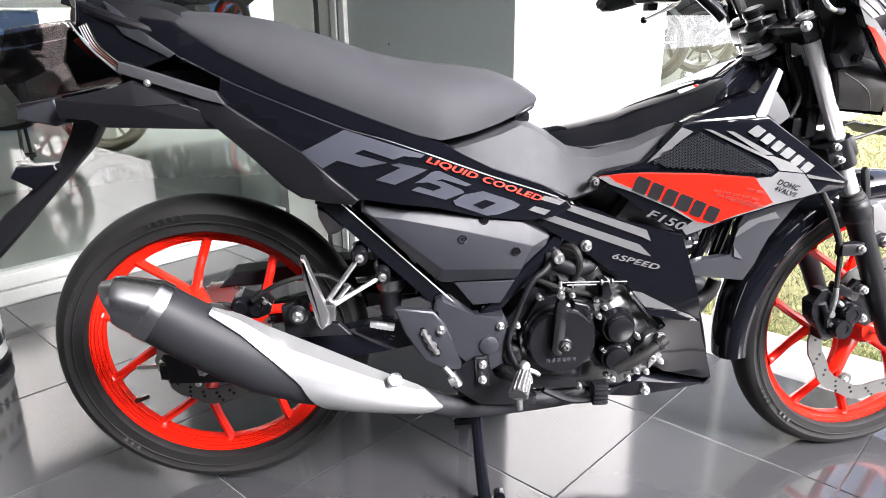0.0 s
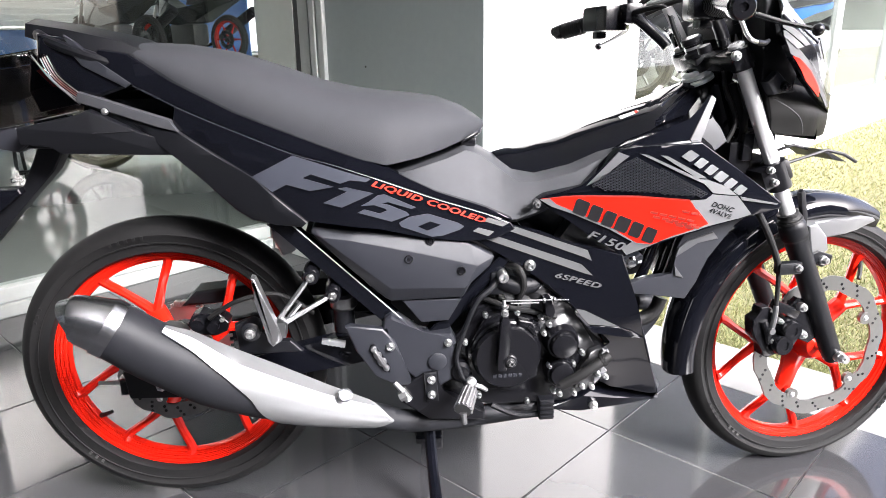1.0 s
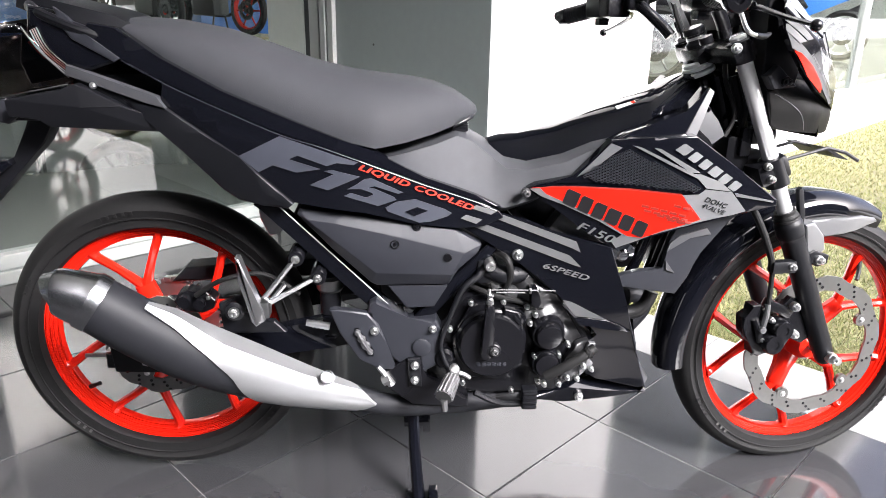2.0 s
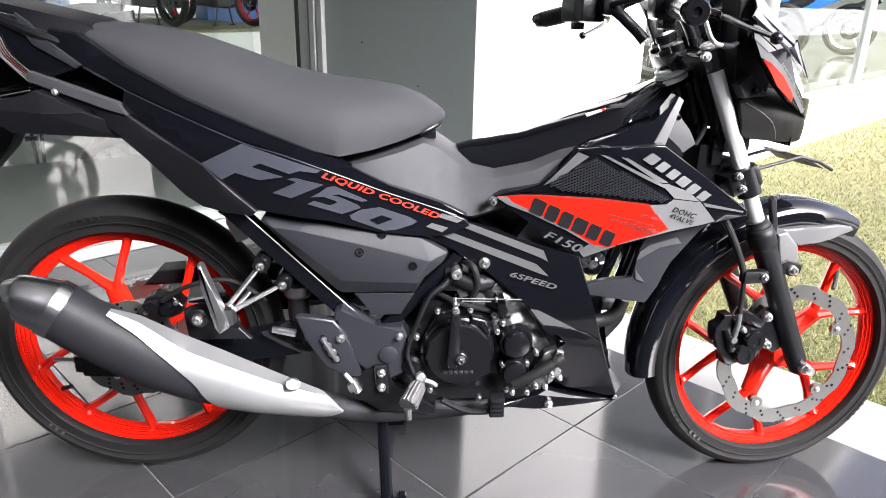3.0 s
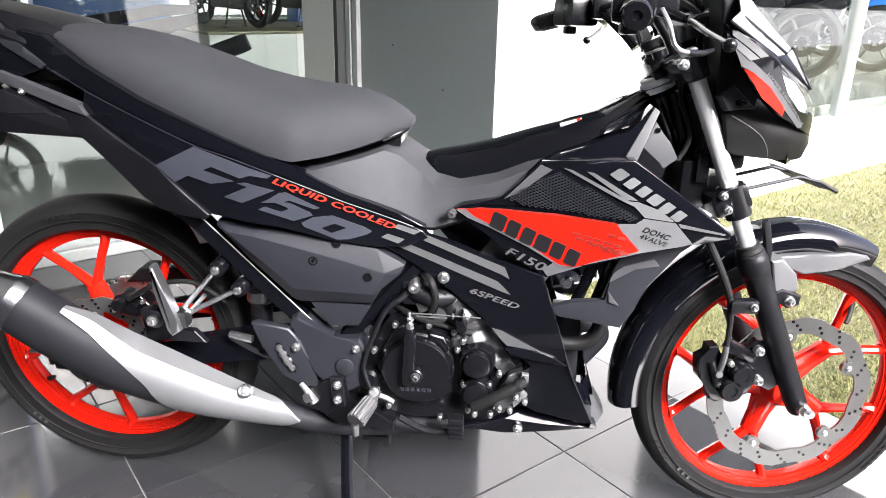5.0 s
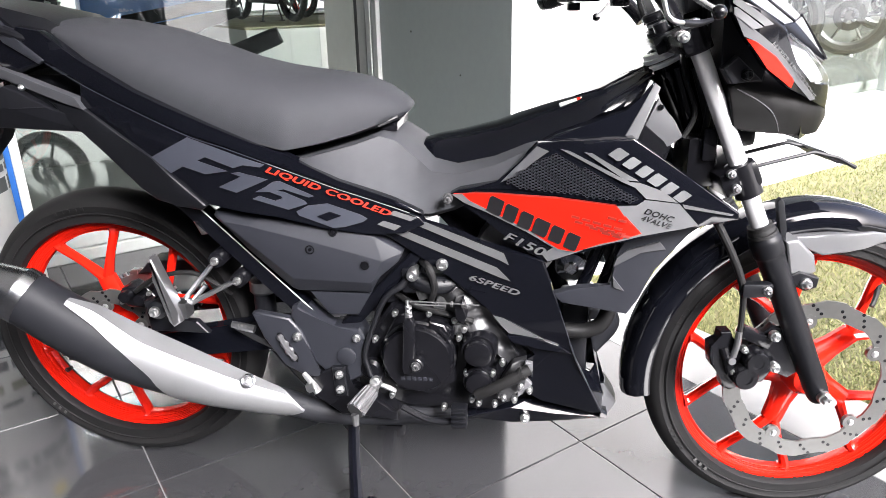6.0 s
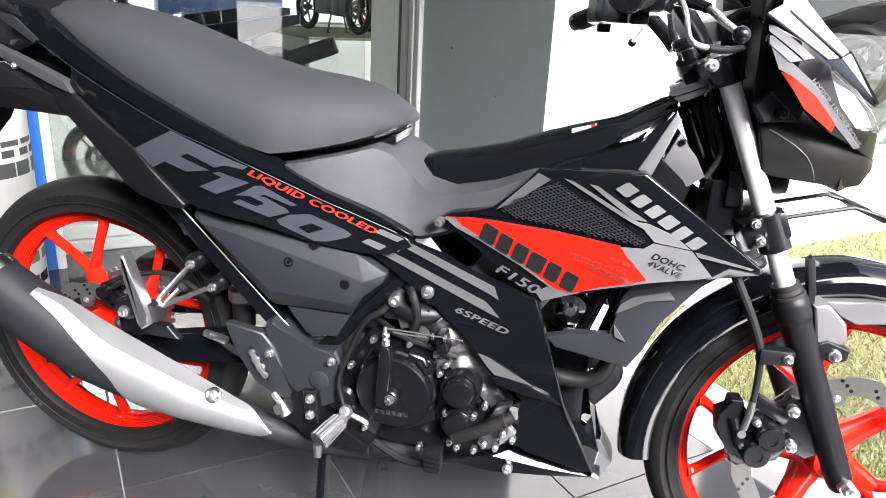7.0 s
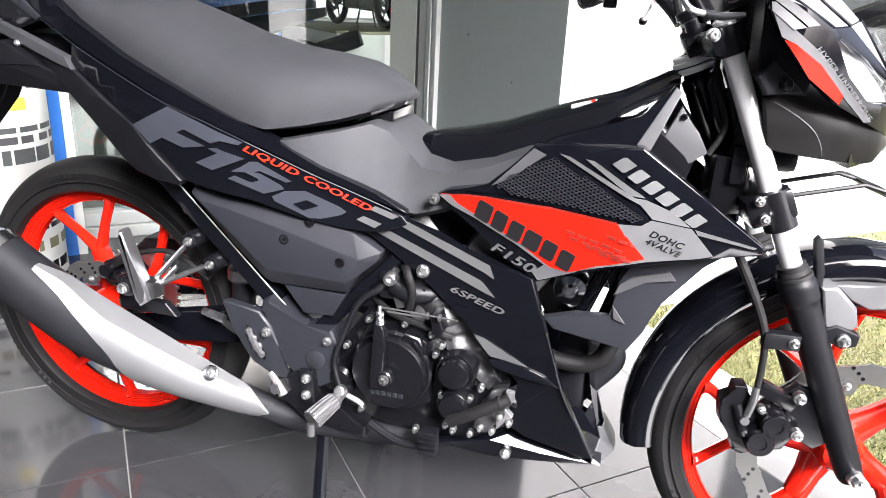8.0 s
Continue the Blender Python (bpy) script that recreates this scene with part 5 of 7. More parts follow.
# plain notched blocks where the maker's and model marks stand
def mark_row(a, b, n, half, up, material):
    a, b = Vector((a[0], 0, a[1])), Vector((b[0], 0, b[1]))
    along, up = (b - a).normalized() * half, Vector((up[0], 0, up[1]))
    for k in range(n):
        c = a.lerp(b, k / (n - 1))
        w = 0.86 if k % 3 else 1.0
        decal("mark_bar", [((c + along * p * w + up * q).x, (c + along * p * w + up * q).z) for p, q in ((-1, -1), (0.75, -1), (1, -0.7), (1, 1), (-0.75, 1), (-1, 0.7))], wing(-0.0014), material, wg)


mark_row((0.942, 0.692), (1.036, 0.631), 6, 0.0088, (0.0075, 0.0055), MARKS)
mark_row((0.765, 0.606), (0.882, 0.557), 6, 0.0118, (0.0038, 0.0128), BLACKG)
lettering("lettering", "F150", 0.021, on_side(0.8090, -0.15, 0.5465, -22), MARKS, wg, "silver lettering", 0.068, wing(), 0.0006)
lettering("lettering", "DOHC", 0.0120, on_side(1.004, -0.17, 0.6035, -19), BLACKG, wg, "small black lettering", 0.046, wing(), 0.0003)
lettering("lettering", "4VALVE", 0.0115, on_side(1.001, -0.17, 0.5925, -20), BLACKG, wg, "small black lettering", 0.048, wing(), 0.0003)
for n, x0, z0 in ((2, 0.937, 0.6005), (5, 0.885, 0.5985), (5, 0.890, 0.5905), (4, 0.912, 0.5825), (2, 0.930, 0.5755)):
    for k in range(n):
        c = Vector((x0 + 0.0155 * k, 0, z0 - 0.0035 * k))
        decal("text_bar", [(c.x - 0.006, c.z - 0.002), (c.x + 0.006, c.z - 0.0045), (c.x + 0.0068, c.z - 0.0005), (c.x - 0.0052, c.z + 0.002)], wing(-0.0014), BROWNM, wg)
GR = [(0.768, 0.640), (0.801, 0.666), (0.839, 0.689), (0.851, 0.693), (0.883, 0.68), (0.938, 0.654), (0.978, 0.633), (0.981, 0.625), (0.972, 0.621), (0.934, 0.622), (0.856, 0.629), (0.791, 0.634), (0.732, 0.629)]
GM = [(0.778, 0.644), (0.803, 0.664), (0.844, 0.687), (0.854, 0.689), (0.883, 0.676), (0.939, 0.650), (0.97, 0.634), (0.973, 0.628), (0.964, 0.625), (0.933, 0.628), (0.855, 0.634), (0.799, 0.638)]
part("grille_recess", plate(bmesh.new(), GR, wing(-0.0014), 0.001, 0.0, 0.03), GLOSS, wg, "black honeycomb grille", smooth=60)


def inside(x, z, poly):
    c = False
    for (x1, z1), (x2, z2) in zip(poly, poly[1:] + poly[:1]):
        if (z1 > z) != (z2 > z) and x < (x2 - x1) * (z - z1) / (z2 - z1) + x1:
            c = not c
    return c


bm = bmesh.new()
wf = wing(-0.0045)
HEX = [(1, 0), (0.45, 1), (-0.45, 1), (-1, 0), (-0.45, -1), (0.45, -1)]
for i in range(46):
    for j in range(18):
        x = 0.770 + i * 0.00465
        z = 0.628 + j * 0.0046 + (0.0023 if i % 2 else 0) - 0.05 * (x - 0.77)
        if inside(x, z, GM):
            y = wf(x, z)
            o = [bm.verts.new((x + p * 0.0031, y, z + q * 0.0023)) for p, q in HEX]
            q_ = [bm.verts.new((x + p * 0.0023, y, z + q * 0.0015)) for p, q in HEX]
            dq = [bm.verts.new((x + p * 0.0023, y + 0.0028, z + q * 0.0015)) for p, q in HEX]
            for k in range(6):
                bm.faces.new((o[k], o[(k + 1) % 6], q_[(k + 1) % 6], q_[k]))
                bm.faces.new((q_[k], q_[(k + 1) % 6], dq[(k + 1) % 6], dq[k]))
tagged(part("grille_mesh", bm, SATIN, wg, smooth=0), kind="stuff")

# leg shield and belly cowl
def leg(extra=0.0):
    return lambda x, z: -0.140 - (x - 0.68) * 0.10 * (1 if z > 0.4 else max(0.0, (z - 0.2) / 0.2)) + max(0.0, 0.42 - z) * 0.21 * max(0.0, (x - 0.65) / 0.28) + max(0.0, z - 0.50) * 0.02 + extra


LEG = [(0.586, 0.549), (0.64, 0.576), (0.70, 0.562), (0.745, 0.543), (0.80, 0.53), (0.840, 0.521), (0.868, 0.44), (0.898, 0.345), (0.929, 0.266), (0.951, 0.214), (0.936, 0.214), (0.845, 0.248), (0.82, 0.262), (0.826, 0.30), (0.81, 0.335), (0.838, 0.348), (0.828, 0.362), (0.778, 0.40), (0.75, 0.436), (0.70, 0.482), (0.655, 0.508)]
lg = panel("leg_shield", LEG, leg(), 0.016, GLOSS, bike, 0.004, 0.03, "gloss black leg shield with silver stripes", both=True)
decal("silver_stripe", [(0.642, 0.567), (0.653, 0.574), (0.779, 0.530), (0.787, 0.511), (0.773, 0.518)], leg(), SILVERG, lg)
decal("silver_stripe", [(0.604, 0.552), (0.617, 0.559), (0.769, 0.505), (0.790, 0.484), (0.776, 0.488)], leg(), SILVERG, lg)
# bright film paints the white reflection on the shield's fold
decal("silver_wedge", [(0.763, 0.4215), (0.779, 0.4185), (0.811, 0.4015), (0.845, 0.383), (0.808, 0.3885), (0.789, 0.390), (0.777, 0.403)], leg(), MARKS, lg)
lettering("lettering", "6SPEED", 0.0140, on_side(0.763, -0.15, 0.4755, -15.5), SILVERG, lg, "silver lettering", 0.084, leg(), 0.0006)
fin = plate(bmesh.new(), [(0.786, 0.386), (0.808, 0.3875), (0.845, 0.382), (0.868, 0.373), (0.892, 0.357), (0.838, 0.366), (0.796, 0.376)], lambda x, z: leg(-0.003)(x, z) - max(0.0, 0.40 - 0.36 * (x - 0.78) - z) * 0.30, 0.006, 0.0004, 0.008)
part("fin", fin, GLOSS, lg, "pointed gloss black fin")
bolt(lg, (0.680, -0.141, 0.504), 0.0105, STEEL, h=0.012)
bm = bmesh.new()


def belly_y(x):
    return -0.150 + 0.30 * (x - 0.703)


TOPE = interp([(0.706, 0.224), (0.794, 0.233), (0.848, 0.246), (0.94, 0.209), (0.965, 0.192)])
CREASE = interp([(0.706, 0.222), (0.794, 0.2325), (0.869, 0.211), (0.95, 0.194), (0.965, 0.1885)])
LOWE = interp([(0.706, 0.2235), (0.744, 0.211), (0.791, 0.197), (0.885, 0.188), (0.956, 0.185), (0.965, 0.187)])
rings = []
for x in (0.706, 0.725, 0.744, 0.77, 0.794, 0.82, 0.848, 0.869, 0.90, 0.925, 0.95, 0.965):
    y, lift = belly_y(x), max(0.0, TOPE(x) - CREASE(x))
    rings.append([(x, y + 0.030, LOWE(x) - 0.008), (x, y + 0.018, LOWE(x) - 0.006), (x, y, CREASE(x) - 0.0005), (x, y + 0.75 * lift, CREASE(x) + 0.85 * lift), (x, y + 0.75 * lift + 0.012, TOPE(x)), (x, y + 0.05, TOPE(x) - 0.004)])
loft(bm, rings)
bl = part("belly_cowl", bm, GLOSS, bike, "gloss black belly cowl", smooth=0)
bm = bmesh.new()
loft(bm, [[(x, -y, z) for x, y, z in r] for r in rings])
part("belly_cowl", bm, GLOSS, bike, "gloss black belly cowl", smooth=0)
bolt(bl, (0.818, -0.112, 0.205), 0.009)


NOSE = {"a": (0.897, -0.143, 0.350), "b": (0.929, -0.112, 0.268), "c": (0.951, -0.094, 0.214), "d": (0.911, -0.064, 0.282), "e": (0.931, -0.056, 0.270), "f": (0.940, -0.050, 0.286),
        "g": (0.958, -0.030, 0.213), "h": (0.926, -0.052, 0.354), "i": (0.899, -0.070, 0.316), "k": (0.930, 0.0, 0.356), "l": (0.945, 0.0, 0.286), "m": (0.964, 0.0, 0.224), "n": (0.950, -0.070, 0.182)}
NOSEF = [("a", "b", "d", "i"), ("b", "c", "g", "e", "d"), ("e", "g", "f"), ("f", "h", "k", "l"), ("g", "f", "l", "m"), ("c", "n", "g")]
TIP = {"g": (0.959, -0.029, 0.213), "t": (0.984, -0.026, 0.193), "b": (0.969, -0.036, 0.174), "c": (0.951, -0.060, 0.182), "u": (0.953, -0.028, 0.232), "v": (0.961, -0.026, 0.231), "w": (0.978, -0.024, 0.206), "z": (0.986, 0.0, 0.192), "y": (0.972, 0.0, 0.172), "x": (0.964, 0.0, 0.230)}
TIPF = [("g", "t", "b", "c"), ("u", "v", "w", "t", "g"), ("t", "z", "y", "b"), ("v", "x", "z", "w"), ("w", "z", "t")]
for far in (False, True):
    facets("cowl_nose", NOSE, NOSEF, GLOSS, bike, "gloss black lower cowl nose with an open slot", 0.006, far)
    # grey paint on the glossy tip stands for the sky it reflects
    facets("nose_tip", TIP, TIPF, GREY, bike, "cowl nose tip, its sky reflection painted silver grey", 0.004, far)
    bm = bmesh.new()
    tube(bm, [(x, (-y if far else y), z) for x, y, z in ((0.868, -0.1545, 0.437), (0.898, -0.1450, 0.346), (0.929, -0.1125, 0.267), (0.951, -0.0955, 0.215))], 0.0016, 6)
    part("shield_edge", bm, SATIN, bike, "thin grey edge line")
bm = bmesh.new()
box(bm, (0.875, -0.045, 0.19), (0.925, 0.045, 0.40), 0.012)
part("inner_cowl", bm, MATTE, bike)

# radiator and what shows between shroud and engine
bm = bmesh.new()
T2 = Matrix.Translation((0.955, 0, 0.49)) @ Matrix.Rotation(radians(-18), 4, "Y")
box(bm, (-0.012, -0.075, -0.06), (0.012, 0.075, 0.085), 0.004, T2)
rd = part("radiator", bm, ENGB, bike, "black finned radiator")
for i in range(20):
    part("fin", box(bmesh.new(), (0.0125, -0.072, -0.055 + i * 0.0069), (0.0140, 0.072, -0.0525 + i * 0.0069), 0, T2), ENGB, rd, smooth=0)
RADC = [(0.857, 0.449), (0.872, 0.434), (0.977, 0.418), (0.996, 0.450), (1.012, 0.498), (1.058, 0.556), (1.108, 0.585), (1.02, 0.562), (0.968, 0.550), (0.954, 0.520), (0.950, 0.466), (0.90, 0.462)]
rc = panel("radiator_cover", RADC, lambda x, z: -0.118 + max(0.0, x - 1.0) * 0.10, 0.016, SATIN, bike, 0.003, 0.03, "dark grey radiator side cover", both=True)
# grey plates paint the silver reflections of the cover's upper facets
for o in ([(0.956, 0.518), (0.972, 0.531), (1.018, 0.545), (1.028, 0.533), (0.990, 0.527), (0.950, 0.500)], [(0.951, 0.484), (0.970, 0.460), (0.953, 0.466)]):
    part("cover_facet", plate(bmesh.new(), o, -0.1215, 0.006, 0.001), GREY, rc)
for a, b in (((0.945, 0.555), (0.905, 0.438)), ((0.972, 0.555), (0.937, 0.432))):
    bm = bmesh.new()
    tube(bm, [(a[0], -0.07, a[1]), (b[0], -0.07, b[1])], 0.0105, 12)
    part("down_tube", bm, GLOSS, bike)
bm = bmesh.new()
tube(bm, [(0.855, -0.06, 0.362), (0.885, -0.062, 0.357), (0.92, -0.062, 0.358), (0.944, -0.062, 0.372), (0.956, -0.06, 0.40)], 0.0135, 14)
part("elbow_hose", bm, RUBBER, bike, "thick black rubber elbow hose")
bm = bmesh.new()
lathe(bm, [(0.0, 0.004), (0.008, 0.004), (0.012, 0.0), (0.024, -0.002), (0.027, -0.01), (0.027, -0.04)], (0.888, -0.075, 0.478), (0, -1, 0), 22)
part("horn", bm, REFLECT, bike, "small chromed horn")
bm = bmesh.new()
plate(bm, [(0.30, 0.62), (0.46, 0.60), (0.64, 0.56), (0.64, 0.46), (0.60, 0.42), (0.52, 0.42), (0.40, 0.49)], -0.12, 0.24, 0.01)
part("inner_body", bm, ENGB, bike)
bm = bmesh.new()
plate(bm, [(0.62, 0.62), (0.84, 0.66), (0.98, 0.73), (1.03, 0.69), (1.0, 0.58), (0.86, 0.53), (0.70, 0.53)], -0.085, 0.17, 0.01)
part("inner_spine", bm, ENGB, bike)


SC = {"m1": (0.325, -0.157, 0.573), "m2": (0.371, -0.160, 0.567), "m3": (0.481, -0.160, 0.541), "m4": (0.586, -0.158, 0.513), "m5": (0.566, -0.158, 0.474), "m6": (0.437, -0.160, 0.479),
      "t1": (0.313, -0.146, 0.590), "t2": (0.387, -0.147, 0.580), "t3": (0.479, -0.146, 0.567), "t4": (0.571, -0.145, 0.550), "t5": (0.617, -0.143, 0.524),
      "r1": (0.610, -0.143, 0.508), "r2": (0.578, -0.144, 0.480), "b1": (0.562, -0.143, 0.452), "b2": (0.438, -0.144, 0.451), "l1": (0.428, -0.146, 0.457), "l2": (0.364, -0.147, 0.519), "l3": (0.308, -0.147, 0.580)}
SF = [("m1", "m2", "m3", "m4", "m5", "m6"), ("t1", "t2", "m2", "m1"), ("t2", "t3", "m3", "m2"), ("t3", "t4", "m4", "m3"), ("t4", "t5", "m4"), ("t5", "r1", "m4"), ("r1", "r2", "m5", "m4"), ("r2", "b1", "m5"), ("b1", "b2", "m6", "m5"), ("b2", "l1", "m6"), ("l1", "l2", "l3", "m1", "m6"), ("l3", "t1", "m1")]
sc = facets("side_cover", SC, SF, SATIN, bike, "dark grey matte side cover")
facets("side_cover", SC, SF, SATIN, bike, "dark grey matte side cover", far=True)
panel("side_cover_lower", [(0.456, 0.449), (0.560, 0.447), (0.537, 0.408), (0.489, 0.406)], -0.140, 0.02, SATIN, bike, 0.002, both=True)
for x, z in ((0.469, 0.530), (0.558, 0.506), (0.506, 0.558)):
    bm = bmesh.new()
    lathe(bm, [(0.0075, -0.006), (0.0075, 0.0012), (0.0062, 0.0016), (0.0055, -0.001), (0.003, -0.001), (0.0026, 0.001), (0.0, 0.001)], (x, -0.1598 if z < 0.55 else -0.151, z), (0, -1, 0), 18)
    part("side_cover_screw", bm, ENGB, sc)


# ---- front end, built straight and then turned with the steering ----
def steer(name, bm, material, parent=None, label="", smooth=35):
    return part(name, bm, material, parent or bike, label, smooth, at=STEER)


def leg_at(z):
    return 1.036 + (0.836 - z) * 0.4476


def side(s):
    return -0.10 if s < 0 else 0.078


for s in (-1, 1):
    bm = bmesh.new()
    lathe(bm, [(0.0, 0.006), (0.010, 0.006), (0.0140, 0.003), (0.0140, -0.36), (0.0, -0.36)], (leg_at(0.86), side(s), 0.86), RAKE, 24)
    tb = steer("fork_tube", bm, FORKC, None, "chromed fork tube")
    bm = bmesh.new()
    p0, p1 = Vector((leg_at(0.548), side(s), 0.548)), Vector((leg_at(0.262), side(s), 0.262))
    tube(bm, [p0, p0.lerp(p1, 0.03), p0.lerp(p1, 0.10), p0.lerp(p1, 0.17), p0.lerp(p1, 0.6), p0.lerp(p1, 0.93), p1], [0.0205, 0.0250, 0.0245, 0.0212, 0.0203, 0.019, 0.0145], 22, 4)
    lo = steer("fork_slider", bm, MATTE, None, "matte black fork slider")
    bm = bmesh.new()
    for i in range(3):
        lathe(bm, [(0.019, 0.0), (0.0235 - i * 0.002, 0.002), (0.0225 - i * 0.002, 0.006), (0.019, 0.008)], p0 + RAKE * (0.006 * i - 0.002), RAKE, 22)
    steer("dust_seal", bm, RUBBER, lo)
    ob = bolt(lo, (leg_at(0.275) + 0.002, side(s) + s * 0.024, 0.275), 0.0115, STEEL, (0, s, 0), 0.012, "axle_nut")
    ob.matrix_basis = STEER
bm = bmesh.new()
lathe(bm, [(0.0, -0.13), (0.008, -0.13), (0.008, 0.13), (0.0, 0.13)], FRONT, (0, 1, 0), 14)
steer("front_axle", bm, STEEL)
# clamps
bm = bmesh.new()
box(bm, (-0.012, -0.118, -0.014), (0.03, 0.082, 0.016), 0.008, Matrix.Translation((leg_at(0.838) - 0.012, 0, 0.834)) @ Matrix.Rotation(radians(-24), 4, "Y"))
for s in (-1, 1):
    lathe(bm, [(0.0205, -0.018), (0.0205, 0.018), (0.015, 0.020), (0.0, 0.021)], (leg_at(0.84), side(s), 0.84), RAKE, 22)
box(bm, (-0.012, -0.030, -0.014), (0.035, 0.030, 0.014), 0.004, Matrix.Translation((1.008, 0, 0.831)) @ Matrix.Rotation(radians(-24), 4, "Y"))
tc = steer("top_clamp", bm, ENGB, None, "black top fork clamp")
ob = bolt(tc, (1.010, -0.128, 0.844), 0.0085, STEEL, h=0.006)
ob.matrix_basis = STEER
bm = bmesh.new()
box(bm, (-0.03, -0.118, -0.02), (0.03, 0.092, 0.02), 0.008, Matrix.Translation((leg_at(0.638) - 0.008, 0, 0.638)) @ Matrix.Rotation(radians(-24), 4, "Y"))
for s in (-1, 1):
    lathe(bm, [(0.0132, -0.028), (0.0215, -0.026), (0.0215, 0.026), (0.0132, 0.028)], (leg_at(0.636), side(s), 0.636), RAKE, 22)
lc = steer("lower_clamp", bm, ENGB, None, "black lower fork clamp")
for z in (0.648, 0.626):
    ob = bolt(lc, (leg_at(z) - 0.022, -0.124, z), 0.0068, STEEL, h=0.007)
    ob.matrix_basis = STEER
bm = bmesh.new()
lathe(bm, [(0.0, -0.17), (0.026, -0.17), (0.026, -0.03), (0.027, -0.028), (0.027, -0.014), (0.022, -0.012), (0.021, 0.0), (0.018, 0.02)], (1.020, 0, 0.806), RAKE, 28)
part("steering_head", bm, GLOSS, bike, "black steering head")
for h, r in ((-0.008, 0.0290), (0.002, 0.0262), (0.0095, 0.0240)):
    bm = bmesh.new()
    lathe(bm, [(r - 0.008, 0.0), (r, 0.001), (r, 0.007), (r - 0.003, 0.009), (r - 0.008, 0.009)], Vector((1.014, -0.006, 0.806)) + RAKE * h, RAKE, 30, True)
    part("bearing_race", bm, RACE_WHITE, bike, "bearing race, its chrome reflection painted white")
# front down tubes and cables by the head
for pts, r, m in (([(1.035, -0.035, 0.80), (1.06, -0.035, 0.73), (1.085, -0.03, 0.65), (1.095, -0.02, 0.60)], 0.012, GLOSS), ([(1.06, -0.05, 0.80), (1.085, -0.06, 0.72), (1.10, -0.05, 0.65)], 0.0075, RUBBER),
                  ([(1.05, -0.06, 0.86), (1.075, -0.07, 0.80), (1.08, -0.07, 0.73), (1.07, -0.05, 0.66), (1.03, -0.05, 0.62)], 0.005, RUBBER), ([(1.045, -0.04, 0.87), (1.04, -0.06, 0.80), (1.06, -0.075, 0.74), (1.045, -0.08, 0.70)], 0.004, RUBBER),
                  ([(1.07, 0.03, 0.82), (1.09, 0.03, 0.72), (1.11, 0.02, 0.62)], 0.012, GLOSS)):
    bm = bmesh.new()
    tube(bm, pts, r, 10)
    part("cable" if r < 0.01 else "head_tube_stay", bm, m, bike)
bm = bmesh.new()
box(bm, (1.055, -0.075, 0.62), (1.10, 0.05, 0.70), 0.01)
box(bm, (1.075, -0.085, 0.665), (1.095, -0.07, 0.715), 0.004)
part("wiring_block", bm, ENGB, bike)
# pale inner fairing triangle beside the head
panel("inner_fairing", [(0.978, 0.697), (1.004, 0.760), (1.018, 0.740), (1.030, 0.727), (1.044, 0.702), (1.018, 0.682)], lambda x, z: -0.084 + (z - 0.7) * 0.05, 0.006, GREY, bike, 0.002, label="grey inner fairing triangle", both=True)
panel("inner_fairing_edge", [(0.950, 0.7075), (0.992, 0.786), (1.000, 0.780), (0.9695, 0.7035)], lambda x, z: -0.1385 + (z - 0.69) * 0.24, 0.006, GREY, bike, 0.001, both=True)
bolt(bike, (1.008, -0.078, 0.746), 0.0065, ENGB)

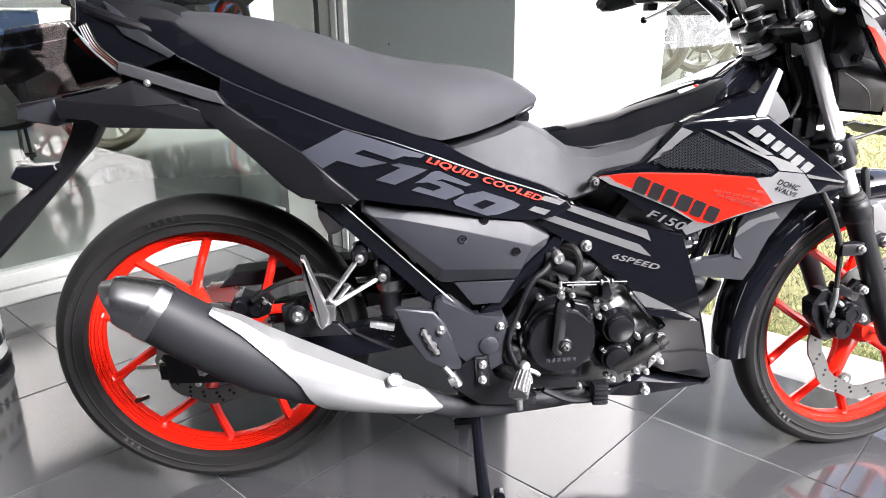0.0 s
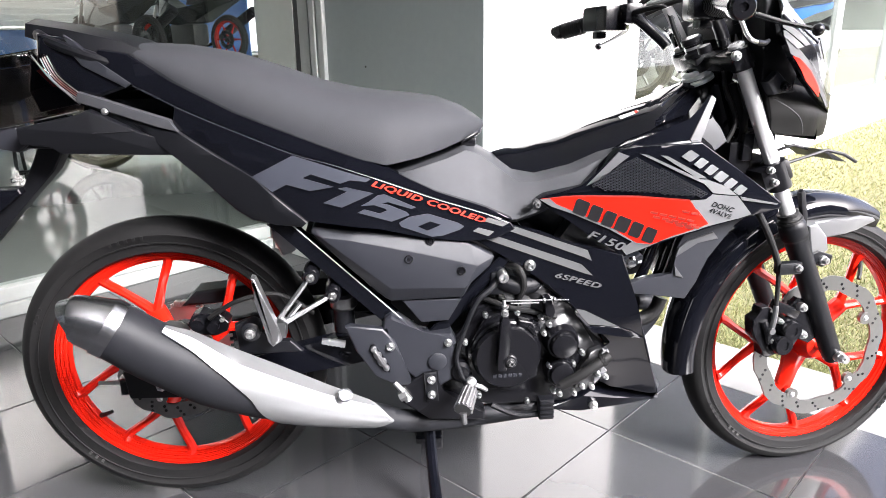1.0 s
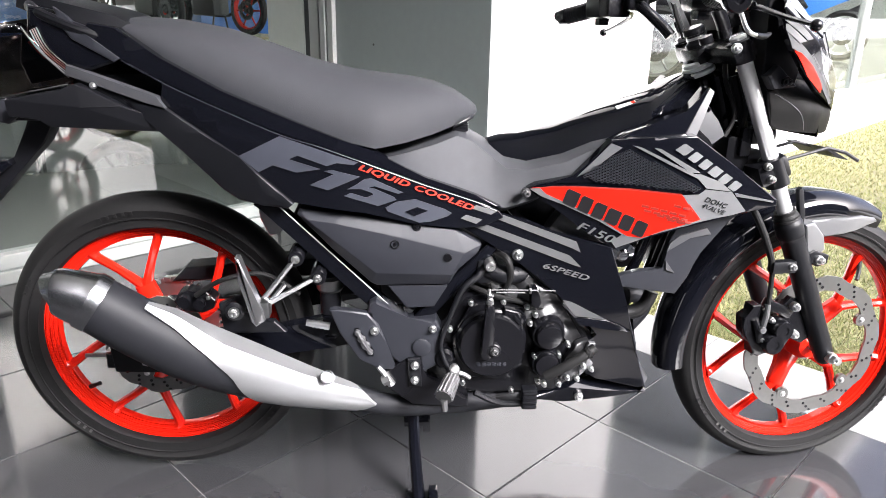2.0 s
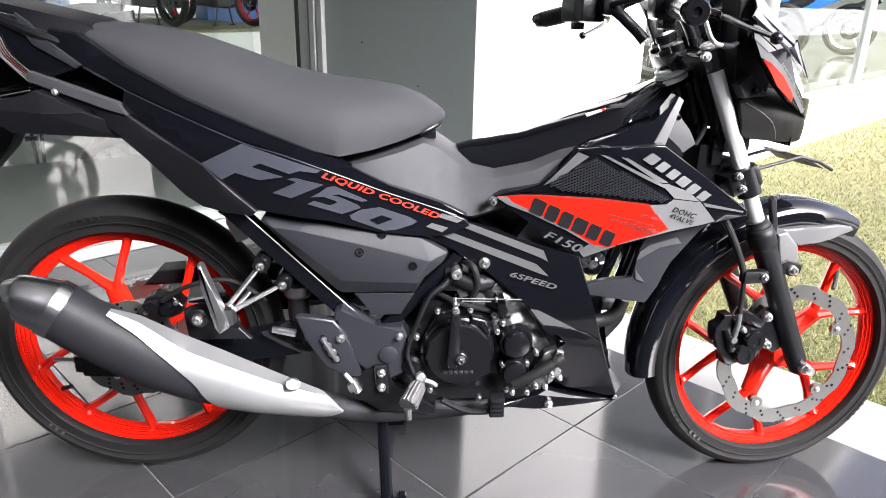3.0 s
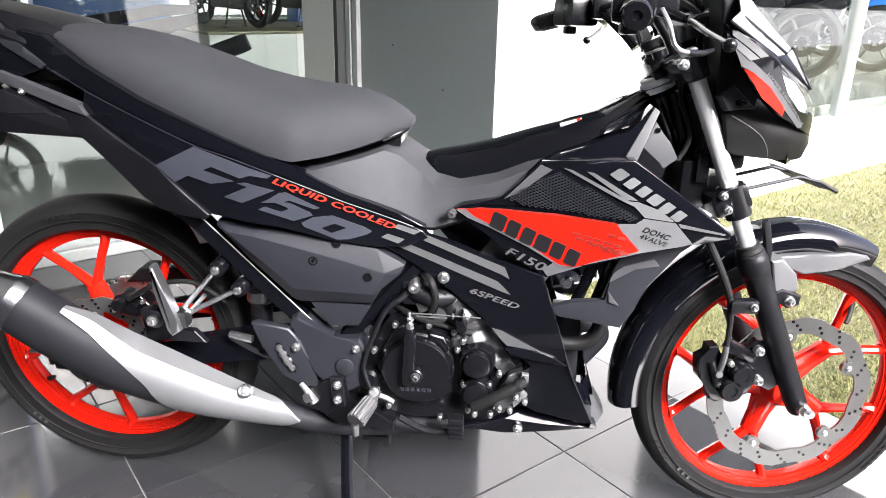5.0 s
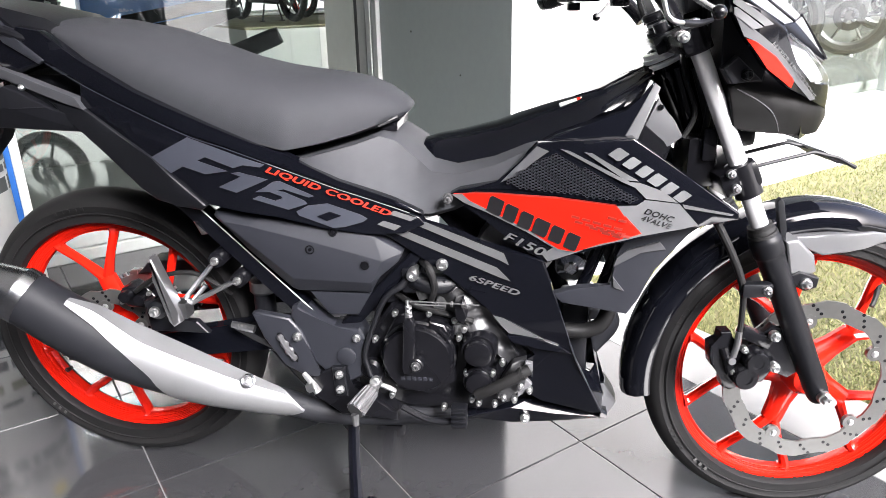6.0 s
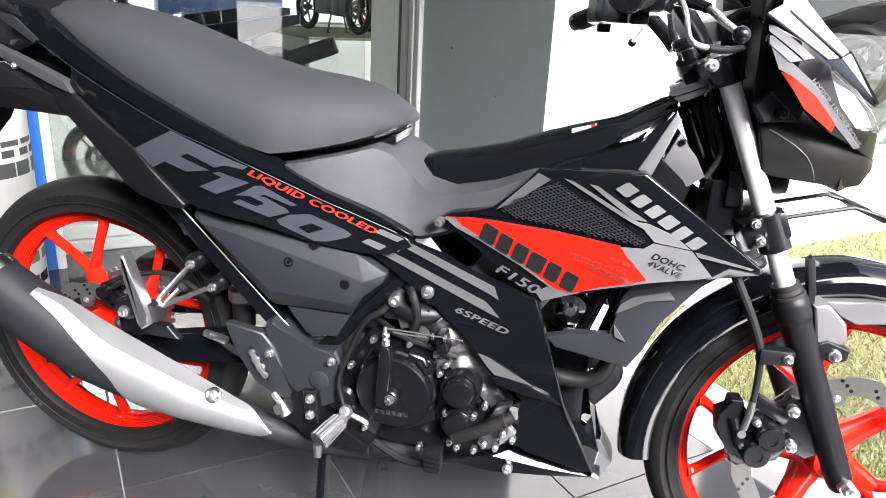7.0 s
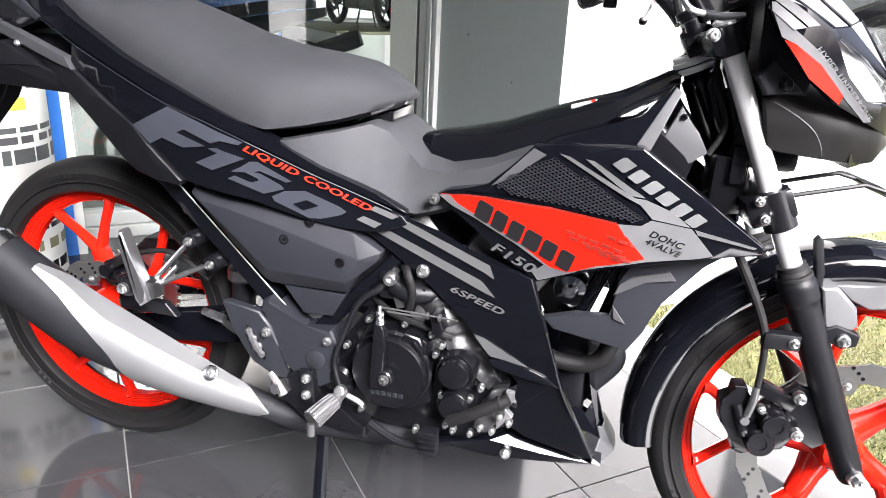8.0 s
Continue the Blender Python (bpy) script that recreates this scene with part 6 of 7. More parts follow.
# handlebar, grips, levers, switches
for s in (-1, 1):
    bm = bmesh.new()
    tube(bm, [(0.862, s * 0.335, 0.906), (0.90, s * 0.22, 0.920), (0.945, s * 0.14, 0.925), (0.985, s * 0.11, 0.89), (1.005, s * 0.095, 0.865)], 0.011, 12)
    hb = steer("handlebar", bm, ENGB, None, "black clip-on handlebar")
    bm = bmesh.new()
    a, b = Vector((0.874, s * (0.325 if s < 0 else 0.305), 0.906)), Vector((0.906, s * 0.205, 0.919))
    tube(bm, [a, a.lerp(b, 0.05), a.lerp(b, 0.5), a.lerp(b, 0.95), b], [0.015, 0.0165, 0.0155, 0.0165, 0.0195], 16, 3)
    gp = steer("grip", bm, RUBBER, hb, "black ribbed rubber grip")
    for i in range(12):
        steer("grip_ring", lathe(bmesh.new(), [(0.0150, -0.0016), (0.0172, -0.001), (0.0172, 0.001), (0.0150, 0.0016)], a.lerp(b, 0.1 + i * 0.065), b - a, 16), RUBBER, gp)
    bm = bmesh.new()
    d = (a - b).normalized()
    lathe(bm, [(0.0, -0.004), (0.017, -0.004), (0.0175, 0.002), (0.0175, 0.018), (0.015, 0.022), (0.006, 0.022), (0.005, 0.019), (0.0, 0.019)], a, d, 22)
    steer("bar_end", bm, ENGB, hb, "black bar end weight" if s < 0 else "")
    bm = bmesh.new()
    box(bm, (-0.030, -0.040, -0.028), (0.028, 0.036, 0.023), 0.011, Matrix.Translation((0.912, s * 0.185, 0.925)) @ Matrix.Rotation(radians(s * 17), 4, "Z"))
    box(bm, (-0.012, -0.012, -0.038), (0.010, 0.012, -0.02), 0.004, Matrix.Translation((0.905, s * 0.19, 0.922)))
    steer("switch_housing", bm, ENGB, hb, "black switch housing")
    bm = bmesh.new()
    tube(bm, [(0.945, s * 0.165, 0.918), (0.975, s * 0.21, 0.905), (0.978, s * 0.28, 0.888), (0.976, s * 0.35, 0.875)], [0.008, 0.0066, 0.0052, 0.0046], 10, 5, 0.7)
    lathe(bm, [(0.0082 * math.sin(k * math.pi / 10), -0.0082 * math.cos(k * math.pi / 10)) for k in range(11)], (0.976, s * 0.354, 0.874), (0, 0, 1), 18)
    steer("lever", bm, ENGB, hb, "black ball-ended lever")
    bm = bmesh.new()
    box(bm, (-0.02, -0.03, -0.02), (0.025, 0.03, 0.02), 0.008, Matrix.Translation((0.95, s * 0.155, 0.93)))
    tube(bm, [(0.95, s * 0.15, 0.95), (0.95, s * 0.16, 0.99), (0.94, s * 0.19, 1.04)], [0.007, 0.006, 0.006], 10)
    steer("mirror_stem", bm, ENGB, hb)
bm = bmesh.new()
tube(bm, [(0.946, -0.196, 0.918), (0.952, -0.214, 0.898), (0.955, -0.228, 0.876), (0.960, -0.231, 0.868), (0.970, -0.227, 0.864), (0.980, -0.221, 0.863)], [0.0030, 0.0033, 0.0034, 0.0034, 0.0034, 0.0034], 12)
steer("cable_boot", tube(bmesh.new(), [(0.978, -0.222, 0.863), (0.990, -0.214, 0.862), (1.004, -0.205, 0.862), (1.028, -0.18, 0.866)], [0.0042, 0.0046, 0.0044, 0.003], 12), MATTE, None, "black rubber cable boot")
steer("throttle_guide", bm, STEEL, None, "bent steel throttle cable guide")
for pts in ([(0.95, -0.14, 0.935), (1.0, -0.10, 0.965), (1.06, -0.03, 0.93), (1.08, 0.0, 0.86)], [(0.95, 0.15, 0.935), (1.0, 0.09, 0.97), (1.07, 0.02, 0.94), (1.09, -0.02, 0.87)], [(0.96, 0.15, 0.92), (1.02, 0.06, 0.95), (1.06, -0.05, 0.91), (1.07, -0.06, 0.84)], [(0.945, 0.13, 0.93), (0.975, 0.06, 0.935), (0.985, 0.03, 0.89), (0.995, 0.02, 0.86)]):
    bm = bmesh.new()
    tube(bm, pts, 0.0055, 8)
    steer("control_cable", bm, RUBBER)
bm = bmesh.new()
loft(bm, [[(0.968, 0.04, 0.932), (0.978, 0.036, 0.936), (0.980, 0.056, 0.936), (0.970, 0.06, 0.932)], [(1.005, 0.04, 0.872), (1.015, 0.036, 0.876), (1.017, 0.056, 0.876), (1.007, 0.06, 0.872)]])
steer("bar_riser", bm, STEEL)
bm = bmesh.new()
lathe(bm, [(0.0, -0.006), (0.021, -0.006), (0.021, 0.008), (0.016, 0.011), (0.016, 0.024), (0.019, 0.025), (0.019, 0.033), (0.016, 0.036), (0.0, 0.036)], (1.012, 0.0, 0.846), RAKE, 22)
lathe(bm, [(0.0, 0.0), (0.012, 0.0), (0.012, 0.012), (0.0, 0.014)], (1.002, -0.045, 0.852), RAKE, 14)
lock = steer("ignition_lock", bm, ENGB, None, "black ignition lock")
steer("lock_ring", lathe(bmesh.new(), [(0.0150, 0.0), (0.0168, 0.001), (0.0168, 0.005), (0.0150, 0.006)], Vector((1.012, 0.0, 0.846)) + RAKE * 0.015, RAKE, 22), STEEL, lock)
bm = bmesh.new()
plate(bm, [(1.03, 0.874), (1.05, 0.882), (1.11, 0.905), (1.14, 0.93), (1.12, 0.935), (1.05, 0.917), (1.025, 0.90)], -0.06, 0.12, 0.012)
steer("instrument_housing", bm, MATTE, None, "black instrument housing")

# headlight cowl
CW = interp([(1.03, 0.170), (1.06, 0.176), (1.09, 0.176), (1.11, 0.168), (1.15, 0.148), (1.19, 0.122), (1.235, 0.085), (1.265, 0.045)])


def cowl(extra=0.0):
    return lambda x, z: -CW(x) + max(0.0, z - 0.86) * 0.06 + max(0.0, 0.75 - z) * 0.2 + extra


CS = [(1.045, 0.902), (1.053, 0.892), (1.056, 0.876), (1.062, 0.863), (1.075, 0.843), (1.107, 0.806), (1.15, 0.776), (1.22, 0.747), (1.256, 0.733), (1.253, 0.772), (1.228, 0.776), (1.198, 0.775), (1.163, 0.803), (1.136, 0.843), (1.142, 0.850), (1.134, 0.857), (1.10, 0.8745)]
CHIN = [(1.080, 0.776), (1.10, 0.780), (1.13, 0.798), (1.165, 0.79), (1.224, 0.760), (1.262, 0.735), (1.264, 0.722), (1.242, 0.701), (1.222, 0.699), (1.165, 0.705), (1.112, 0.710), (1.095, 0.718)]
INN = [(1.058, 0.94), (1.085, 0.94), (1.10, 0.87), (1.135, 0.81), (1.13, 0.78), (1.08, 0.776), (1.068, 0.80), (1.066, 0.856), (1.063, 0.899)]
LENSO = [(1.137, 0.843), (1.146, 0.848), (1.187, 0.825), (1.224, 0.798), (1.250, 0.776), (1.228, 0.777), (1.199, 0.776), (1.164, 0.803)]
chin_w = interp([(1.05, -0.120), (1.15, -0.120), (1.19, -0.112), (1.235, -0.085), (1.265, -0.047)])
cside = None
for s in (-1, 1):
    ob = steer("headlight_cowl", plate(bmesh.new(), CS, cowl(), 0.014, 0.004, 0.02, s > 0), GLOSS, None, "gloss black headlight cowl with grey and red film")
    cside = cside or ob
    steer("cowl_inner", plate(bmesh.new(), INN, lambda x, z: -0.118, 0.05, 0.006, 0.03, s > 0), MATTE, None, "matte black inner cowl")
    steer("cowl_bracket", plate(bmesh.new(), [(1.066, 0.800), (1.085, 0.818), (1.122, 0.784), (1.08, 0.779)], lambda x, z: -0.135, 0.02, 0.004, 0.0, s > 0), SATIN)
    steer("cowl_chin", plate(bmesh.new(), CHIN, lambda x, z: chin_w(x) + max(0.0, 0.74 - z) * 0.25 + max(0.0, z - 0.74 - (1.20 - x) * 0.35) * 0.35, 0.03, 0.004, 0.012, s > 0), CHINP, None, "worn matte dark chin of the headlight cowl", 22)
    # pale tube paints the highlight that runs along the chin's crease
    bm = bmesh.new()
    tube(bm, [(x, s * (-chin_w(x) - max(0.0, 0.74 - z) * 0.25 - max(0.0, z - 0.74 - (1.20 - x) * 0.35) * 0.35 + 0.0002), z) for x, z in ((1.094, 0.771), (1.108, 0.764), (1.128, 0.753), (1.146, 0.739), (1.158, 0.723), (1.164, 0.709))], [0.0008, 0.0011, 0.0009, 0.0007, 0.0006, 0.0004], 6)
    steer("chin_crease", bm, GREYW, None, "thin crease line with its highlight painted in")
    steer("headlamp_reflector", plate(bmesh.new(), LENSO, cowl(0.020), 0.01, 0.003, 0.02, s > 0), LAMPW, None, "chromed headlamp reflector, its sky reflection painted pale")
    ln = steer("headlamp_lens", plate(bmesh.new(), LENSO, cowl(0.0), 0.003, 0.002, 0.02, s > 0), LENS, None, "clear headlamp lens")
    ln.visible_shadow = False
ob = bolt(cside, (1.099, -0.140, 0.792), 0.0085, ENGB)
ob.matrix_basis = STEER


def cowl_film(name, outline, material, extra=0.0, label=""):
    return part(name, plate(bmesh.new(), outline, cowl(-0.0012 + extra), 0.001, 0.0, 0.02), material, cside, label, smooth=60, at=STEER)


cowl_film("grey_film", [(1.057, 0.876), (1.063, 0.868), (1.08, 0.857), (1.124, 0.829), (1.158, 0.799), (1.214, 0.754), (1.202, 0.753), (1.165, 0.781), (1.125, 0.817), (1.089, 0.838), (1.073, 0.845)], GREY)
cowl_film("red_film", [(1.076, 0.842), (1.089, 0.838), (1.125, 0.817), (1.162, 0.784), (1.158, 0.774), (1.112, 0.802)], REDG, -0.0012, "red film")
cowl_film("silver_film", [(1.054, 0.894), (1.061, 0.893), (1.114, 0.8595), (1.100, 0.8570), (1.055, 0.8865)], SILVERG, -0.0012)
cowl_film("silver_film", [(1.0565, 0.8815), (1.060, 0.8815), (1.098, 0.856), (1.084, 0.853), (1.0575, 0.8725)], SILVERG, -0.0012)
ob = lettering("lettering", "HYPER UNDERBONE", 0.0100, on_side(1.163, -0.14, 0.7965, -39.8), SILVERG, cside, "silver lettering", 0.125, cowl())
ob.matrix_basis = STEER
rows = [(0.695, 1.240, 0.06), (0.715, 1.263, 0.05), (0.745, 1.261, 0.05), (0.776, 1.255, 0.05)]
bm = bmesh.new()
loft(bm, [[(1.20, -0.10, z), (x - 0.012, -w, z), (x, -w * 0.4, z), (x, w * 0.4, z), (x - 0.012, w, z), (1.20, 0.10, z)] for z, x, w in rows])
steer("cowl_nose_piece", bm, GLOSS)
bm = bmesh.new()
loft(bm, [[(1.15, -0.05, z), (x - 0.012, -w, z), (x, -w * 0.4, z), (x, w * 0.4, z), (x - 0.012, w, z), (1.15, 0.05, z)] for z, x, w in ((0.777, 1.254, 0.05), (0.80, 1.236, 0.06), (0.825, 1.205, 0.07), (0.85, 1.165, 0.08))])
steer("headlamp_bowl", bm, LAMPW, None, "chromed headlamp bowl, its sky reflection painted pale")
VIS = {"m": (1.046, -0.185, 0.904), "s": (1.134, -0.149, 0.8585), "b": (1.158, -0.130, 0.862), "c": (1.088, -0.130, 0.912), "e": (1.075, -0.148, 0.919), "p": (1.116, -0.106, 0.926), "q": (1.148, -0.108, 0.894), "r": (1.174, -0.111, 0.870),
       "u": (1.080, -0.105, 0.968), "v": (1.098, 0.0, 0.985), "w": (1.130, 0.0, 0.940), "x": (1.166, 0.0, 0.905), "y": (1.196, 0.0, 0.876)}
VISF = [("m", "s", "b", "c", "e"), ("c", "b", "r", "q", "p"), ("e", "c", "p", "u"), ("p", "q", "x", "w"), ("q", "r", "y", "x"), ("u", "p", "w", "v")]
LIP = {"s": (1.134, -0.150, 0.8580), "l": (1.143, -0.150, 0.846), "b": (1.159, -0.131, 0.8615), "k": (1.176, -0.112, 0.869), "t": (1.246, -0.052, 0.808), "d": (1.238, -0.060, 0.800), "n": (1.258, 0.0, 0.812), "y": (1.198, 0.0, 0.875)}
LIPF = [("s", "l", "d", "t", "b")]
BROWF = [("b", "t", "k"), ("k", "t", "n", "y")]
BROW = {k: LIP[k] for k in ("b", "t", "k", "n", "y")}
for far in (False, True):
    ob = facets("visor", VIS, VISF, VISOR, bike, "silver grey faceted fly screen", 0.004, far)
    ob.matrix_basis = STEER
    lip = facets("visor_lip", LIP, LIPF, GLOSS, bike, "gloss black lip of the fly screen", 0.004, far)
    lip.matrix_basis = STEER
    brow = facets("visor_brow", BROW, BROWF, VISOR, bike, "silver grey brow over the headlamp", 0.004, far)
    brow.matrix_basis = STEER
    for pts, r in (((VIS["c"], VIS["b"]), 0.0022), ((VIS["m"], VIS["s"]), 0.0018), ((VIS["r"], LIP["t"]), 0.0020)):
        bm = bmesh.new()
        tube(bm, [(x, -y + 0.001 if far else y - 0.001, z + 0.0005) for x, y, z in pts], r, 6)
        steer("visor_crease", bm, GLOSS, ob)

# front fender with stays
bm = bmesh.new()
rings = []
for k in range(41):
    a = radians(188 - k * (188 - 62) / 40)
    r = 0.303 - 0.012 * max(0, (k - 30) / 10)
    w = float(np.interp(k, [0, 6, 20, 34, 40], [0.036, 0.045, 0.052, 0.050, 0.026]))
    c = Vector((math.cos(a), 0, math.sin(a)))
    prof = [(w, -0.030), (w * 0.97, -0.008), (w * 0.7, 0.004), (w * 0.35, 0.010), (0, 0.011), (-w * 0.35, 0.010), (-w * 0.7, 0.004), (-w * 0.97, -0.008), (-w, -0.030)]
    outer = [FRONT + c * (r + h) + Vector((0, y, 0)) for y, h in prof]
    inner = [FRONT + c * (r + h - 0.004) + Vector((0, y * 0.95, 0)) for y, h in prof[::-1]]
    rings.append(outer + inner)
loft(bm, rings)
fd = steer("front_fender", bm, GLOSS, None, "gloss black front fender", 50)
bm = bmesh.new()
FB = [(1.199, 0.538), (1.221, 0.541), (1.252, 0.512), (1.260, 0.484), (1.246, 0.477), (1.213, 0.484)]
plate(bm, FB, lambda x, z: -0.112 + (x - 0.19 - 1) * 0.25, 0.04, 0.006)
steer("fender_bracket", bm, MARKS, fd, "silver fender bracket")
bm = bmesh.new()
plate(bm, [(1.214, 0.483), (1.227, 0.489), (1.259, 0.478), (1.257, 0.462), (1.238, 0.456), (1.221, 0.465)], -0.108, 0.03, 0.004)
steer("bracket_foot", bm, MATTE, fd)
ob = bolt(fd, (1.238, -0.110, 0.470), 0.0095, STEEL, (0.1, -1, 0), 0.010)
ob.matrix_basis = STEER
bm = bmesh.new()
plate(bm, [(1.232, 0.532), (1.296, 0.536), (1.368, 0.535), (1.406, 0.527), (1.415, 0.519), (1.353, 0.508), (1.282, 0.500), (1.258, 0.510)], lambda x, z: -0.062 + max(0, x - 1.32) * 0.3, 0.02, 0.004, 0.03)
steer("fender_side", bm, MARKS, fd, "grey fender side panel")
bm = bmesh.new()
plate(bm, [(1.181, 0.600), (1.186, 0.606), (1.192, 0.600), (1.201, 0.556), (1.203, 0.532), (1.193, 0.540)], -0.10, 0.010, 0.003)
steer("reflector_stay", bm, MATTE, fd)
# caliper, bracket, hose
bm = bmesh.new()
plate(bm, [(1.100, 0.347), (1.098, 0.366), (1.112, 0.374), (1.114, 0.388), (1.130, 0.389), (1.136, 0.372), (1.151, 0.352), (1.178, 0.352), (1.195, 0.346), (1.203, 0.322), (1.190, 0.300), (1.155, 0.292), (1.138, 0.285), (1.125, 0.291), (1.123, 0.309), (1.103, 0.331)], -0.112, 0.026, 0.003)
for x, z in ((1.154, 0.316), (1.170, 0.343)):
    lathe(bm, [(0.0195, -0.03), (0.0195, 0.0), (0.0175, 0.003), (0.009, 0.003), (0.008, 0.001), (0.0, 0.001)], (x, -0.132, z), (0, -1, 0), 24)
box(bm, (-0.026, -0.012, -0.010), (0.030, 0.012, 0.010), 0.005, Matrix.Translation((1.170, -0.10, 0.378)) @ Matrix.Rotation(radians(25), 4, "Y"))
tube(bm, [(1.12, -0.112, 0.362), (1.128, -0.116, 0.340), (1.135, -0.113, 0.318)], 0.0075, 10)
cal = steer("brake_caliper", bm, ENGB, None, "black two-piston brake caliper")
bm = bmesh.new()
plate(bm, [(1.183, 0.378), (1.200, 0.396), (1.235, 0.385), (1.25, 0.31), (1.235, 0.300), (1.195, 0.318)], -0.10, 0.014, 0.004)
steer("caliper_bracket", bm, ENGB, cal)
for x, z, r in ((1.198, 0.383, 0.0090), (1.204, 0.328, 0.0090), (1.152, 0.360, 0.0062), (1.135, 0.323, 0.0060)):
    ob = bolt(cal, (x, -0.118, z), r)
    ob.matrix_basis = STEER
bm = bmesh.new()
tube(bm, [(1.06, -0.09, 0.62), (1.095, -0.112, 0.56), (1.128, -0.115, 0.495), (1.140, -0.115, 0.455), (1.142, -0.115, 0.41), (1.140, -0.118, 0.382)], [0.0058, 0.0064, 0.0062, 0.0050, 0.0046, 0.0044], 10)
hs = steer("brake_hose", bm, RUBBER, None, "black rubber brake hose")
bm = bmesh.new()
tube(bm, [(1.140, -0.118, 0.392), (1.138, -0.12, 0.372), (1.133, -0.122, 0.350)], [0.0048, 0.0054, 0.005], 10)
lathe(bm, [(0.0, -0.004), (0.0062, -0.004), (0.0062, 0.008), (0.0, 0.008)], (1.130, -0.121, 0.345), (0, -1, 0), 10)
steer("banjo_fitting", bm, ALU, hs)
bm = bmesh.new()
box(bm, (1.135, -0.125, 0.452), (1.182, -0.105, 0.475), 0.004)
steer("hose_clip", bm, MATTE, hs)
ob = bolt(hs, (1.172, -0.127, 0.465), 0.0075)
ob.matrix_basis = STEER
# number plate holder rods
bm = bmesh.new()
tube(bm, [(1.14, -0.045, 0.655), (1.225, -0.045, 0.676), (1.262, -0.045, 0.667), (1.29, -0.045, 0.652)], 0.0032, 8, 1)
tube(bm, [(1.14, 0.045, 0.655), (1.225, 0.045, 0.676), (1.262, 0.045, 0.667), (1.29, 0.045, 0.652)], 0.0032, 8, 1)
plate(bm, [(1.248, 0.672), (1.262, 0.670), (1.31, 0.645), (1.285, 0.650)], -0.055, 0.11, 0.0005)
steer("plate_holder", bm, MATTE, None, "thin black wire plate holder")
bm = bmesh.new()
box(bm, (1.10, -0.05, 0.675), (1.16, 0.05, 0.71), 0.012)
steer("horn_cover", bm, ENGB)


# ---- things beside the motorcycle and inside the showroom ----
def grid_at(u, w, z=0.0, turn=0.0):
    return GRID @ Matrix.Translation((u, w, z)) @ Matrix.Rotation(radians(turn), 4, "Z")


def display_drum(u, w):
    """A white printed display drum."""
    drum = new("display_drum")
    drum.matrix_basis = grid_at(u, w)
    tagged(drum, "white printed promotional display drum on the tiles", "display stand")
    m = grid_at(u, w)
    bm = bmesh.new()
    lathe(bm, [(0.0, 0.012), (0.165, 0.012), (0.168, 0.02), (0.168, 1.15), (0.16, 1.16), (0.0, 1.16)], (0, 0, 0), (0, 0, 1), 48)
    part("drum_body", bm, PRINT, drum, "white printed body", at=m)
    bm = bmesh.new()
    lathe(bm, [(0.0, 0.0), (0.172, 0.0), (0.175, 0.006), (0.175, 0.03), (0.170, 0.036)], (0, 0, 0), (0, 0, 1), 48)
    part("base_ring", bm, ENGB, drum, at=m)
    def print_bar(t0, t1, z0, z1, mt):
        n = max(1, int((t1 - t0) / 0.06))
        bm = bmesh.new()
        loft(bm, [[(r * math.cos(t), r * math.sin(t), z) for r, z in ((0.1675, z0), (0.1688, z0), (0.1688, z1), (0.1675, z1))] for t in [t0 + (t1 - t0) * k / n for k in range(n + 1)]])
        part("print_bar", bm, mt, drum, smooth=0, at=m)

    for z0, z1, mt in ((0.07, 0.10, ENGB), (0.14, 0.17, WOODM), (0.20, 0.215, ENGB), (0.40, 0.44, FRAMED), (0.455, 0.475, GREY), (0.485, 0.50, FRAMED), (0.60, 0.63, GREY)):
        rr = np.random.RandomState(int(z0 * 1000))
        a = 3.0
        while a < 6.1:
            d = 0.08 + rr.rand() * 0.3
            print_bar(a, a + d, z0, z1, mt)
            a += d + 0.03 + rr.rand() * 0.12
    for k in range(4, 8):
        print_bar(k * 0.75, k * 0.75 + 0.26, 0.545, 0.578, YELLOWG)
    return drum


display_drum(-0.27, 0.93)


def banner(u, w):
    """A slim upright frame with a blue and a white edge."""
    b = new("banner_frame")
    b.matrix_basis = grid_at(u, w)
    tagged(b, "upright banner frame with blue and white edges", "banner")
    m = grid_at(u, w)
    part("blue_edge", box(bmesh.new(), (-0.022, -0.012, 0.0), (0.022, 0.012, 1.6), 0.004), BLUEP, b, "blue edge strip", at=m)
    part("white_edge", box(bmesh.new(), (0.0225, -0.008, 0.0), (0.05, 0.008, 1.6), 0.003), PRINT, b, "white edge strip", at=m)
    part("banner_sheet", box(bmesh.new(), (-0.62, 0.004, 0.1), (-0.023, 0.008, 1.6), 0.0), PRINT, b, at=m)
    part("foot", box(bmesh.new(), (-0.62, -0.06, 0.0), (-0.024, 0.06, 0.018), 0.004), ENGB, b, at=m)
    return b


banner(-0.10, 1.16)


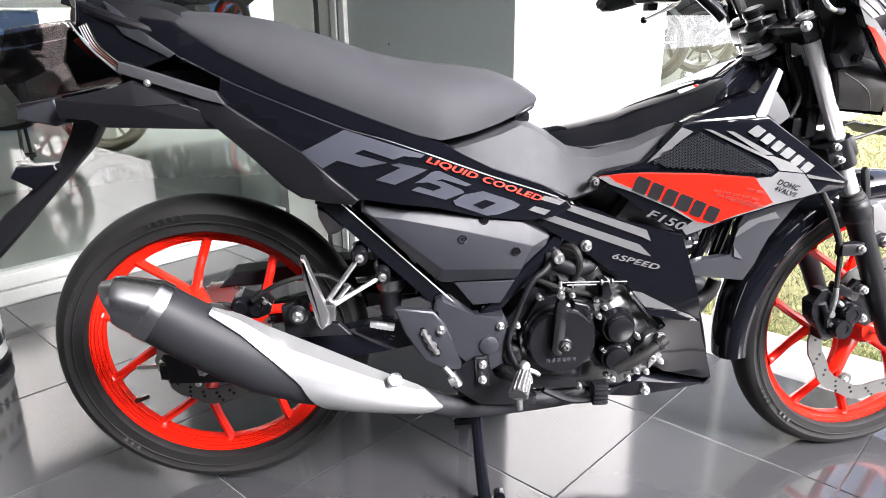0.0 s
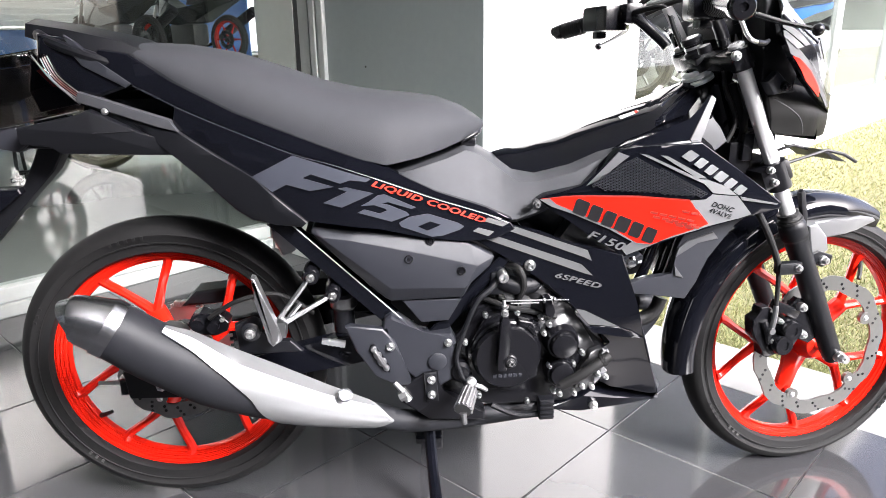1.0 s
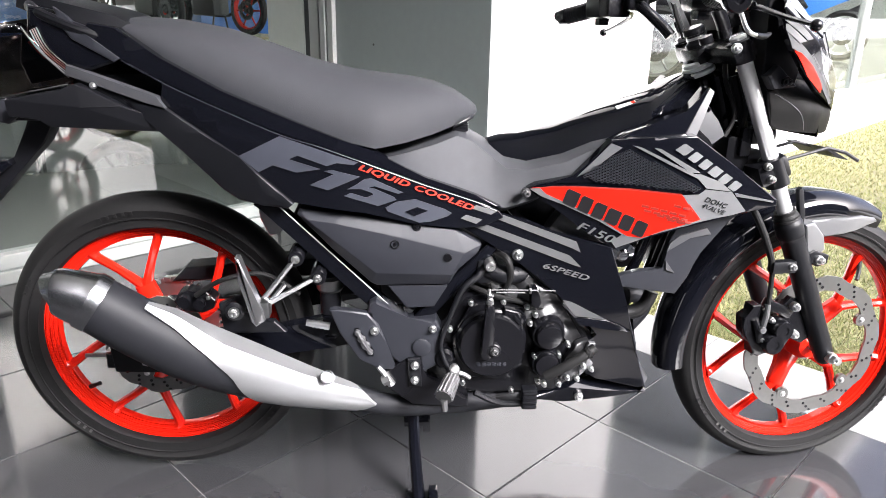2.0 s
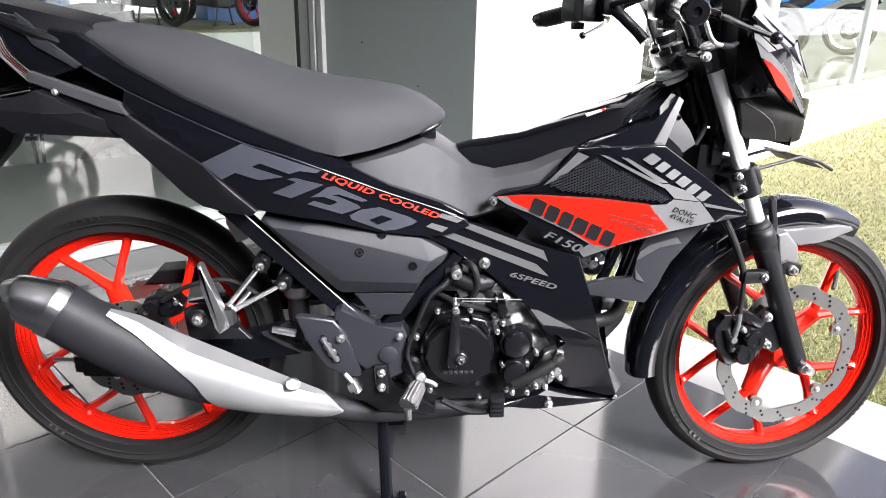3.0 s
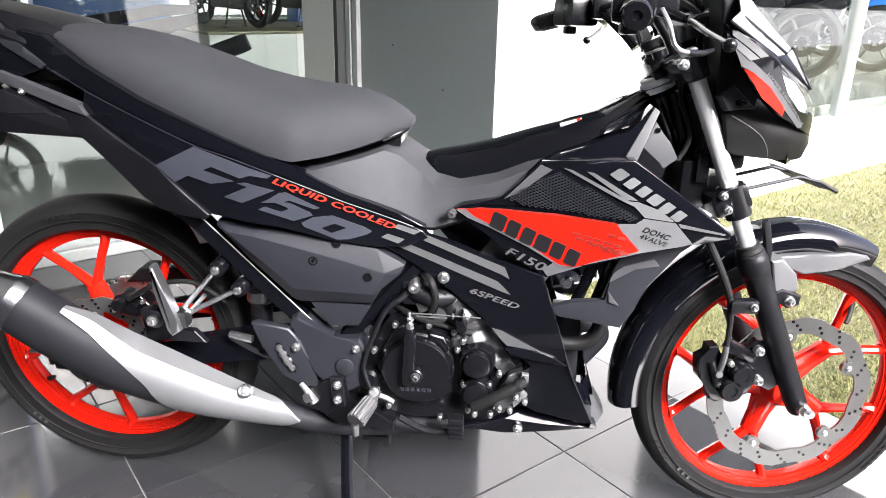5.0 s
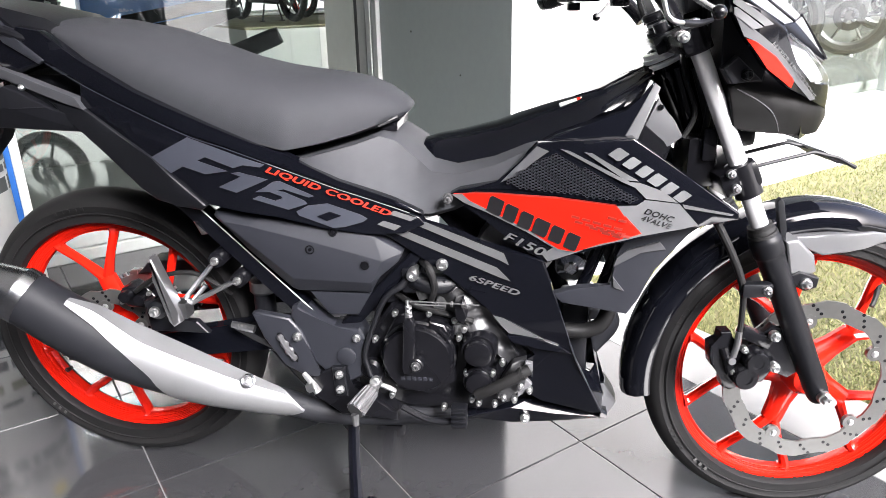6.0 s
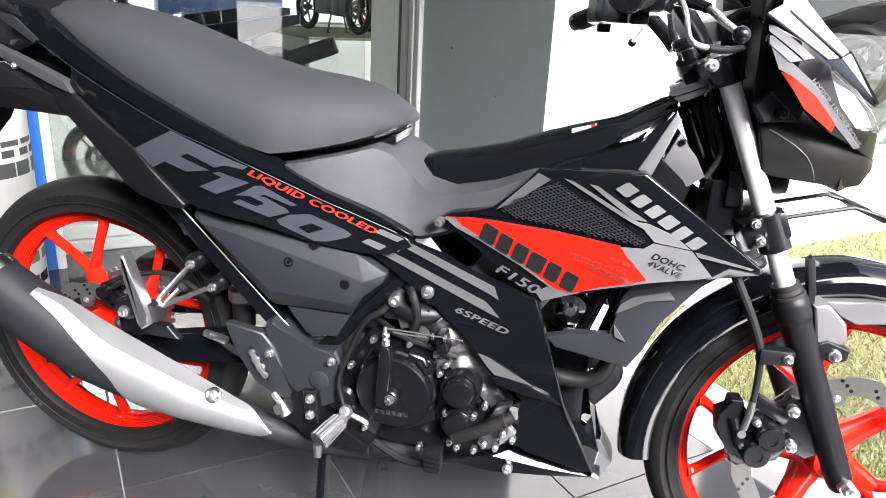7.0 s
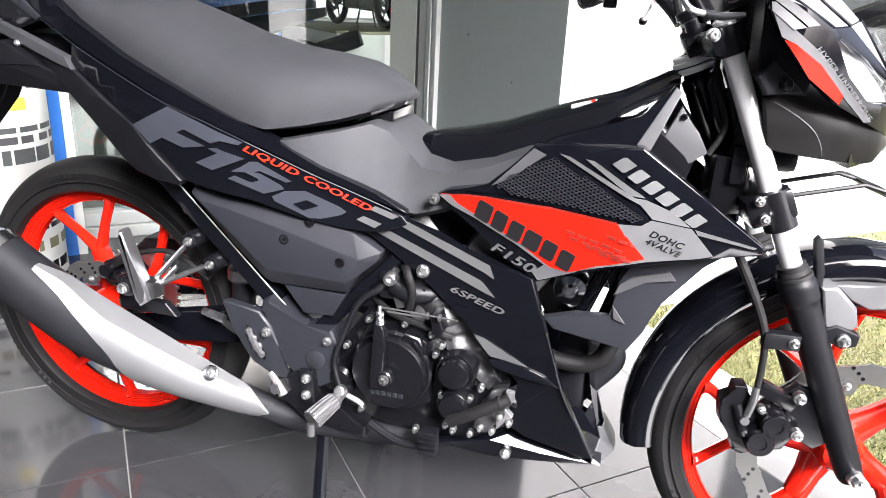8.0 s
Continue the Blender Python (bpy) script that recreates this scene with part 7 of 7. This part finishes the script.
def show_bike(u, w, turn, paint, trim, label, z=0.0, side=-1):
    """A motorcycle on show behind the glass, in its main parts."""
    m = grid_at(u, w, z, turn)
    b = new("showroom_motorcycle")
    b.matrix_basis = m
    tagged(b, label, "motorcycle", "motorcycles behind the glass")
    for x in (0.0, 1.27):
        c = Vector((x, 0, 0.29))
        bm = bmesh.new()
        lathe(bm, [(0.215, -0.03), (0.25, -0.042), (0.275, -0.028), (0.287, 0.0), (0.275, 0.028), (0.25, 0.042), (0.215, 0.03)], c, (0, -1, 0), 48, True)
        ty = part("tyre", bm, RUBBER, b, at=m)
        bm = bmesh.new()
        lathe(bm, [(0.198, -0.02), (0.218, -0.032), (0.218, 0.032), (0.198, 0.02)], c, (0, -1, 0), 48, True)
        part("rim", bm, trim, ty, at=m)
        for k in range(6):
            a = k * math.pi / 3 + x
            bm = bmesh.new()
            tube(bm, [c, c + Vector((math.cos(a), 0, math.sin(a))) * 0.2], [0.014, 0.008], 8)
            part("spoke", bm, trim, ty, at=m)
        bm = bmesh.new()
        lathe(bm, [(0.0, -0.05), (0.035, -0.05), (0.04, 0.0), (0.035, 0.05), (0.0, 0.05)], c, (0, -1, 0), 18)
        lathe(bm, [(0.06, -0.045), (0.11, -0.045), (0.11, -0.041), (0.06, -0.041)], c, (0, -1, 0), 30, True)
        part("hub", bm, ENGB, ty, at=m)
    bm = bmesh.new()
    for s in (-1, 1):
        tube(bm, [(1.02, s * 0.09, 0.86), (1.27, s * 0.09, 0.29)], 0.02, 12)
    part("fork", bm, STEEL, b, at=m)
    bm = bmesh.new()
    loft(bm, [[(x, -wd, z0), (x, -wd * 0.8, z1), (x, wd * 0.8, z1), (x, wd, z0)] for x, wd, z0, z1 in ((-0.2, 0.04, 0.74, 0.80), (0.05, 0.11, 0.66, 0.76), (0.4, 0.15, 0.50, 0.70), (0.7, 0.14, 0.46, 0.66), (0.95, 0.16, 0.50, 0.78), (1.06, 0.10, 0.62, 0.84))])
    part("body", bm, paint, b, at=m)
    bm = bmesh.new()
    loft(bm, [[(x, -wd, z0), (x, -wd * 0.8, z1), (x, wd * 0.8, z1), (x, wd, z0)] for x, wd, z0, z1 in ((-0.12, 0.08, 0.79, 0.84), (0.1, 0.12, 0.765, 0.84), (0.4, 0.14, 0.705, 0.79), (0.58, 0.08, 0.70, 0.76))])
    part("seat", bm, SEAT, b, at=m)
    bm = bmesh.new()
    box(bm, (0.45, -0.13, 0.22), (0.85, 0.13, 0.48), 0.04)
    part("engine", bm, CAST, b, at=m)
    bm = bmesh.new()
    tail = -0.24 if side < 0 else -0.44
    tube(bm, [(tail, side * 0.19, 0.60), (tail + 0.03, side * 0.19, 0.595), (0.2, side * 0.175, 0.37), (0.30, side * 0.165, 0.33), (0.5, side * 0.12, 0.22), (0.9, 0, 0.25)], [0.045, 0.06, 0.058, 0.022, 0.02, 0.02], 16)
    part("muffler", bm, PIPE, b, at=m)
    bm = bmesh.new()
    loft(bm, [[(x, -wd, z0), (x, -wd * 0.7, z1), (x, wd * 0.7, z1), (x, wd, z0)] for x, wd, z0, z1 in ((1.02, 0.11, 0.72, 0.93), (1.15, 0.12, 0.70, 0.92), (1.25, 0.07, 0.74, 0.84))])
    part("cowl", bm, paint, b, at=m)
    bm = bmesh.new()
    tube(bm, [(0.84, -0.34, 0.93), (0.98, -0.1, 0.94), (1.0, 0.0, 0.92), (0.98, 0.1, 0.94), (0.84, 0.34, 0.93)], 0.014, 10)
    part("handlebar", bm, RUBBER, b, at=m)
    bm = bmesh.new()
    rings = []
    for k in range(15):
        a = radians(175 - k * 8)
        c = Vector((math.cos(a), 0, math.sin(a))) * 0.305
        rings.append([Vector((1.27, y, 0.29)) + c * h for y, h in ((-0.05, 0.95), (-0.03, 1.0), (0.03, 1.0), (0.05, 0.95), (0.03, 0.98), (-0.03, 0.98))])
    loft(bm, rings)
    part("fender", bm, paint, b, at=m)
    bm = bmesh.new()
    for s in (-1, 1):
        tube(bm, [(0.50, s * 0.09, 0.22), (0.50, s * 0.14, 0.01)], 0.012, 8)
        box(bm, (0.47, s * 0.14 - 0.02, 0.0), (0.54, s * 0.14 + 0.02, 0.014), 0.003)
    part("stand", bm, ENGB, b, at=m)
    return b


show_bike(1.39, 3.75, 153.5, MATTE, ENGB, "black motorcycle on its stand behind the window", 0.0, 1)
show_bike(4.25, 6.75, 105, GLOSS, RED, "black motorcycle with red wheels on a raised stage", 0.521)
show_bike(3.34, 6.95, 100, GLOSS, ENGB, "black motorcycle with black wheels on a raised stage", 0.521)
show_bike(4.45, 1.43, 115, GREY, CAST, "grey motorcycle on the platform behind the side window", 0.361)
show_bike(5.45, 1.47, 115, GLOSS, CAST, "black motorcycle on the platform behind the side window", 0.361)
show_bike(6.8, 1.50, 115, GLOSS, CAST, "black motorcycle with grey wheels on the raised platform", 0.361)
show_bike(8.9, 1.50, 115, BLUEP, STEEL, "blue motorcycle on the raised showroom platform", 0.361)
show_bike(-1.7, 5.2, -20, BLUEP, STEEL, "blue motorcycle on show indoors")


def counter(u, w, sx, sy, h, material, label, name="display_counter", turn=0.0, top=WALLW):
    c = new(name)
    m = grid_at(u, w, 0, turn)
    c.matrix_basis = m
    tagged(c, label, "counter")
    part("counter_body", box(bmesh.new(), (-sx / 2, -sy / 2, 0), (sx / 2, sy / 2, h - 0.03), 0.01), material, c, at=m)
    part("counter_top", box(bmesh.new(), (-sx / 2 - 0.02, -sy / 2 - 0.02, h - 0.029), (sx / 2 + 0.02, sy / 2 + 0.02, h), 0.008), top, c, at=m)
    return c


counter(3.62, 7.6, 2.2, 2.5, 0.52, FRAMEW, "pale display stage with an olive deck", "display_stage", top=WOODM)
counter(7.0, 13.3, 7.0, 0.5, 0.42, WOODM, "low olive planter along the back wall", "planter")
counter(-0.4, 12.2, 2.6, 0.7, 1.0, WOODM, "olive laminate reception counter with white top")
counter(2.9, 12.6, 2.2, 0.5, 1.0, BLUEP, "low blue painted display cabinet with white top", "display_cabinet")
counter(7.3, 12.6, 1.6, 0.5, 1.9, BLUEP, "tall blue painted display cabinet", "display_cabinet")
counter(10.2, 12.6, 1.2, 0.6, 0.8, WALLW, "low white display table indoors")

# a white slatted shutter hangs in the rear opening
shutter = new("roller_shutter")
shutter.matrix_basis = grid_at(5.65, 14.05)
tagged(shutter, "white slatted roller shutter half drawn down in the rear opening", "shutter")
for k in range(16):
    z = 2.8 - 0.11 * k
    part("slat", box(bmesh.new(), (-2.35, -0.02 - 0.006 * (k % 2), z - 0.106), (2.35, 0.02, z), 0.004), WALLW, shutter, at=grid_at(5.65, 14.05))

# ---- floor tiles, last ----
def tile_mesh(name, sx, sy, material):
    bm = bmesh.new()
    box(bm, (0, 0, -0.010), (sx, sy, 0.0), 0.0015)
    me = bpy.data.meshes.new(name)
    bmesh.ops.recalc_face_normals(bm, faces=bm.faces)
    bm.to_mesh(me)
    bm.free()
    me.materials.append(material)
    return me


TM = tile_mesh("tile", PITCH - JOINT_W, PITCH - JOINT_W, TILE)
rng = random.Random(3)
cells_u = [1.17 - PITCH * k for k in range(1, 16)]
cells_w = [0.248 + PITCH * k for k in range(-12, 3)]
rest_v, rest_f = [], []
for u in cells_u:
    for w in cells_w:
        if -2.4 < u and -1.8 < w:
            ob = new("tile", TM)
            ob.parent = floor
            ob.location = (u + JOINT_W / 2, w + JOINT_W / 2, rng.uniform(-0.0003, 0.0003))
            ob.rotation_euler = (rng.uniform(-0.0006, 0.0006), rng.uniform(-0.0006, 0.0006), 0)
            if w + PITCH > 1.302:
                ob.scale = (1, (1.300 - w) / PITCH, 1)
        elif w + PITCH < 1.302:
            k = len(rest_v)
            a, b = u + JOINT_W / 2, w + JOINT_W / 2
            s = PITCH - JOINT_W
            rest_v += [(a, b, 0), (a + s, b, 0), (a + s, b + s, 0), (a, b + s, 0)]
            rest_f.append((k, k + 1, k + 2, k + 3))
me = bpy.data.meshes.new("tile_rest")
me.from_pydata(rest_v, [], rest_f)
me.materials.append(TILE)
ob = new("tile_rest", me)
ob.parent = floor
tagged(ob, kind="stuff")
PM = tile_mesh("border_tile", 0.25 - JOINT_W, PITCH - JOINT_W, PALE)
for w in cells_w:
    if w > -2.2 and w < 0.9:
        ob = new("border_tile", PM)
        ob.parent = floor
        ob.location = (1.17 + JOINT_W / 2, w + JOINT_W / 2, 0)
